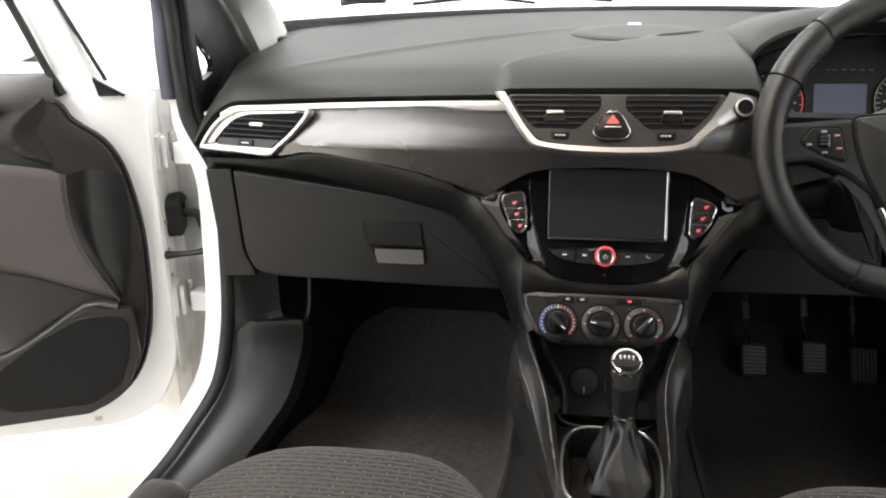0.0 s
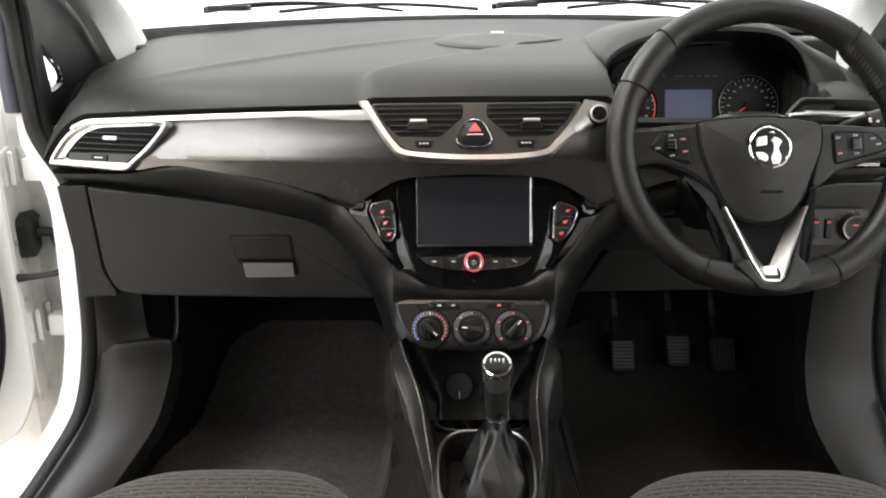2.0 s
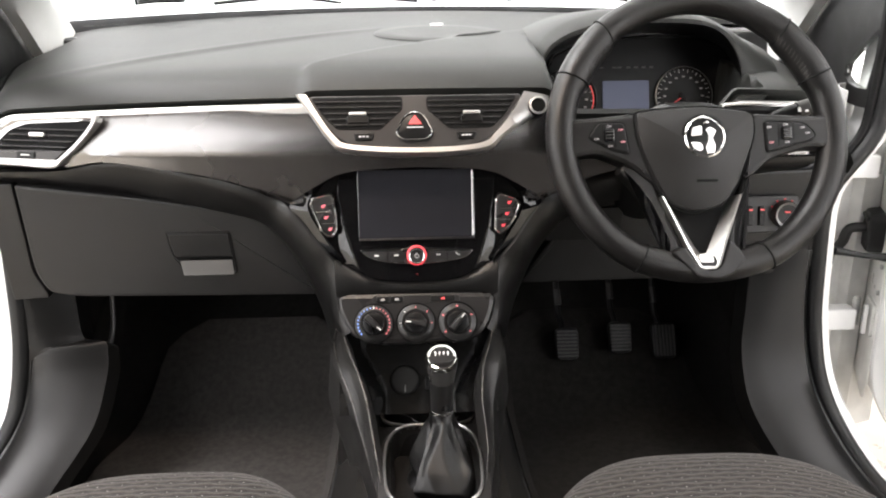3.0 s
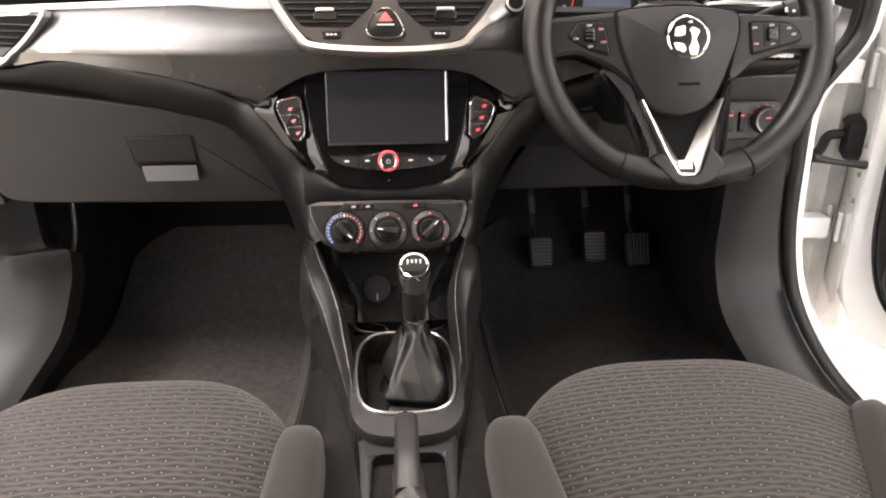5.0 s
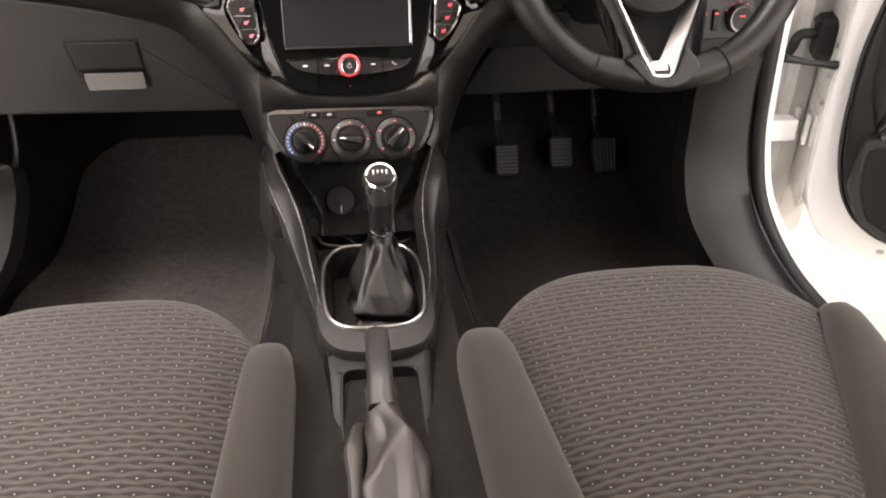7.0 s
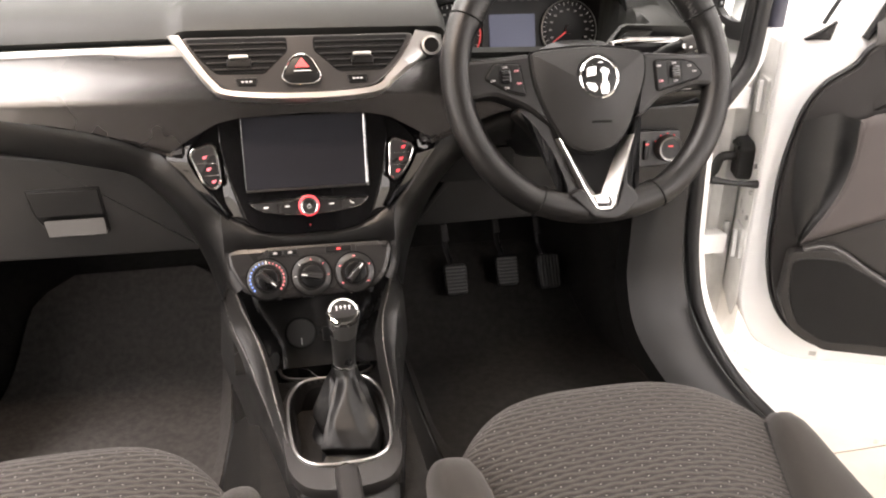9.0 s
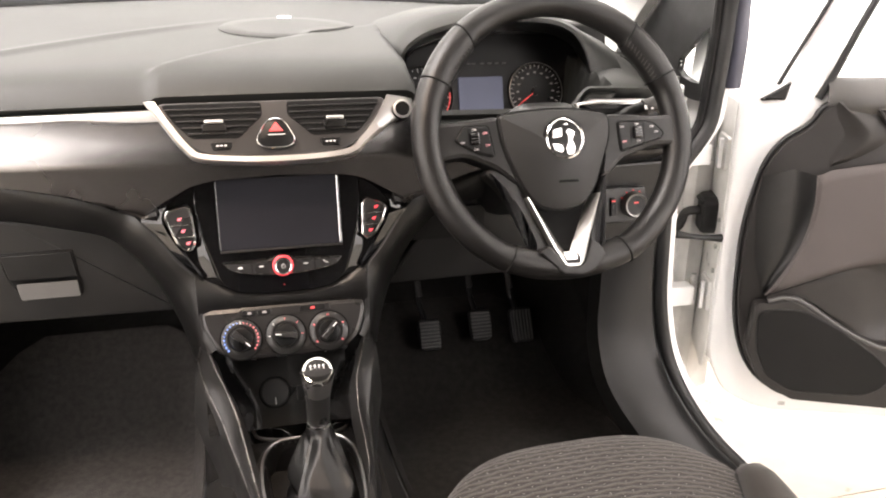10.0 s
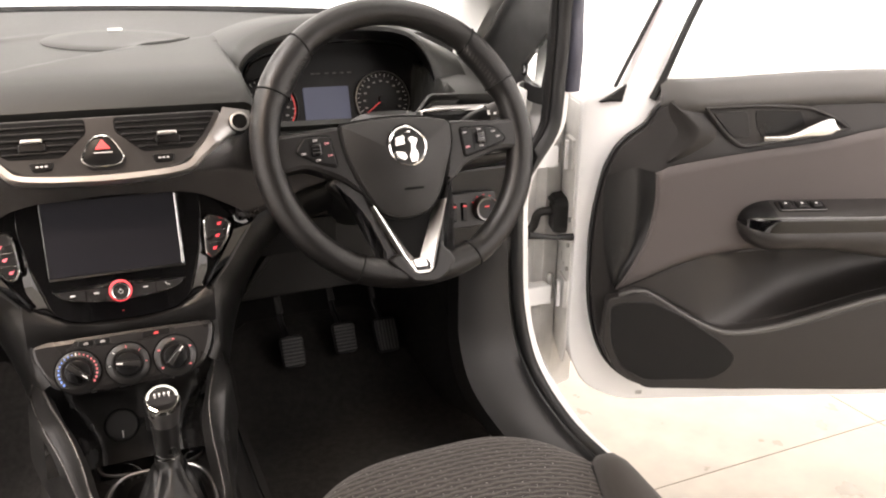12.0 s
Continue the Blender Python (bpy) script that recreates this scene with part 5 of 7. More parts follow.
bm = bmesh.new()
loops = []
for i in range(144):
    a = 2 * math.pi * i / 144
    x, y = rim_point(a)
    d = Vector((x, y)).normalized()
    inside, outside, deep = rim_shape(a)
    loops.append([WM @ Vector((x + d.x * t * math.cos(b), y + d.y * t * math.cos(b), deep * math.sin(b))) for b in np.linspace(0, 2 * math.pi, 18, endpoint=False) for t in ((outside if math.cos(b) > 0 else inside),)])
rows = rings(bm, loops, False, False)
for i in range(18):
    j = (i + 1) % 18
    bm.faces.new((rows[-1][i], rows[-1][j], rows[0][j], rows[0][i]))
part("rim", bm, LEATHER, wheel, "leather-covered rim")
for deg in (25, 49, 131, 155, 243, 297):
    a = radians(deg)
    x, y = rim_point(a)
    d = Vector((x, y)).normalized()
    inside, outside, deep = rim_shape(a)
    tilt = 0.10 if deg in (49, 131) else 0.0
    path = []
    for b in np.linspace(0, 2 * math.pi, 20, endpoint=False):
        t = (outside if math.cos(b) > 0 else inside) + 0.0006
        p = Vector((x + d.x * t * math.cos(b), y + d.y * t * math.cos(b)))
        p += Vector((-d.y, d.x)) * tilt * t * math.cos(b) * (1 if deg < 90 else -1)
        path.append(WM @ Vector((p.x, p.y, (deep + 0.0006) * math.sin(b))))
    part("rim_seam", tube(path, 0.0011, 6, True), BLACK, wheel)
# stitches along the inside of the perforated grips
for a0, a1 in ((26, 48), (132, 154)):
    for k in range(12):
        a = radians(a0 + (a1 - a0) * k / 11)
        x, y = rim_point(a)
        d = Vector((x, y)).normalized()
        inside, outside, deep = rim_shape(a)
        p = WM @ Vector((x - d.x * inside * 0.86, y - d.y * inside * 0.86, deep * 0.53))
        q = WM @ Vector((x - d.x * inside * 0.62 - d.y * 0.003, y - d.y * inside * 0.62 + d.x * 0.003, deep * 0.80))
        part("stitch", tube([p, p.lerp(q, 0.5) + (WM.to_3x3() @ Vector((0, 0, 0.001))), q], 0.0006, 5), STITCH, wheel)
pad = rounded([(-0.0830, 0.0260), (-0.045, 0.0305), (-0.0018, 0.0322), (0.038, 0.0290), (0.0660, 0.0235), (0.0665, -0.006), (0.0510, -0.042), (0.0395, -0.071), (0.0205, -0.0925), (-0.0147, -0.0997), (-0.0459, -0.0870), (-0.0650, -0.0522), (-0.0800, -0.0105)], [0.008, 0.03, 0.03, 0.03, 0.010, 0.02, 0.02, 0.02, 0.02, 0.03, 0.02, 0.02, 0.02], 5)
part("airbag_pad", slab(pad, WM, 0.05, 0.007, 0.021, 0.011), HUB, wheel, "smooth airbag cover")
part("pad_groove", rim(inset(pad, -0.0022), WM, 0.0022, 0.004, 0.010, inward=True), BLACK, wheel)
part("airbag_mark", slab(box2(-0.014, -0.0635, 0.012, -0.0605, 0.001), WM @ pose(0, 0, 0.0315, 2, 0, 0), 0.002, 0.0004), BLACK, wheel)
UPPER = ([(-0.164, 0.020), (-0.1376, 0.0215), (-0.0790, 0.0270), (-0.0700, -0.020), (-0.0560, -0.060), (-0.0620, -0.0640), (-0.0911, -0.0400), (-0.1290, -0.0235), (-0.168, -0.030)],
         [(0.0640, 0.0240), (0.1416, 0.0195), (0.168, 0.022), (0.170, -0.022), (0.1326, -0.0200), (0.0850, -0.0345), (0.0640, -0.0540), (0.0480, -0.0600), (0.0560, -0.020)])
LOWER = ([(-0.0700, -0.045), (-0.0560, -0.060), (-0.0520, -0.0790), (-0.0400, -0.1102), (-0.0240, -0.1450), (-0.0250, -0.165), (-0.060, -0.160), (-0.0470, -0.1420), (-0.0560, -0.1180), (-0.0680, -0.0900), (-0.0860, -0.0630), (-0.1050, -0.0450), (-0.095, -0.035)],
         [(0.0600, -0.040), (0.0480, -0.0600), (0.0440, -0.0790), (0.0340, -0.1050), (0.0240, -0.1380), (0.0240, -0.162), (0.058, -0.160), (0.0410, -0.1400), (0.0440, -0.1180), (0.0510, -0.0920), (0.0620, -0.0600)])
PODS = ([(-0.1400, -0.0030), (-0.1275, 0.0140), (-0.0965, 0.0135), (-0.0905, -0.0245), (-0.1118, -0.0190)], [(0.0800, 0.0120), (0.1192, 0.0112), (0.1320, 0.0080), (0.1440, -0.0050), (0.139, -0.0112), (0.0818, -0.0258)])
ROLLERS = ((-0.1150, -0.0020), (0.1060, -0.0030))
MARKS = (((-0.1310, -0.0060, 0), (-0.1150, 0.0095, 0), (-0.1140, -0.0150, 0), (-0.1010, 0.0050, 1), (-0.0985, -0.0100, 1)), ((0.0850, 0.0050, 0), (0.0870, -0.0140, 1), (0.1060, 0.0080, 0), (0.1070, -0.0140, 0), (0.1270, 0.0040, 0), (0.1330, -0.0030, 0)))
for side_ in (0, 1):
    s = (-1, 1)[side_]
    part("lower_arm", slab(rounded(LOWER[side_], 0.010, 4), WM, 0.024, 0.006, 0.0085), SPOKE, wheel, "dark lower arm of the wheel")
    part("spoke", slab(rounded(UPPER[side_], 0.010, 4), WM, 0.026, 0.006, 0.0130), SPOKE, wheel)
    pod = part("button_pod", slab(rounded(PODS[side_], 0.004, 4), WM, 0.01, 0.0015, 0.0152), SMOOTH, wheel, "steering wheel button cluster")
    part("pod_edge", rim(rounded(PODS[side_], 0.004, 4), WM, 0.0016, 0.0010, 0.0138, inward=False), BLACK, pod)
    rx, ry = ROLLERS[side_]
    part("roller", slab(box2(rx - 0.0065, ry - 0.0080, rx + 0.0065, ry + 0.0080, 0.003), WM, 0.008, 0.0025, 0.0195), PIANO, pod)
    for k in (-0.004, 0.0, 0.004):
        part("roller_rib", slab(box2(rx - 0.0050, ry + k - 0.0007, rx + 0.0050, ry + k + 0.0007, 0.0003), WM, 0.001, 0.0003, 0.0202), KNOB, pod)
    for x in ((-0.1225, -0.1075), (0.0965, 0.1155))[side_]:
        part("button_gap", slab(box2(x - 0.0004, -0.0185 if s > 0 else -0.0170, x + 0.0004, 0.0105, 0.0002), WM, 0.001, 0.0002, 0.0156), BLACK, pod)
    for x, y, red in MARKS[side_]:
        mat = PRINT_RED if red else PRINT
        part("button_mark", rim(oval(x - 0.0012, y, 0.0016, 0.0016, 10), WM, 0.0006, 0.0004, 0.0154), mat, pod)
        part("button_mark", slab(box2(x + 0.0006, y - 0.0008, x + 0.0030, y + 0.0012, 0.0004), WM, 0.001, 0.0003, 0.0158), mat, pod)
# chrome V with sloping inner walls
V = [Vector(p) for p in ((-0.0548, -0.0785), (-0.0400, -0.1102), (-0.0245, -0.1445), (-0.0122, -0.1660), (-0.0060, -0.1690), (0.0080, -0.1693), (0.0145, -0.1640), (0.0260, -0.1310), (0.0400, -0.0930), (0.0458, -0.0780))]
rows = []
for i, p in enumerate(V):
    f = min(i, len(V) - 1 - i) / 4.0
    d = Vector((1, -0.0)) if i < 4 else (Vector((-1, 0)) if i > 5 else Vector((0, 1)))
    d = (d + Vector((0, 0.55 * min(1.0, f)))).normalized()
    w = 0.0026 + 0.0012 * min(1.0, f)
    deep = 0.006 + 0.010 * min(1.0, f) 
    rows.append([WM @ Vector((p.x, p.y, 0.004)), WM @ Vector((p.x, p.y, 0.0175)), WM @ Vector((p.x + 0.25 * w * d.x, p.y + 0.25 * w * d.y, 0.0190)), WM @ Vector((p.x + w * d.x, p.y + w * d.y, 0.0185)), WM @ Vector((p.x + (w + 0.3 * deep) * d.x, p.y + (w + 0.3 * deep) * d.y, 0.0136)), WM @ Vector((p.x + (w + deep) * d.x, p.y + (w + deep) * d.y, 0.0020))])
part("v_spoke", sheet(rows), V_METAL, wheel, "satin chrome V-shaped spoke", sharp=28)
part("v_foot", slab(rounded([(-0.0128, -0.1500), (0.0052, -0.1482), (0.0088, -0.1672), (-0.0080, -0.1672)], 0.002, 3), WM, 0.012, 0.0015, 0.0168), V_METAL, wheel, "bright plate at the foot of the V")
part("v_recess", slab([Vector(p) for p in ((-0.056, -0.075), (0.047, -0.075), (0.012, -0.166), (-0.010, -0.166))], WM, 0.01, 0.001, 0.0015), BLACK, wheel)
base_ = rounded([(-0.0460, -0.1470), (-0.0300, -0.1400), (-0.0240, -0.1460), (-0.0122, -0.1665), (0.0010, -0.1700), (0.0140, -0.1650), (0.0265, -0.1330), (0.0390, -0.1440), (0.0470, -0.1570), (0.0300, -0.1755), (0.0126, -0.1820), (-0.0147, -0.1790), (-0.0300, -0.1640)], 0.006, 3)
part("foot_plate", slab(base_, WM, 0.012, 0.003, 0.0192), SPOKE, wheel, "smooth plate round the foot of the V")
BM_ = WM @ Matrix.Translation((-0.0020, -0.0088, 0.0300))
badge = part("badge", lathe([(0.0285, -0.009), (0.0285, 0.0), (0.023, 0.0012), (0.0001, 0.0016)], BM_, 40), SMOOTH, wheel, "round chrome badge")
part("ring", lathe([(0.0256, -0.004), (0.0256, 0.002), (0.0240, 0.0034), (0.0224, 0.0012)], BM_, 40), CHROME, badge)
for pts in ([(0.0010, -0.0215), (0.0100, -0.0200), (0.0120, -0.0110), (0.0085, -0.0020), (0.0135, 0.0070), (0.0090, 0.0110), (0.0030, 0.0115), (-0.0005, 0.0080), (0.0030, 0.0030), (0.0025, -0.0060), (-0.0010, -0.0120)],
            [(-0.0180, 0.0000), (-0.0165, 0.0115), (-0.0040, 0.0135), (-0.0045, 0.0020)],
            [(-0.0190, -0.0060), (-0.0060, -0.0075), (-0.0030, -0.0140), (-0.0070, -0.0185), (-0.0150, -0.0150)],
            [(-0.0040, 0.0165), (0.0060, 0.0160), (0.0030, 0.0195)]):
    part("emblem", slab(rounded(pts, 0.002, 3), BM_, 0.002, 0.0008, 0.0032), CHROME_SATIN, badge, "plain raised emblem shape")

# column shroud and stalks
column = empty("steering_column", (0.352, 1.35, 0.85), "dark plastic steering column shroud with stalks", "steering column")
loops = []
for d, w, h, o in ((0.02, 0.045, 0.040, 0), (0.035, 0.060, 0.055, -0.004), (0.10, 0.068, 0.062, -0.012), (0.20, 0.072, 0.068, -0.022), (0.30, 0.075, 0.07, -0.03)):
    loops.append([WM @ Vector((w * math.copysign(abs(math.cos(a)) ** 0.6, math.cos(a)), o + h * math.copysign(abs(math.sin(a)) ** 0.6, math.sin(a)), -d)) for a in np.linspace(0, 2 * math.pi, 32, endpoint=False)])
bm = bmesh.new()
rings(bm, loops)
part("shroud", bm, PLASTIC, column)
for s in (-1, 1):
    path = [WM @ Vector(p) for p in ((s * 0.05, 0.010, -0.065), (s * 0.09, 0.016, -0.065), (s * 0.135, 0.030 + 0.006 * s, -0.060), (s * 0.170, 0.038 + 0.008 * s, -0.055))]
    stalk = part("stalk", tube(catmull(path, 4), [0.006 + 0.0045 * smooth(3, 9, i) for i in range(13)], 10, flat=0.8), SMOOTH, column, "control stalk")
    part("stalk_end", tube([path[-1] + (path[-1] - path[-2]).normalized() * -0.012, path[-1] + (path[-1] - path[-2]).normalized() * 0.012], [0.0115, 0.0105], 12), CONSOLE_GREY, stalk)
    for k in (-0.004, 0.004):
        q = path[-1].lerp(path[-2], 0.25) + Vector((k * 1.2, -0.0108, 0.002))
        part("stalk_mark", slab(box2(-0.002, -0.003, 0.002, 0.003, 0.0005), face(q.x, q.y, q.z, 22), 0.001, 0.0003), WHITE, stalk)
part("ignition_barrel", lathe([(0.017, 0.0), (0.017, 0.02), (0.014, 0.023), (0.0001, 0.022)], face(0.435, 1.285, 0.845, 10, 15), 24), SMOOTH, column)

# ---- centre console ----
console = empty("centre_console", (0.02, 0.95, 0.36), "dark plastic centre console between the front seats", "console")


def console_at(y):
    ys = [0.30, 0.55, 0.72, 0.86, 0.94, 1.00, 1.08, 1.15, 1.22, 1.30]
    cx = [0.006, 0.006, 0.008, 0.009, 0.011, 0.012, 0.012, 0.008, 0.003, 0.0]
    hw = [0.050, 0.050, 0.050, 0.051, 0.056, 0.063, 0.074, 0.086, 0.100, 0.112]
    zt = [0.505, 0.510, 0.520, 0.531, 0.541, 0.546, 0.551, 0.555, 0.557, 0.558]
    return np.interp(y, ys, cx), np.interp(y, ys, hw), np.interp(y, ys, zt)


def hollow(y):
    """Half width and depth of the tray, the gaiter's well and the cup recess along the console."""
    if y < 0.936:
        return 0.040, 0.060 * smooth(0.936, 0.925, y)
    if y < 1.160:
        return 0.052, 0.045 * smooth(0.990, 1.002, y) * (1 - smooth(1.145, 1.158, y))
    return 0.064, 0.045 * smooth(1.174, 1.186, y)


rows = []
for y in sorted(list(np.linspace(0.30, 1.30, 56)) + [0.925, 0.928, 0.931, 0.934, 0.937, 0.99, 0.995, 1.0, 1.146, 1.152, 1.157, 1.175, 1.179, 1.183, 1.187]):
    c, h, z = console_at(y)
    w, d = hollow(y)
    w = min(w, h - 0.010)
    prof = [(-h - 0.026, 0.36), (-h - 0.014, z - 0.07), (-h - 0.004, z - 0.012), (-h + 0.001, z - 0.002), (-h + 0.006, z), (-w - 0.001, z), (-w + 0.001, z - 0.2 * d), (-w + 0.006, z - 0.8 * d), (-w + 0.014, z - d), (0, z - d),
            (w - 0.014, z - d), (w - 0.006, z - 0.8 * d), (w - 0.001, z - 0.2 * d), (w + 0.001, z), (h - 0.006, z), (h - 0.001, z - 0.002), (h + 0.004, z - 0.012), (h + 0.014, z - 0.07), (h + 0.026, 0.36)]
    rows.append([Vector((c + x, y, zz)) for x, zz in prof])
part("body", sheet(rows), PLASTIC, console)
# side wings that climb to the heater panel: a flat strip between two ridges
WING_OUT = [(-0.113, 1.198, 0.694), (-0.1175, 1.205, 0.668), (-0.110, 1.200, 0.631), (-0.0955, 1.175, 0.601), (-0.084, 1.140, 0.578), (-0.0725, 1.098, 0.562), (-0.064, 1.0565, 0.5545), (-0.0535, 1.003, 0.5505), (-0.047, 0.960, 0.5440)]
WING_IN = [(-0.103, 1.196, 0.688), (-0.096, 1.192, 0.660), (-0.0845, 1.182, 0.634), (-0.073, 1.152, 0.607), (-0.0655, 1.112, 0.587), (-0.0580, 1.072, 0.566), (-0.053, 1.040, 0.559), (-0.0470, 1.000, 0.5535), (-0.0440, 0.960, 0.5440)]
for s in (-1, 1):
    def sided(p):
        c = float(np.interp(p.y, (0.72, 0.95, 1.08, 1.20), (0.0085, 0.0115, 0.012, 0.0)))
        return p if s < 0 else Vector((2 * c - p.x - 0.004 * smooth(0.60, 0.66, p.z), p.y, p.z))
    o_, i_ = [sided(p) for p in along(catmull(WING_OUT, 8), 72)], [sided(p) for p in along(catmull(WING_IN, 8), 72)]
    rows = []
    for k, (p, q) in enumerate(zip(o_, i_)):
        f = smooth(0.35, 0.0, k / 72)
        rows.append([p + Vector((s * 0.014, 0.022, -0.09)), p + Vector((s * 0.006, 0.004, -0.020)), p + Vector((s * 0.0015, 0, -0.003)), p, p.lerp(q, 0.12) + Vector((0, 0.0010, -0.0016)), p.lerp(q, 0.5) + Vector((0, 0.0016, -0.0022)), p.lerp(q, 0.86) + Vector((0, 0.0010, -0.0012)), q + Vector((0, -0.001, 0.001)), q + Vector((-s * 0.003, 0.002, -0.003)), q + Vector((-s * 0.010, 0.014 * f, -0.016 - 0.014 * f))])
    wing = part("wing", sheet(rows), PLASTIC_LIGHT, console, "charcoal side wing of the console")
    # pale tubes painted in as the ridges' highlights; none on the right outer ridge
    if s < 0:
        part("wing_glint", tube([p + Vector((0, -0.0002, 0.0001)) for p in o_[:62]], [0.0010 * (1 - 0.9 * smooth(40, 61, k)) for k in range(62)], 6), WING_GLINT, wing, "pale tube drawn as the highlight on the wing's outer edge")
    part("wing_glint", tube([q + Vector((0, -0.0004, 0.0004)) for q in i_[:62]], [(0.0016 if s < 0 else 0.0008) * (1 - 0.9 * smooth(40, 61, k)) for k in range(62)], 8), WING_GLINT, wing)
# concave back panel below the heater, with the power socket
SO = face(0, 1.238, 0.60, 30)
rows = []
for x in np.linspace(-0.112, 0.106, 36):
    row = []
    for v in np.linspace(0, 1, 12):
        y = 0.075 - 0.128 * v
        lim = 0.108 - 0.036 * smooth(0.2, 0.85, v)
        wall = smooth(lim - 0.026, lim + 0.004, abs(x))
        row.append(SO @ Vector((x, y, 0.050 * wall - 0.004 - 0.006 * math.sin(math.pi * v))))
    rows.append(row)
part("back_panel", sheet(rows), SOCKET, console, "concave dark panel below the heater knobs")
ZM = SO @ Matrix.Translation((-0.0217, -0.0055, -0.009))
lid = part("socket_lid", lathe([(0.0200, -0.006), (0.0200, 0.0015), (0.0188, 0.0030), (0.0001, 0.0034)], ZM, 32), KNOB, console, "round power socket lid")
part("lid_groove", lathe([(0.0220, -0.006), (0.0220, 0.0012), (0.0212, 0.0018), (0.0204, 0.0010), (0.0204, -0.006)], ZM, 32), BLACK, lid)
part("lid_mark", slab(box2(-0.0006, -0.0165, 0.0006, -0.007), ZM, 0.001, 0.0002, 0.0042), WHITE, lid)
part("blank_switch", slab(box2(-0.010, -0.010, 0.010, 0.010, 0.003), SO @ Matrix.Translation((0.018, -0.010, -0.004)), 0.01, 0.001), SMOOTH, console)
# shallow cup recess with two curved dividing ribs
cup = part("cup_holder", tube(catmull([(-0.056, 1.205, 0.5575), (-0.050, 1.186, 0.5570), (-0.030, 1.1765, 0.5565), (0.010, 1.1735, 0.5562), (0.050, 1.1755, 0.5565), (0.068, 1.184, 0.5570), (0.075, 1.200, 0.5575)], 6), 0.0026, 8), KNOB, console, "rounded lip of the black cup recess")
for pts in ([(-0.030, 1.207, 0.556), (-0.016, 1.203, 0.553), (-0.004, 1.192, 0.547), (0.002, 1.184, 0.540)], [(0.040, 1.186, 0.545), (0.052, 1.200, 0.553), (0.066, 1.199, 0.555), (0.077, 1.188, 0.554)]):
    path = catmull(pts, 6)
    part("cup_rib", sheet([[p + Vector((0, 0.0012, -0.03)), p + Vector((0, 0.0012, 0)), p + Vector((0, 0, 0.0008)), p + Vector((0, -0.0012, 0)), p + Vector((0, -0.0012, -0.03))] for p in path]), PIANO, cup, "gloss black curved divider")
RM = deck(0.0120, 1.058, 0.5535, 2.5)
ring = rounded([(-0.040, 0.099), (0.040, 0.099), (0.0580, 0.066), (0.0605, 0.020), (0.0560, -0.046), (0.034, -0.070), (-0.034, -0.070), (-0.0560, -0.046), (-0.0605, 0.020), (-0.0575, 0.066)], [0.02, 0.02, 0.02, 0.03, 0.026, 0.03, 0.03, 0.026, 0.03, 0.02], 5)
bez_out = rounded([(-0.050, 0.108), (0.050, 0.108), (0.0680, 0.070), (0.0720, 0.020), (0.0690, -0.066), (0.0520, -0.101), (0.020, -0.1105), (-0.020, -0.1105), (-0.0520, -0.101), (-0.0690, -0.066), (-0.0720, 0.020), (-0.0680, 0.070)], 0.022, 5)
bm = bmesh.new()
outer, hole = along(bez_out + bez_out[:1], 120)[:-1], along(ring + ring[:1], 120)[:-1]
rings(bm, [[RM @ Vector((p.x * k, p.y * k, h)) for p in outer] for k, h in ((1.03, -0.030), (1.0, -0.008), (0.995, 0.000), (0.975, 0.0045))] + [[RM @ Vector((p.x, p.y, h)) for p in hole] for h in (0.0075, -0.004, -0.040)], False, False)
bez = part("gaiter_bezel", bm, CONSOLE_GREY, console, "charcoal bezel round the gear gaiter")
part("ring", rim(ring, RM, 0.0034, 0.0062, 0.0050, inward=False), SILVER, bez, "satin silver gaiter ring")
tray = rounded([(-0.0405, 0.1015), (0.0405, 0.1015), (0.041, -0.30), (-0.041, -0.30)], 0.014)
part("tray_rim", rim(tray, deck(0.0095, 0.835, 0.5285, 5.6), 0.0030, 0.0030, 0.0, inward=False), PLASTIC_LIGHT, console, "raised rim of the handbrake tray")

# ---- gear lever ----
gear = empty("gear_lever", (0.022, 1.07, 0.556), "gear lever with chrome-topped black knob and leather gaiter", "gear lever")
base, head_ = Vector((0.026, 1.120, 0.612)), Vector((0.0262, 1.108, 0.693))
axis = (head_ - base).normalized()
side = Vector((1, 0, 0))
side = (side - axis * side.dot(axis)).normalized()
AX = Matrix((side, axis.cross(side), axis)).transposed().to_4x4()
AX.translation = base
part("knob", lathe([(0.0135, -0.004), (0.0142, 0.004), (0.0150, 0.03), (0.0168, 0.052), (0.0196, 0.070), (0.0200, 0.078), (0.0185, 0.084), (0.0001, 0.086)], AX, 32), KNOB, gear, "black gear knob")
part("knob_sleeve", lathe([(0.0164, 0.046), (0.0171, 0.0515), (0.0186, 0.061), (0.0200, 0.0695), (0.0204, 0.0770), (0.0192, 0.0800)], AX, 36), SLEEVE, gear, "satin grey upper sleeve of the knob")
TOP = AX @ pose(0, -0.0035, 0.0805, 24, 0, 0)
cap = part("knob_cap", lathe([(0.0196, -0.008), (0.0196, 0.0), (0.0180, 0.0036), (0.0150, 0.0040), (0.0148, 0.0028), (0.0001, 0.0030)], TOP, 36), CHROME, gear, "chrome knob ring with shift pattern")
part("pattern_plate", lathe([(0.0146, 0.002), (0.0146, 0.0036), (0.0001, 0.0040)], TOP, 30), SMOOTH, cap)
for x in (-0.0078, -0.0026, 0.0026, 0.0078):
    part("pattern_bar", slab(box2(x - 0.0006, -0.0035, x + 0.0006, 0.0035), TOP, 0.0006, 0.0001, 0.0046), WHITE, cap)
    part("pattern_bar", slab(box2(x - 0.0011, 0.0045, x + 0.0011, 0.0072), TOP, 0.0006, 0.0001, 0.0044), WHITE, cap)
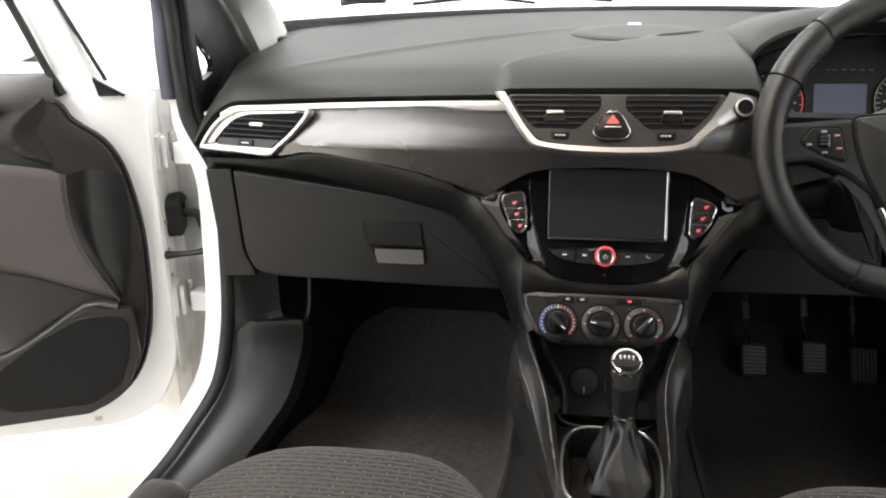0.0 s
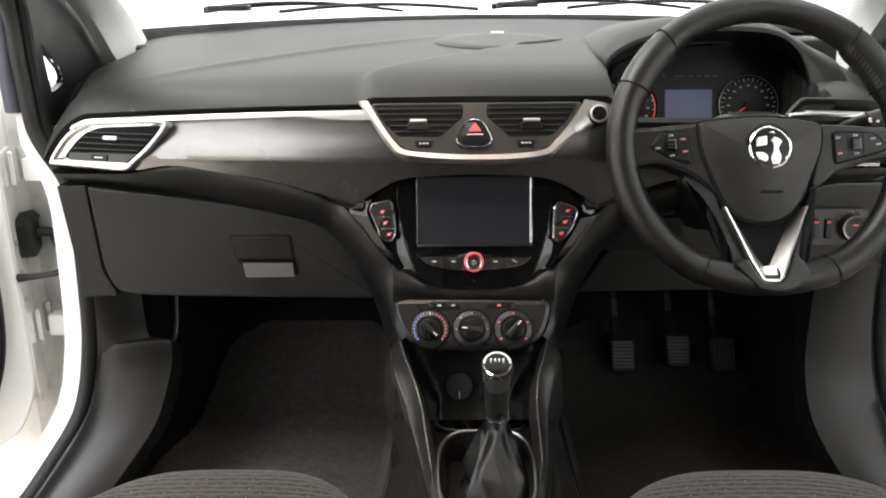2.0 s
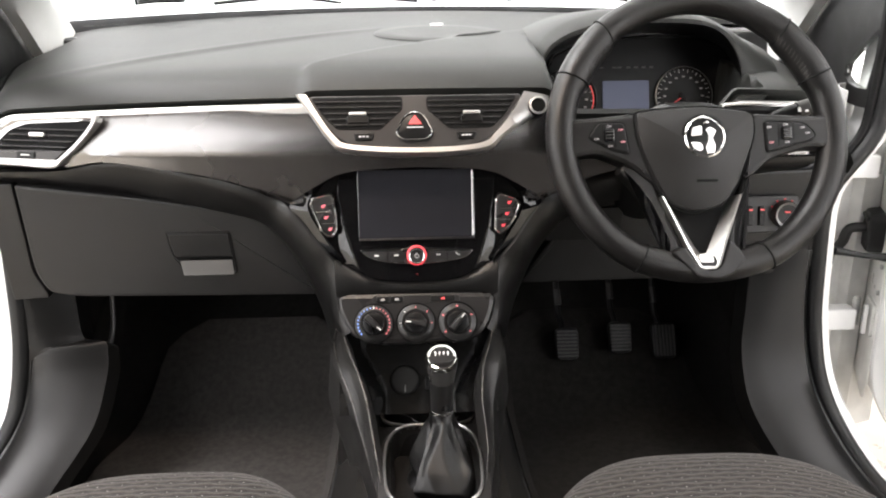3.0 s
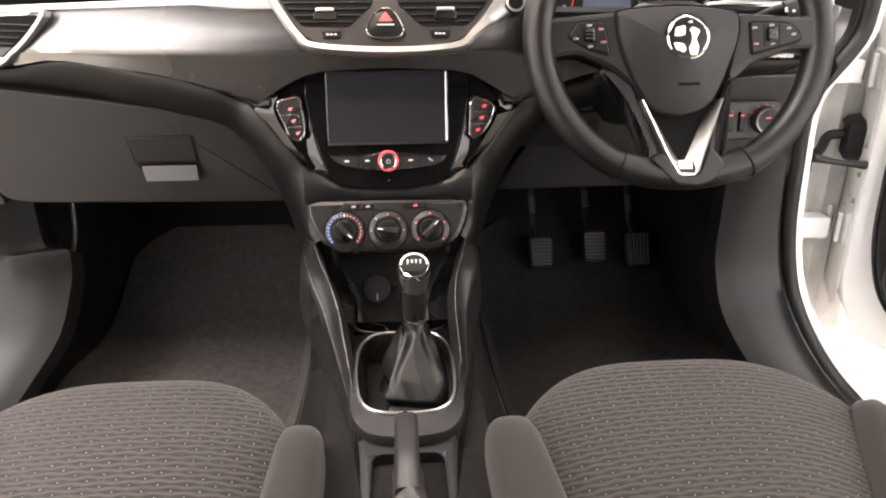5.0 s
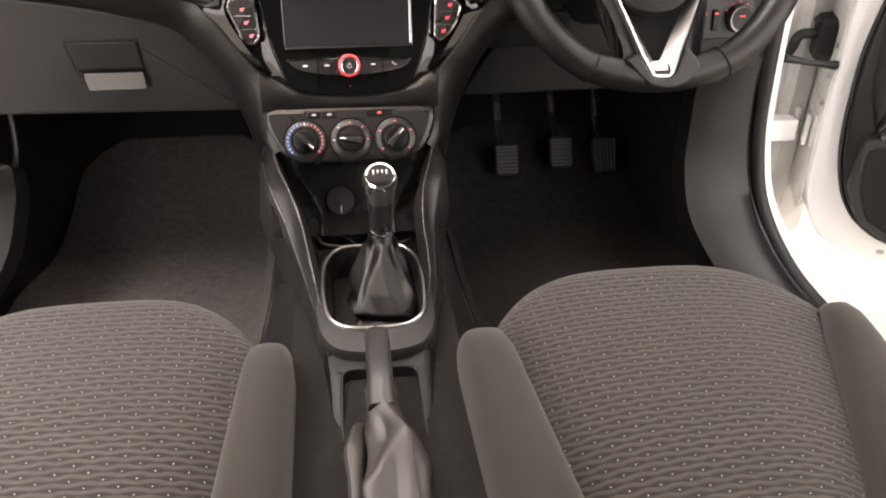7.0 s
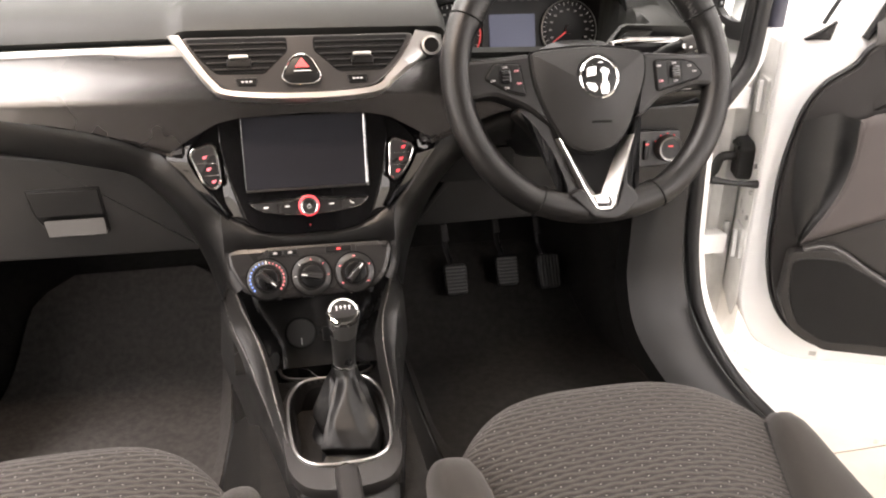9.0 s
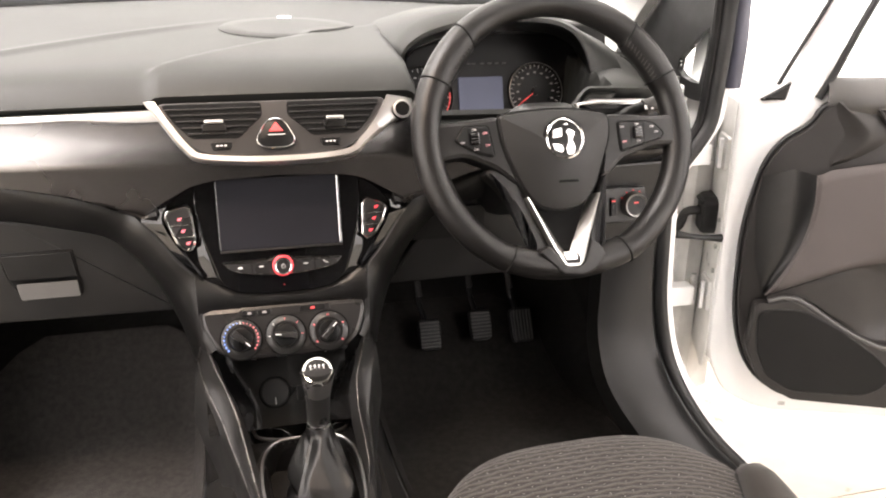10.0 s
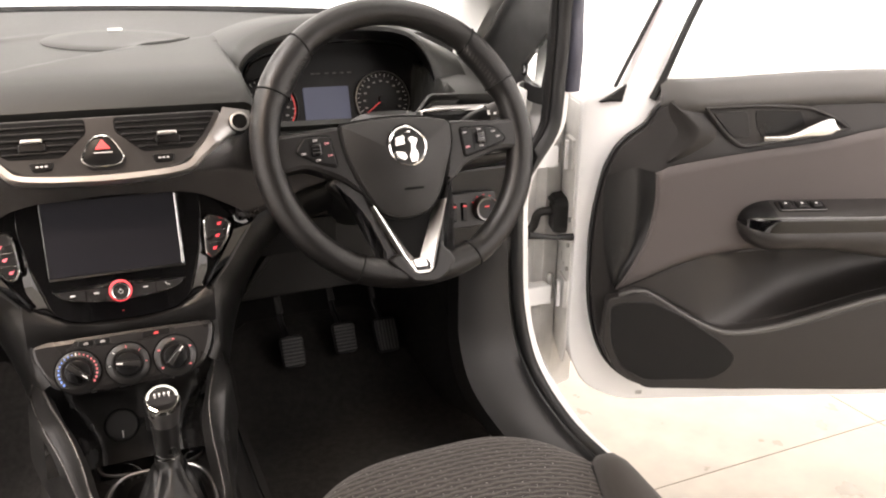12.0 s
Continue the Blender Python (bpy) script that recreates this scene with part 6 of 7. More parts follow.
part("pattern_bar", slab(box2(-0.0084, -0.0005, 0.0084, 0.0005), TOP, 0.0006, 0.0001, 0.0047), WHITE, cap)
part("collar", lathe([(0.0152, -0.006), (0.0155, -0.002), (0.0148, 0.001), (0.013, 0.001)], AX, 28), CHROME, gear)


def crease(a):
    """A soft valley between sharp ridges, once each turn."""
    return 1 - 2 * math.sqrt(math.sin(a / 2) ** 2 + 0.006)


def gear_gaiter():
    """Four sewn leather panels that hang in folds from the knob's collar into the well."""
    low, high = RM @ Vector((0.006, 0.006, 0)), base - axis * 0.004
    loops = []
    for i in range(61):
        f = i / 60
        c = low.lerp(high, smooth(0.05, 0.85, f))
        z = float(np.interp(f, (0, 0.08, 0.16, 0.26, 0.40, 0.60, 0.80, 1.0), (-0.036, -0.028, -0.020, -0.010, 0.006, 0.027, 0.043, high.z - RM.translation.z)))
        wide = float(np.interp(f, (0, 0.08, 0.16, 0.26, 0.40, 0.60, 0.80, 1.0), (0.043, 0.041, 0.034, 0.0440, 0.0385, 0.0265, 0.0190, 0.0152)))
        loose = smooth(0.02, 0.18, f) * (1 - smooth(0.55, 0.98, f))
        row = []
        for j in range(120):
            a = 2 * math.pi * j / 120
            corner = 1.0 / max(abs(math.cos(a)), abs(math.sin(a)))
            square = 1 + (corner - 1) * 0.75 * (1 - smooth(0.55, 0.95, f))
            bend = a + 0.35 * math.sin(3.0 * f)
            w = loose * (0.0075 * crease(2 * bend + 2.0 * f + 1.2) + 0.0040 * crease(3 * bend - 4.0 * f + 0.6) + 0.0012 * crease(5 * a + 9.0 * f))
            w += 0.0022 * smooth(0.05, 0.2, f) * (1 - smooth(0.6, 0.9, f)) * max(0.0, math.cos(4 * (a - math.pi / 4))) ** 12
            r = max(0.0125, wide * square * (1 + 0.16 * math.cos(a) * loose) + w)
            r = min(r, 0.052)
            row.append(Vector((c.x + math.cos(a) * r, c.y + math.sin(a) * r, RM.translation.z + z + 0.6 * w)))
        loops.append(row)
    bm = bmesh.new()
    rings(bm, loops, False, True)
    return bm


part("gaiter", gear_gaiter(), GAITER, gear, "creased black leather gaiter", sharp=80)

# ---- handbrake ----
brake = empty("handbrake", (0.03, 0.75, 0.52), "handbrake lever with grey grip and loose leather gaiter", "handbrake")
path = catmull([(0.0085, 0.957, 0.570), (0.0085, 0.93, 0.5745), (0.0075, 0.88, 0.577), (0.0065, 0.83, 0.572)], 5)
loops = []
for i, p in enumerate(path):
    f = i / (len(path) - 1)
    w, h = 0.0132 * (0.84 if i == 0 else 1), 0.014 * (0.8 if i == 0 else 1)
    loops.append([p + Vector((w * math.copysign(abs(math.cos(a)) ** 0.4, math.cos(a)), 0, h * math.copysign(abs(math.sin(a)) ** 0.55, math.sin(a)))) for a in np.linspace(0, 2 * math.pi, 24, endpoint=False)])
bm = bmesh.new()
rings(bm, loops)
part("grip", bm, CONSOLE_GREY, brake, "smooth charcoal handbrake grip")
part("release_button", lathe([(0.0065, -0.01), (0.0065, 0.006), (0.005, 0.008), (0.0001, 0.0082)], Matrix.Translation((0.0085, 0.960, 0.570)) @ pose(0, 0, 0, -90, 0, 0), 18), BRASS, brake)
for x in (-0.005, 0.005):
    part("button_slot", block(0.0085 + x - 0.0035, 0.950, 0.5830, 0.0085 + x + 0.0035, 0.953, 0.5850, 0.001), SMOOTH, brake)
loops = []
for i in range(41):
    f = i / 40
    y = 0.862 - 0.23 * f
    swell = smooth(0.05, 0.42, f) * (1 - 0.25 * smooth(0.45, 0.7, f))
    w, h = 0.0158 + 0.0075 * swell, 0.0165 + 0.006 * swell
    z = 0.574 - 0.034 * f
    row = []
    for j in range(72):
        a = 2 * math.pi * j / 72
        env = smooth(0.04, 0.3, f)
        fold = env * (0.0062 * crease(3 * a + 8.5 * f + 0.6) + 0.0040 * crease(2 * a - 14 * f + 2.2) + 0.0012 * math.sin(6 * a + 20 * f))
        x = (w + fold) * math.copysign(abs(math.cos(a)) ** 0.95, math.cos(a))
        row.append(Vector((0.0075 + 0.006 * env * math.sin(5.5 * f) + x, y + 0.004 * math.sin(3 * a + 3) * env, z + (h + fold) * math.sin(a))))
    loops.append(row)
bm = bmesh.new()
rings(bm, loops)
part("gaiter", bm, BRAKE_LEATHER, brake, "loose creased leatherette gaiter", sharp=80)
for pts, r in (([(-0.012, 0.835, 0.548), (-0.019, 0.815, 0.556), (-0.022, 0.78, 0.553), (-0.020, 0.74, 0.546), (-0.025, 0.70, 0.540), (-0.022, 0.65, 0.53)], 0.0075),
               ([(0.026, 0.835, 0.545), (0.035, 0.805, 0.551), (0.038, 0.77, 0.546), (0.036, 0.73, 0.540), (0.038, 0.69, 0.535), (0.036, 0.65, 0.53)], 0.0080)):
    path = catmull(pts, 6)
    part("gaiter_fold", tube(path, [r * (0.55 + 0.45 * math.sin(math.pi * min(1.0, 0.12 + i / len(path))) + 0.12 * math.sin(i * 0.8)) for i in range(len(path))], 10, flat=1.5), BRAKE_LEATHER, brake)

# ---- pedals ----
for x, y, z, w, h, name, lab in ((0.2815, 1.552, 0.498, 0.0225, 0.0300, "clutch_pedal", "clutch pedal with ribbed black rubber pad"),
                                 (0.3830, 1.556, 0.506, 0.0225, 0.0300, "brake_pedal", "brake pedal with ribbed black rubber pad"),
                                 (0.4680, 1.558, 0.4955, 0.0240, 0.034, "accelerator_pedal", "tall ribbed accelerator pedal")):
    pd = empty(name, (x, y, z), lab, "pedal", "foot pedals")
    m = face(x, y, z, 28)
    part("pad", slab(rounded([(-w, h), (w, h), (w * 0.92, -h), (-w * 0.92, -h)], 0.012, 5), m, 0.012, 0.005), RUBBER, pd, "ribbed rubber pad")
    if name == "accelerator_pedal":
        for k in range(6):
            part("rib", slab(box2(-0.016 + 0.0065 * k, -h + 0.005, -0.0125 + 0.0065 * k, h - 0.004, 0.001, 2), m, 0.003, 0.0008, 0.0018), PEDAL_RIB, pd)
    else:
        for k in range(8):
            part("rib", slab(box2(-w + 0.003, -h + 0.005 + 0.0066 * k, w - 0.003, -h + 0.0080 + 0.0066 * k, 0.001, 2), m, 0.003, 0.0008, 0.0018), PEDAL_RIB, pd)
    part("arm", tube(catmull([m @ Vector((0, 0, -0.008)), m @ Vector((-0.006, 0.04, -0.02)), m @ Vector((-0.012, 0.09, -0.02)), (x - 0.02, y + 0.12, 0.80)], 5), 0.0055, 8), SMOOTH, pd)
    # paler tube drawn as the short glint high on the pedal arm
    part("sleeve", tube([m @ Vector((-0.010, 0.075, -0.016)), m @ Vector((-0.0118, 0.105, -0.016))], 0.0062, 8), PEDAL_RIB, pd)

# ---- front seats ----
def seat(cx, label, left, right):
    """left, right: half width of the cushion at its front, its taper towards the back, and the outer edge of the bolster."""
    ob = empty("front_seat", (cx, 0.6, 0.36), label, "car seat", "front seats")

    def half(u, y):
        h, taper, _ = left if u < 0 else right
        return h - taper * max(0.0, 0.97 - y)

    def front(u):
        return 1.085 - 0.080 * abs(u) ** 3.6

    def top(u, y):
        return 0.578 - 0.10 * max(0, 1.03 - y) ** 1.5 - 0.020 * abs(u) ** 3 - 0.9 * max(0, 0.45 - y) ** 2

    bm = bmesh.new()
    uvl = bm.loops.layers.uv.new("UVMap")
    nu, path_n = 36, 0
    rows, uv = [], {}
    for i in range(nu + 1):
        u = -1 + 2 * i / nu
        yf, col, run, last = front(u), [], 0.0, None
        ys = list(np.linspace(0.40, yf - 0.055, 26))
        pts = [Vector((cx + u * half(u, y), y, top(u, y))) for y in ys]
        zf = top(u, yf - 0.055)
        for k in range(1, 9):
            a = radians(90 * k / 8)
            pts.append(Vector((cx + u * half(u, 1) * (1 - 0.01 * k / 8), yf - 0.055 + 0.055 * math.sin(a), zf - 0.055 * (1 - math.cos(a)))))
        for k in range(1, 5):
            pts.append(Vector((cx + u * half(u, 1) * 0.99, yf - 0.006 * k, zf - 0.055 - 0.026 * k)))
        for p in pts:
            run += (p - last).length if last is not None else 0
            last = p
            v = bm.verts.new(p)
            uv[v] = (p.x - cx, run - 0.7)
            col.append(v)
        rows.append(col)
    for a, b in zip(rows, rows[1:]):
        for j in range(len(a) - 1):
            f = bm.faces.new((a[j], b[j], b[j + 1], a[j + 1]))
            for lp in f.loops:
                lp[uvl].uv = uv[lp.vert]
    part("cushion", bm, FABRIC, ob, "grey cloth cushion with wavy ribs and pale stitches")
    for s in (-1, 1):
        loops = []
        for i in range(25):
            f = i / 24
            y = 0.40 + 0.588 * f
            k = max(0.04, (1 - max(0, (f - 0.86) / 0.14) ** 2)) ** 0.5
            edge, rim_x = half(s, y) - 0.006, (left if s < 0 else right)[2]
            c = Vector((cx + s * (edge + rim_x) / 2, y, 0.53 - 0.05 * max(0, 0.9 - y)))
            w, h = (rim_x - edge) / 2 * (0.55 + 0.45 * k), 0.062 * k
            loops.append([c + Vector((w * math.copysign(abs(math.cos(a)) ** 0.75, math.cos(a)), 0, (h + 0.006 * s * 0) * math.copysign(abs(math.sin(a)) ** 0.7, math.sin(a)) - (1 - k) * 0.03)) for a in np.linspace(0, 2 * math.pi, 24, endpoint=False)])
        bm = bmesh.new()
        rings(bm, loops)
        part("side_bolster", bm, BOLSTER, ob, "plain grey-brown cloth bolster")
        seam = [Vector((cx + s * (half(s, y) - 0.0035), y, top(1.0, y) + 0.0015)) for y in np.linspace(0.42, 0.955, 20)]
        part("seam", tube(seam, 0.0022, 6), RUBBER, ob)
    part("base", block(cx - 0.235, 0.42, 0.36, cx + 0.235, 1.02, 0.49, 0.02), PLASTIC, ob, "black plastic seat base")
    rows = []
    for i in range(14):
        f = i / 13
        w = 0.235 - 0.05 * smooth(0.6, 1.0, f)
        y, z = 0.44 - 0.36 * f, 0.50 + 0.62 * f
        rows.append([Vector((cx + w * math.copysign(abs(math.cos(a)) ** 0.6, math.cos(a)), y - 0.05 + 0.05 * math.sin(a) - 0.03 * abs(math.cos(a)) * 0, z)) for a in np.linspace(0, 2 * math.pi, 24, endpoint=False)])
    bm = bmesh.new()
    rings(bm, rows)
    part("backrest", bm, BOLSTER, ob)


seat(0.348, "grey ribbed cloth driver's seat", (0.200, 0.10, 0.252), (0.192, 0.36, 0.215))
seat(-0.300, "grey ribbed cloth passenger's seat", (0.199, 0.10, 0.250), (0.174, 0.09, 0.219))

# ---- front doors, both swung open ----
def door(s, number):
    hx = 0.75 if s > 0 else 0.716
    ca, sa = math.cos(radians(20)), math.sin(radians(20))
    rise = 0.0 if s > 0 else 0.026
    M = Matrix(((s * ca, 0, -s * sa, s * hx), (-sa, 0, -ca, 1.40), (0, 1, 0, rise), (0, 0, 0, 1)))
    lab = "white front door standing wide open, with dark grey trim"
    d = empty("front_door", (s * (hx + 0.4), 1.2, 0.40), lab, "car door", "front doors")
    shell = rounded([(0.012, 0.965), (0.012, 0.50), (0.050, 0.425), (0.12, 0.395), (1.06, 0.385), (1.10, 0.5), (1.10, 1.03), (0.55, 1.02), (0.16, 1.004), (0.06, 0.985)], [0.01, 0.05, 0.03, 0.03, 0.03, 0.05, 0.02, 0.1, 0.02, 0.01], 5)
    E = M @ Matrix(((0, 0, -1, 0.012), (0, 1, 0, 0), (1, 0, 0, 0), (0, 0, 0, 1)))
    part("end_face", slab(rounded([(-0.128, 0.50), (0.020, 0.46), (0.038, 0.50), (0.038, 0.955), (-0.128, 0.955)], 0.01, 3), E, 0.003, 0.001, 0.0015), INNER_PAINT, d, "thinly painted end face of the door")
    part("end_rib", slab(rounded([(-0.090, 0.50), (-0.075, 0.50), (-0.060, 0.93), (-0.085, 0.93)], 0.006, 3), E, 0.006, 0.003, 0.005), INNER_PAINT, d)
    trim = rounded([(0.056, 0.855), (0.038, 0.755), (0.043, 0.595), (0.075, 0.495), (0.145, 0.440), (0.318, 0.430), (0.63, 0.418), (1.02, 0.42), (1.04, 0.6), (1.03, 0.990), (0.509, 0.975), (0.348, 0.969), (0.152, 0.962), (0.132, 0.950), (0.122, 0.926), (0.078, 0.897)], [0.02, 0.05, 0.06, 0.05, 0.04, 0.1, 0.1, 0.03, 0.1, 0.02, 0.1, 0.1, 0.01, 0.01, 0.03, 0.03], 5)
    low_edge = catmull([(0.083, 0.639), (0.119, 0.652), (0.177, 0.677), (0.236, 0.698), (0.320, 0.711), (0.420, 0.712), (0.60, 0.706), (1.02, 0.700)], 6)
    lip_edge = catmull([(0.086, 0.636), (0.122, 0.645), (0.156, 0.630), (0.196, 0.603), (0.253, 0.571), (0.300, 0.558), (0.380, 0.568), (0.471, 0.594), (0.570, 0.623), (0.80, 0.67), (1.02, 0.694)], 6)
    up, down = along(low_edge, 36), along(lip_edge, 36)
    hole = [up[i].lerp(down[i], 0.06) for i in range(7, 34, 2)] + [up[i].lerp(down[i], 0.95) for i in range(33, 6, -2)]
    part("shell", pierced(shell, hole, M, 0.19, 0.008, 0.052), PAINT, d, "white painted door shell")
    bm = pierced(trim, hole, M, 0.026, 0.006, 0.080)
    bmesh.ops.delete(bm, geom=[f for f in bm.faces if len(f.verts) > 30], context="FACES_ONLY")
    card = part("door_card", bm, DOOR_DARK, d, "dark grey moulded door card")
    part("card_seal", rim(trim, M, 0.006, 0.006, 0.066, inward=False), RUBBER, d)
    rows = []
    for x in np.linspace(0.138, 1.03, 30):
        zt = 0.9975 + 0.016 * smooth(0.14, 0.5, x) + 0.012 * smooth(0.5, 1.0, x)
        k = 0.55 + 0.45 * smooth(0.138, 0.175, x)
        rows.append([M @ Vector((x, zt + dz, 0.052 + k * n)) for dz, n in ((-0.010, -0.006), (0.000, -0.002), (0.001, 0.005), (-0.004, 0.014), (-0.014, 0.025), (-0.026, 0.0335), (-0.036, 0.0365), (-0.044, 0.035), (-0.052, 0.029), (-0.06, 0.020))])
    # the roll takes the paler colour, the light on its top painted in
    part("belt_roll", sheet(rows), DOOR_LIT, card, "rolled upper edge of the door card")
    # padded insert with a rolled front edge and a dark hollow ahead of it
    top_edge = along(catmull([(0.135, 0.847), (0.165, 0.860), (0.309, 0.884), (0.424, 0.900), (0.518, 0.921), (0.75, 0.945), (1.02, 0.955)], 6), 40)
    bottom = along(low_edge, 40)
    front = along(catmull([(0.135, 0.847), (0.1375, 0.796), (0.1300, 0.740), (0.111, 0.691), (0.083, 0.639)], 6), 24)
    rows = []
    for i in range(41):
        u = (i / 40) ** 1.6
        k = u * 40
        a, b = top_edge[int(k)].lerp(top_edge[min(40, int(k) + 1)], k % 1), bottom[int(k)].lerp(bottom[min(40, int(k) + 1)], k % 1)
        row = []
        for j in range(25):
            v = j / 24
            p = a.lerp(b, v) + (front[j] - top_edge[0].lerp(bottom[0], v)) * (1 - u) ** 3
            n = 0.0955 - 0.006 * (1 - smooth(0, 0.010, u)) - 0.005 * (1 - smooth(0, 0.03, v)) - 0.007 * smooth(0.93, 1.0, v)
            row.append(M @ Vector((p.x, p.y, n)))
        rows.append(row)
    part("insert", sheet(rows), DOOR_CLOTH, card, "taupe padded vinyl insert")
    part("insert_seam", tube([M @ Vector((p.x + 0.001, p.y, 0.0905)) for p in front], 0.0016, 6), DOOR_CLOTH, card)
    rear = along(catmull([(0.100, 0.856), (0.104, 0.800), (0.106, 0.745), (0.098, 0.690), (0.082, 0.638)], 6), 24)
    left = along(catmull([(0.052, 0.842), (0.052, 0.790), (0.056, 0.735), (0.063, 0.690), (0.080, 0.636)], 6), 24)
    rows = [[M @ Vector((*q, 0.0900)), M @ Vector((*p.lerp(q, 0.9), 0.0880)), M @ Vector((*p.lerp(q, 0.55), 0.0830)), M @ Vector((*p.lerp(q, 0.1), 0.0815)), M @ Vector((*p, 0.0820)), M @ Vector((*o.lerp(p, 0.4), 0.0840)), M @ Vector((*o, 0.0815))] for o, p, q in zip(left, rear, front)]
    part("insert_return", sheet(rows), PLASTIC, card, "dark hollow ahead of the insert")
    ridge = along(catmull([(0.152, 0.966), (0.182, 0.940), (0.203, 0.914), (0.185, 0.888), (0.155, 0.862)], 5), 14)
    rows = []
    for i, p in enumerate(ridge):
        h = math.sin(math.pi * i / 14) ** 0.7
        rows.append([M @ Vector((p.x - 0.034 * h, p.y, 0.0808)), M @ Vector((p.x - 0.014 * h, p.y, 0.0808 + 0.0025 * h)), M @ Vector((p.x - 0.003, p.y, 0.0808 + 0.0070 * h)), M @ Vector((p.x + 0.004, p.y, 0.0808 + 0.0066 * h)), M @ Vector((p.x + 0.035 * h, p.y, 0.0806))])
    part("corner_fold", sheet(rows), DOOR_DARK, card)
    # pocket, its rolled lip and the panel below
    up, down = along(low_edge, 36), along(lip_edge, 36)
    rows = []
    for i in range(37):
        p, q, deep = up[i], down[i], smooth(0.16, 0.40, i / 36) * (1 - smooth(0.93, 1.0, i / 36))
        row = [M @ Vector((*p, 0.0900)), M @ Vector((*p.lerp(q, 0.02), 0.0890 - 0.012 * deep))]
        for f, g in ((0.06, 0.72), (0.15, 0.94), (0.4, 1.0), (0.6, 1.0), (0.78, 0.92), (0.90, 0.70), (0.96, 0.40)):
            row.append(M @ Vector((*p.lerp(q, f), 0.0900 - 0.075 * g * deep)))
        w = 0.002 + 0.002 * deep
        for dz, n in ((0.4, 0.0890 - 0.008 * deep), (-0.2, 0.0945), (-1.4, 0.1000), (-2.8, 0.1038), (-3.6, 0.1040)):
            row.append(M @ Vector((q.x, q.y + dz * w, n)))
        rows.append(row)
    part("pocket", sheet(rows), DOOR_DARK, card, "deep dark door pocket with rolled lip")
    # pale tube laid along the lip in place of its highlight
    part("lip_highlight", tube([M @ Vector((p.x, p.y - 0.004, 0.1005)) for p in along(lip_edge, 40)], [0.0035 + 0.0030 * smooth(4, 14, k) for k in range(41)], 10), DOOR_LIT, card, "pale tube along the pocket lip, drawn as its highlight")
    rim_low = [(p.x, p.y - 0.0065) for p in along(lip_edge, 24)]
    low = rounded([(0.066, 0.627)] + rim_low + [(1.02, 0.43), (0.318, 0.440), (0.15, 0.448), (0.088, 0.487), (0.062, 0.545)], 0.008, 3)
    part("lower_panel", slab(low, M, 0.02, 0.003, 0.103), DOOR_DARK, card)
    spk = rounded([(0.072, 0.612), (0.098, 0.619), (0.146, 0.618), (0.209, 0.586), (0.278, 0.539), (0.310, 0.508), (0.298, 0.480), (0.267, 0.464), (0.145, 0.466), (0.100, 0.494), (0.078, 0.545)], 0.014, 4)
    grille = part("speaker_grille", slab(spk, M, 0.006, 0.0015, 0.1045), GRILLE, card, "dark speaker grille")
    part("grille_edge", rim(spk, M, 0.0014, 0.0012, 0.1032, inward=False), PLASTIC_LIGHT, grille)
    # inner handle
    cup = rounded([(0.205, 0.957), (0.300, 0.962), (0.385, 0.958), (0.430, 0.942), (0.465, 0.920), (0.413, 0.905), (0.340, 0.895), (0.278, 0.886), (0.244, 0.910)], [0.008, 0.05, 0.02, 0.03, 0.006, 0.02, 0.05, 0.012, 0.03], 4)
    frame_ = part("handle_surround", slab(cup, M, 0.006, 0.002, 0.0830), DOOR_DARK, card, "recessed door pull surround")
    part("rim", rim(cup, M, 0.006, 0.008, 0.0815), DOOR_DARK, frame_)
    part("recess", slab(rounded([(0.295, 0.950), (0.372, 0.950), (0.385, 0.925), (0.352, 0.912), (0.312, 0.904), (0.300, 0.925)], 0.006, 3), M, 0.002, 0.0005, 0.0842), SMOOTH, frame_)
    part("tweeter", slab(rounded([(0.222, 0.947), (0.282, 0.950), (0.292, 0.905), (0.262, 0.905)], 0.008, 3), M, 0.004, 0.0012, 0.0855), PLASTIC, frame_)
    lever = catmull([(0.310, 0.905, 0.094), (0.345, 0.908, 0.103), (0.385, 0.920, 0.106), (0.418, 0.925, 0.101), (0.440, 0.919, 0.092)], 5)
    loops = []
    for i, p in enumerate(lever):
        f = i / (len(lever) - 1)
        h = 0.0042 + 0.0095 * smooth(0.25, 0.7, f) * (1 - 1.25 * smooth(0.78, 1.0, f))
        loops.append([M @ Vector((p.x, p.y + h * math.sin(a), p.z + 0.004 * math.cos(a))) for a in np.linspace(0, 2 * math.pi, 14, endpoint=False)])
    bm = bmesh.new()
    rings(bm, loops)
    part("handle", bm, HANDLE, card, "satin silver door release handle")
    # armrest with gloss front and switches
    def arm_rows(profile, x0, x1, n=30):
        rows = []
        for i in range(n):
            x = x0 + (x1 - x0) * (i / (n - 1)) ** 1.8
            k = max(0.0, 1 - max(0.0, (0.345 - x) / 0.0625) ** 2.4) ** 0.5
            rows.append([M @ Vector((x, 0.766 + k * (z - 0.020 * smooth(0.42, 0.58, x) * smooth(0.752, 0.72, z) - 0.766), 0.090 + k * (q - 0.090))) for q, z in profile])
        return rows
    arm = part("armrest", sheet(arm_rows([(0.1445, 0.7555), (0.1475, 0.7500), (0.1462, 0.738), (0.140, 0.727), (0.126, 0.719), (0.108, 0.715), (0.090, 0.714)], 0.2830, 1.02)), DOOR_DARK, d, "padded dark grey armrest")
    part("gloss_front", sheet(arm_rows([(0.1440, 0.7840), (0.1475, 0.7825), (0.1492, 0.7800), (0.1495, 0.777), (0.1475, 0.766), (0.1445, 0.7545)], 0.2828, 1.02)), PIANO, arm, "gloss black strip along the armrest")
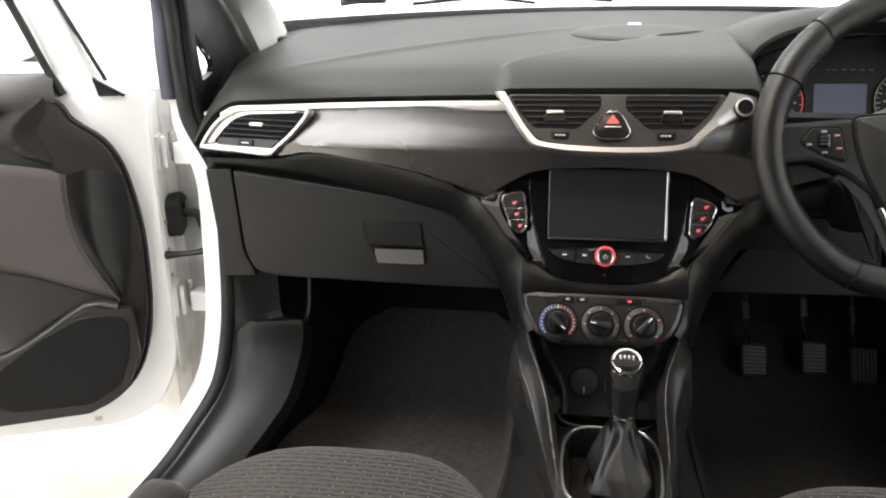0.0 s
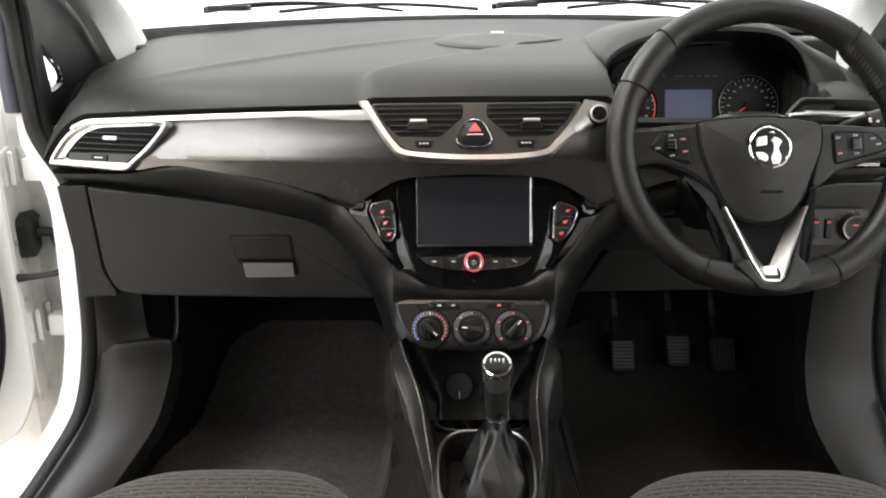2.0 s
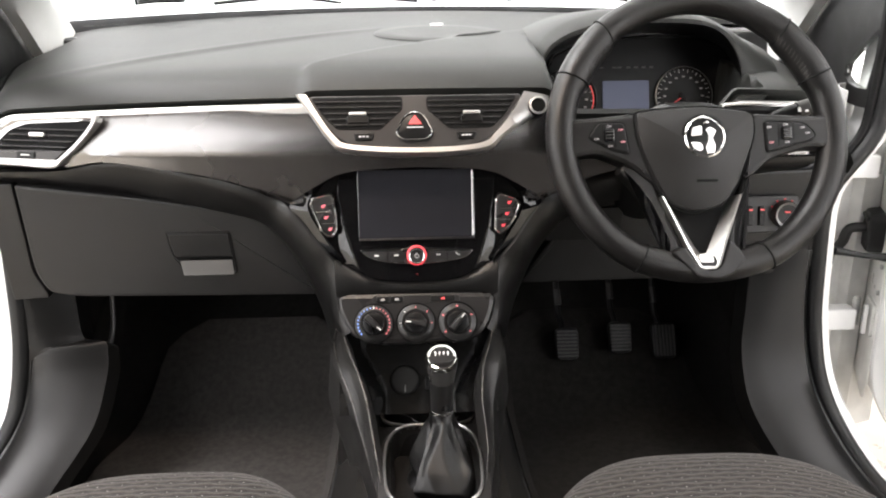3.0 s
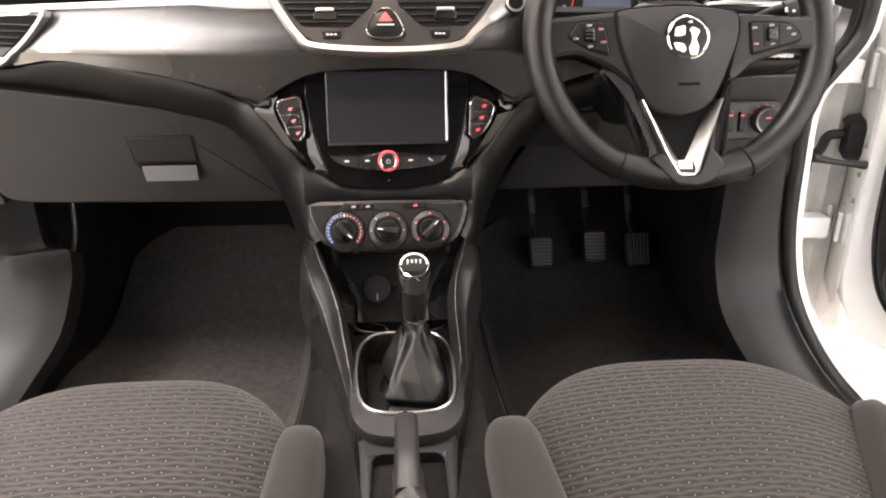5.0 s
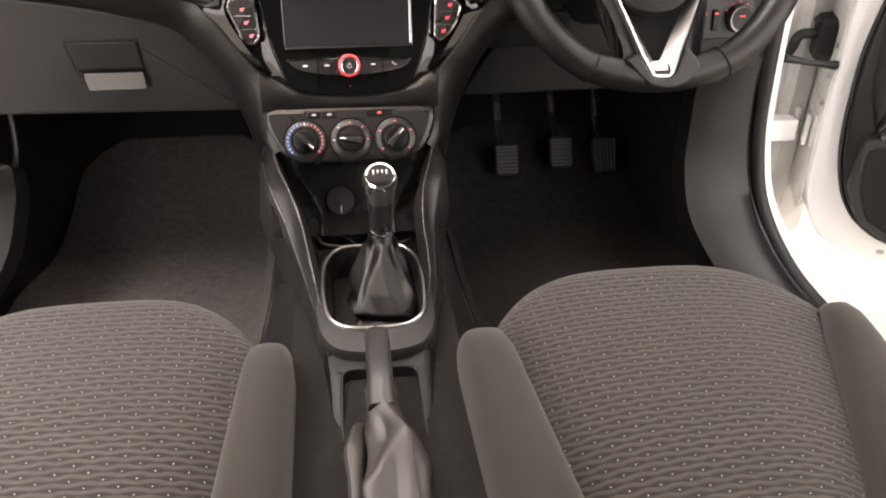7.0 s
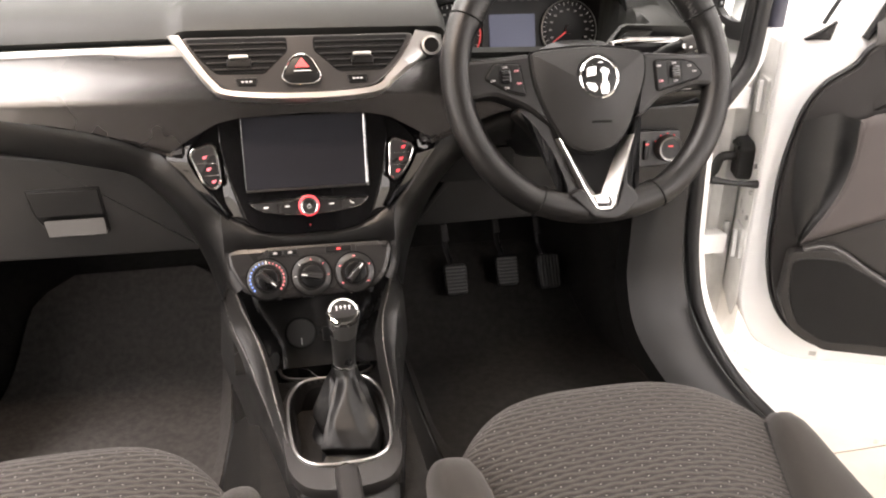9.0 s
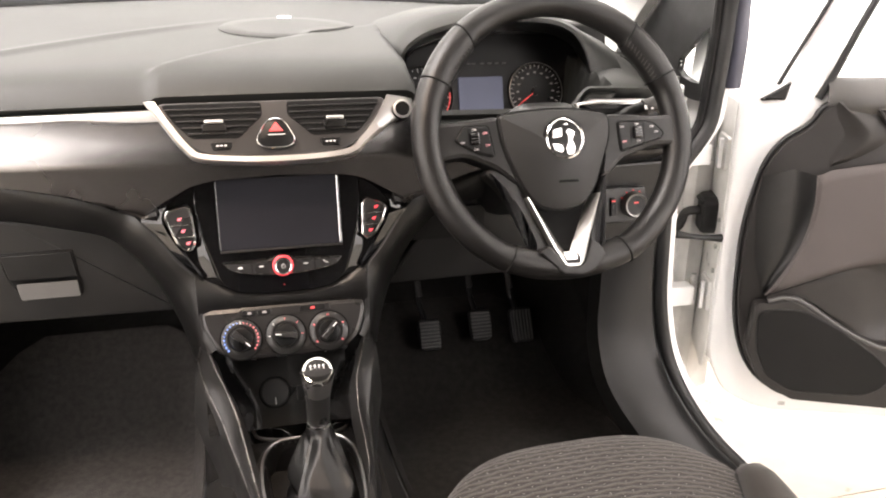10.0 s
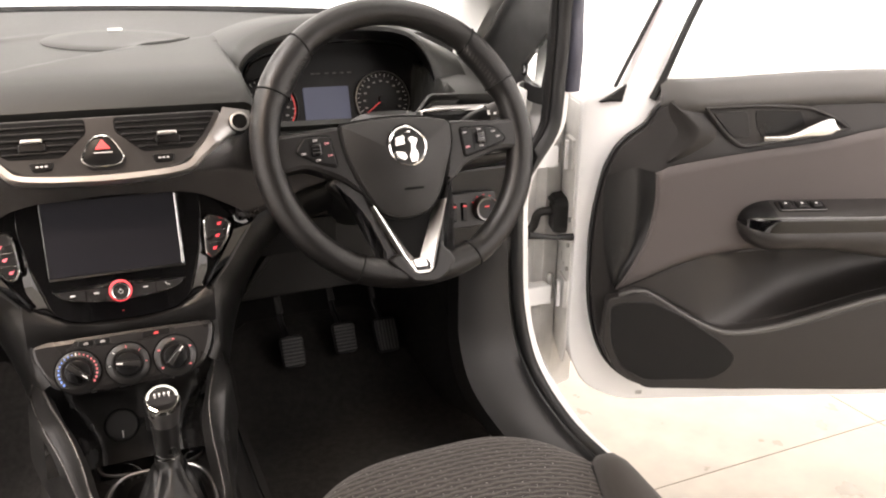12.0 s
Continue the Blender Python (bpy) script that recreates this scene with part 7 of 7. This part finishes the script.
    top = [(0.090, 0.8010), (0.105, 0.7985), (0.125, 0.7930), (0.1380, 0.7875), (0.1445, 0.7842)]
    part("gloss_nose", sheet(arm_rows(top, 0.2828, 0.332)), SMOOTH, arm)
    part("switch_plate", sheet(arm_rows(top, 0.330, 1.02)), DOOR_DARK, arm)
    T = M @ Matrix.Translation((0, 0.7955, 0.117)) @ pose(0, 0, 0, -75, 0, 0)
    part("switch_base", slab(box2(0.336, -0.017, 0.420, 0.013, 0.006), T, 0.004, 0.001, 0.0022), PIANO, arm)
    for x in (0.352, 0.380, 0.405):
        part("window_switch", slab(box2(x - 0.0085, -0.010, x + 0.0085, 0.008, 0.002), T, 0.004, 0.0015, 0.0052), SMOOTH, arm)
        part("switch_mark", slab(box2(x - 0.002, -0.002, x + 0.002, 0.0015), T, 0.0008, 0.0002, 0.0058), WHITE, arm)
    # window frame, pane, corner trim and mirror
    fo = along(catmull([(0.072, 0.975), (0.134, 1.13), (0.262, 1.405), (0.40, 1.478), (1.08, 1.49)], 6), 28)
    fi = along(catmull([(0.136, 0.975), (0.190, 1.13), (0.316, 1.395), (0.43, 1.446), (1.08, 1.46)], 6), 28)
    rows = [[M @ Vector((*o, 0.0)), M @ Vector((*o, 0.044)), M @ Vector((*o.lerp(i_, 0.12), 0.050)), M @ Vector((*o.lerp(i_, 0.88), 0.050)), M @ Vector((*i_, 0.044)), M @ Vector((*i_, 0.0))] for o, i_ in zip(fo, fi)]
    part("window_frame", sheet(rows), PAINT, d, "white window frame")
    part("frame_seal", tube([M @ Vector((x, z, 0.056)) for x, z in catmull([(0.128, 0.965), (0.148, 1.010), (0.194, 1.130), (0.316, 1.40), (0.43, 1.448), (1.07, 1.455)], 5)], 0.006, 8), RUBBER, d, "black window channel")
    part("frame_seal", tube([M @ Vector((x, z, 0.046)) for x, z in catmull([(0.068, 0.985), (0.072, 0.997), (0.130, 1.125), (0.255, 1.405)], 5)], 0.0035, 8), RUBBER, d)
    pane = part("window_pane", slab([Vector(p) for p in ((0.14, 0.99), (0.19, 1.12), (0.31, 1.40), (0.42, 1.45), (1.08, 1.46), (1.08, 1.0))], M, 0.004, 0.0005, 0.03), GLASS, d)
    pane.visible_shadow = False
    part("corner_trim", slab(rounded([(0.038, 0.961), (0.078, 0.961), (0.084, 0.990)], 0.002, 3), M, 0.02, 0.003, 0.058), PLASTIC, d, "dark corner trim")
    mm = M @ Matrix.Translation((0.250, 1.055, -0.15) if s < 0 else (0.20, 0.93, -0.22))
    loops = [[mm @ Vector((w * math.copysign(abs(math.cos(a)) ** 0.75, math.cos(a)), h * math.copysign(abs(math.sin(a)) ** 0.75, math.sin(a)), z)) for a in np.linspace(0, 2 * math.pi, 28, endpoint=False)] for w, h, z in ((0.085, 0.060, 0.045), (0.100, 0.072, 0.035), (0.100, 0.072, -0.01), (0.075, 0.055, -0.05), (0.02, 0.02, -0.065))]
    bm = bmesh.new()
    rings(bm, loops)
    mir = part("door_mirror", bm, PAINT, d, "white door mirror housing")
    part("mirror_foot", tube([mm @ Vector((-0.08, -0.05, 0.0)), mm @ Vector((-0.12, -0.075, 0.08)), mm @ Vector((-0.15, -0.075, 0.13))], [0.02, 0.018, 0.02], 10), PAINT, mir)
    part("mirror_gasket", slab([Vector(p) for p in oval(0, 0, 0.086, 0.061, 32)], mm, 0.004, 0.002, 0.0475), CATCH, mir, "grey inner rim of the mirror")
    part("mirror_glass", slab([Vector(p) for p in oval(0, 0, 0.074, 0.050, 32)], mm, 0.003, 0.001, 0.0500), CHROME, mir, "mirror glass")
    # hinges, check strap, cable boot
    for z in (0.862, 0.602):
        h = part("hinge", block(hx - 0.10, 1.392, z + rise - 0.019, hx - 0.018, 1.424, z + rise + 0.016, 0.004), PAINT, d, "white painted door hinge")
        h.data.transform(Matrix.Diagonal((s, 1, 1, 1)))
        part("pin", lathe([(0.0001, -0.024), (0.0065, -0.023), (0.0065, 0.022), (0.0045, 0.026), (0.0001, 0.026)], Matrix.Translation((s * (hx - 0.010), 1.412, z + rise + 0.006)), 14), STEEL, h)
        part("leaf", slab(box2(-0.030, z - 0.026, 0.026, z + 0.030, 0.006), E, 0.006, 0.002, 0.007), INNER_PAINT, h)
        part("leaf_edge", slab(box2(0.010, z - 0.024, 0.022, z + 0.028, 0.004), E, 0.006, 0.002, 0.018), PAINT, h)
        part("bolt", lathe([(0.0065, 0.0), (0.0065, 0.006), (0.004, 0.008), (0.0001, 0.008)], E @ Matrix.Translation((-0.012, z + 0.008, 0.006)), 6), STEEL, h)
    strap = catmull([(s * (hx - 0.098), 1.350, 0.738), (s * (hx - 0.05), 1.352, 0.728), (s * (hx - 0.006), 1.355, 0.722)], 5)
    part("check_strap", tube(strap, [0.0075 - 0.003 * math.sin(math.pi * i / 10) for i in range(11)], 8), RUBBER, d, "black door check strap")
    part("strap_clip", slab(box2(-0.008, -0.018, 0.008, 0.016, 0.004), face(s * (hx - 0.103), 1.345, 0.732, 0, s * 20), 0.02, 0.004), RUBBER, d)
    boot = part("cable_boot", slab(rounded([(-0.075, 0.712), (-0.006, 0.712), (0.004, 0.724), (0.004, 0.770), (-0.01, 0.778), (-0.075, 0.778)], 0.006, 4), E, 0.03, 0.006, 0.026), RUBBER, d, "black rubber cable boot")
    part("boot_rib", slab(box2(-0.066, 0.766, -0.004, 0.773, 0.002), E, 0.006, 0.002, 0.030), SMOOTH, boot)
    part("cable", tube(catmull([E @ Vector((-0.02, 0.752, 0.028)), E @ Vector((-0.016, 0.748, 0.052)), E @ Vector((-0.020, 0.722, 0.060)), E @ Vector((-0.03, 0.700, 0.075))], 5), 0.0085, 8), PLASTIC_LIGHT, d)
    for z in (0.748, 0.700, 0.655):
        part("bolt", lathe([(0.0042, 0.0), (0.0042, 0.004), (0.0001, 0.0046)], E @ Matrix.Translation((0.026, z, 0.002)), 10), STEEL, d)
    part("drain_plug", slab(box2(-0.006, -0.004, 0.006, 0.004, 0.001), M @ pose(0.155, 0.412, 0.053, 0, 0, 0), 0.002, 0.0005), STEEL, d)


door(1, 1)
door(-1, 2)
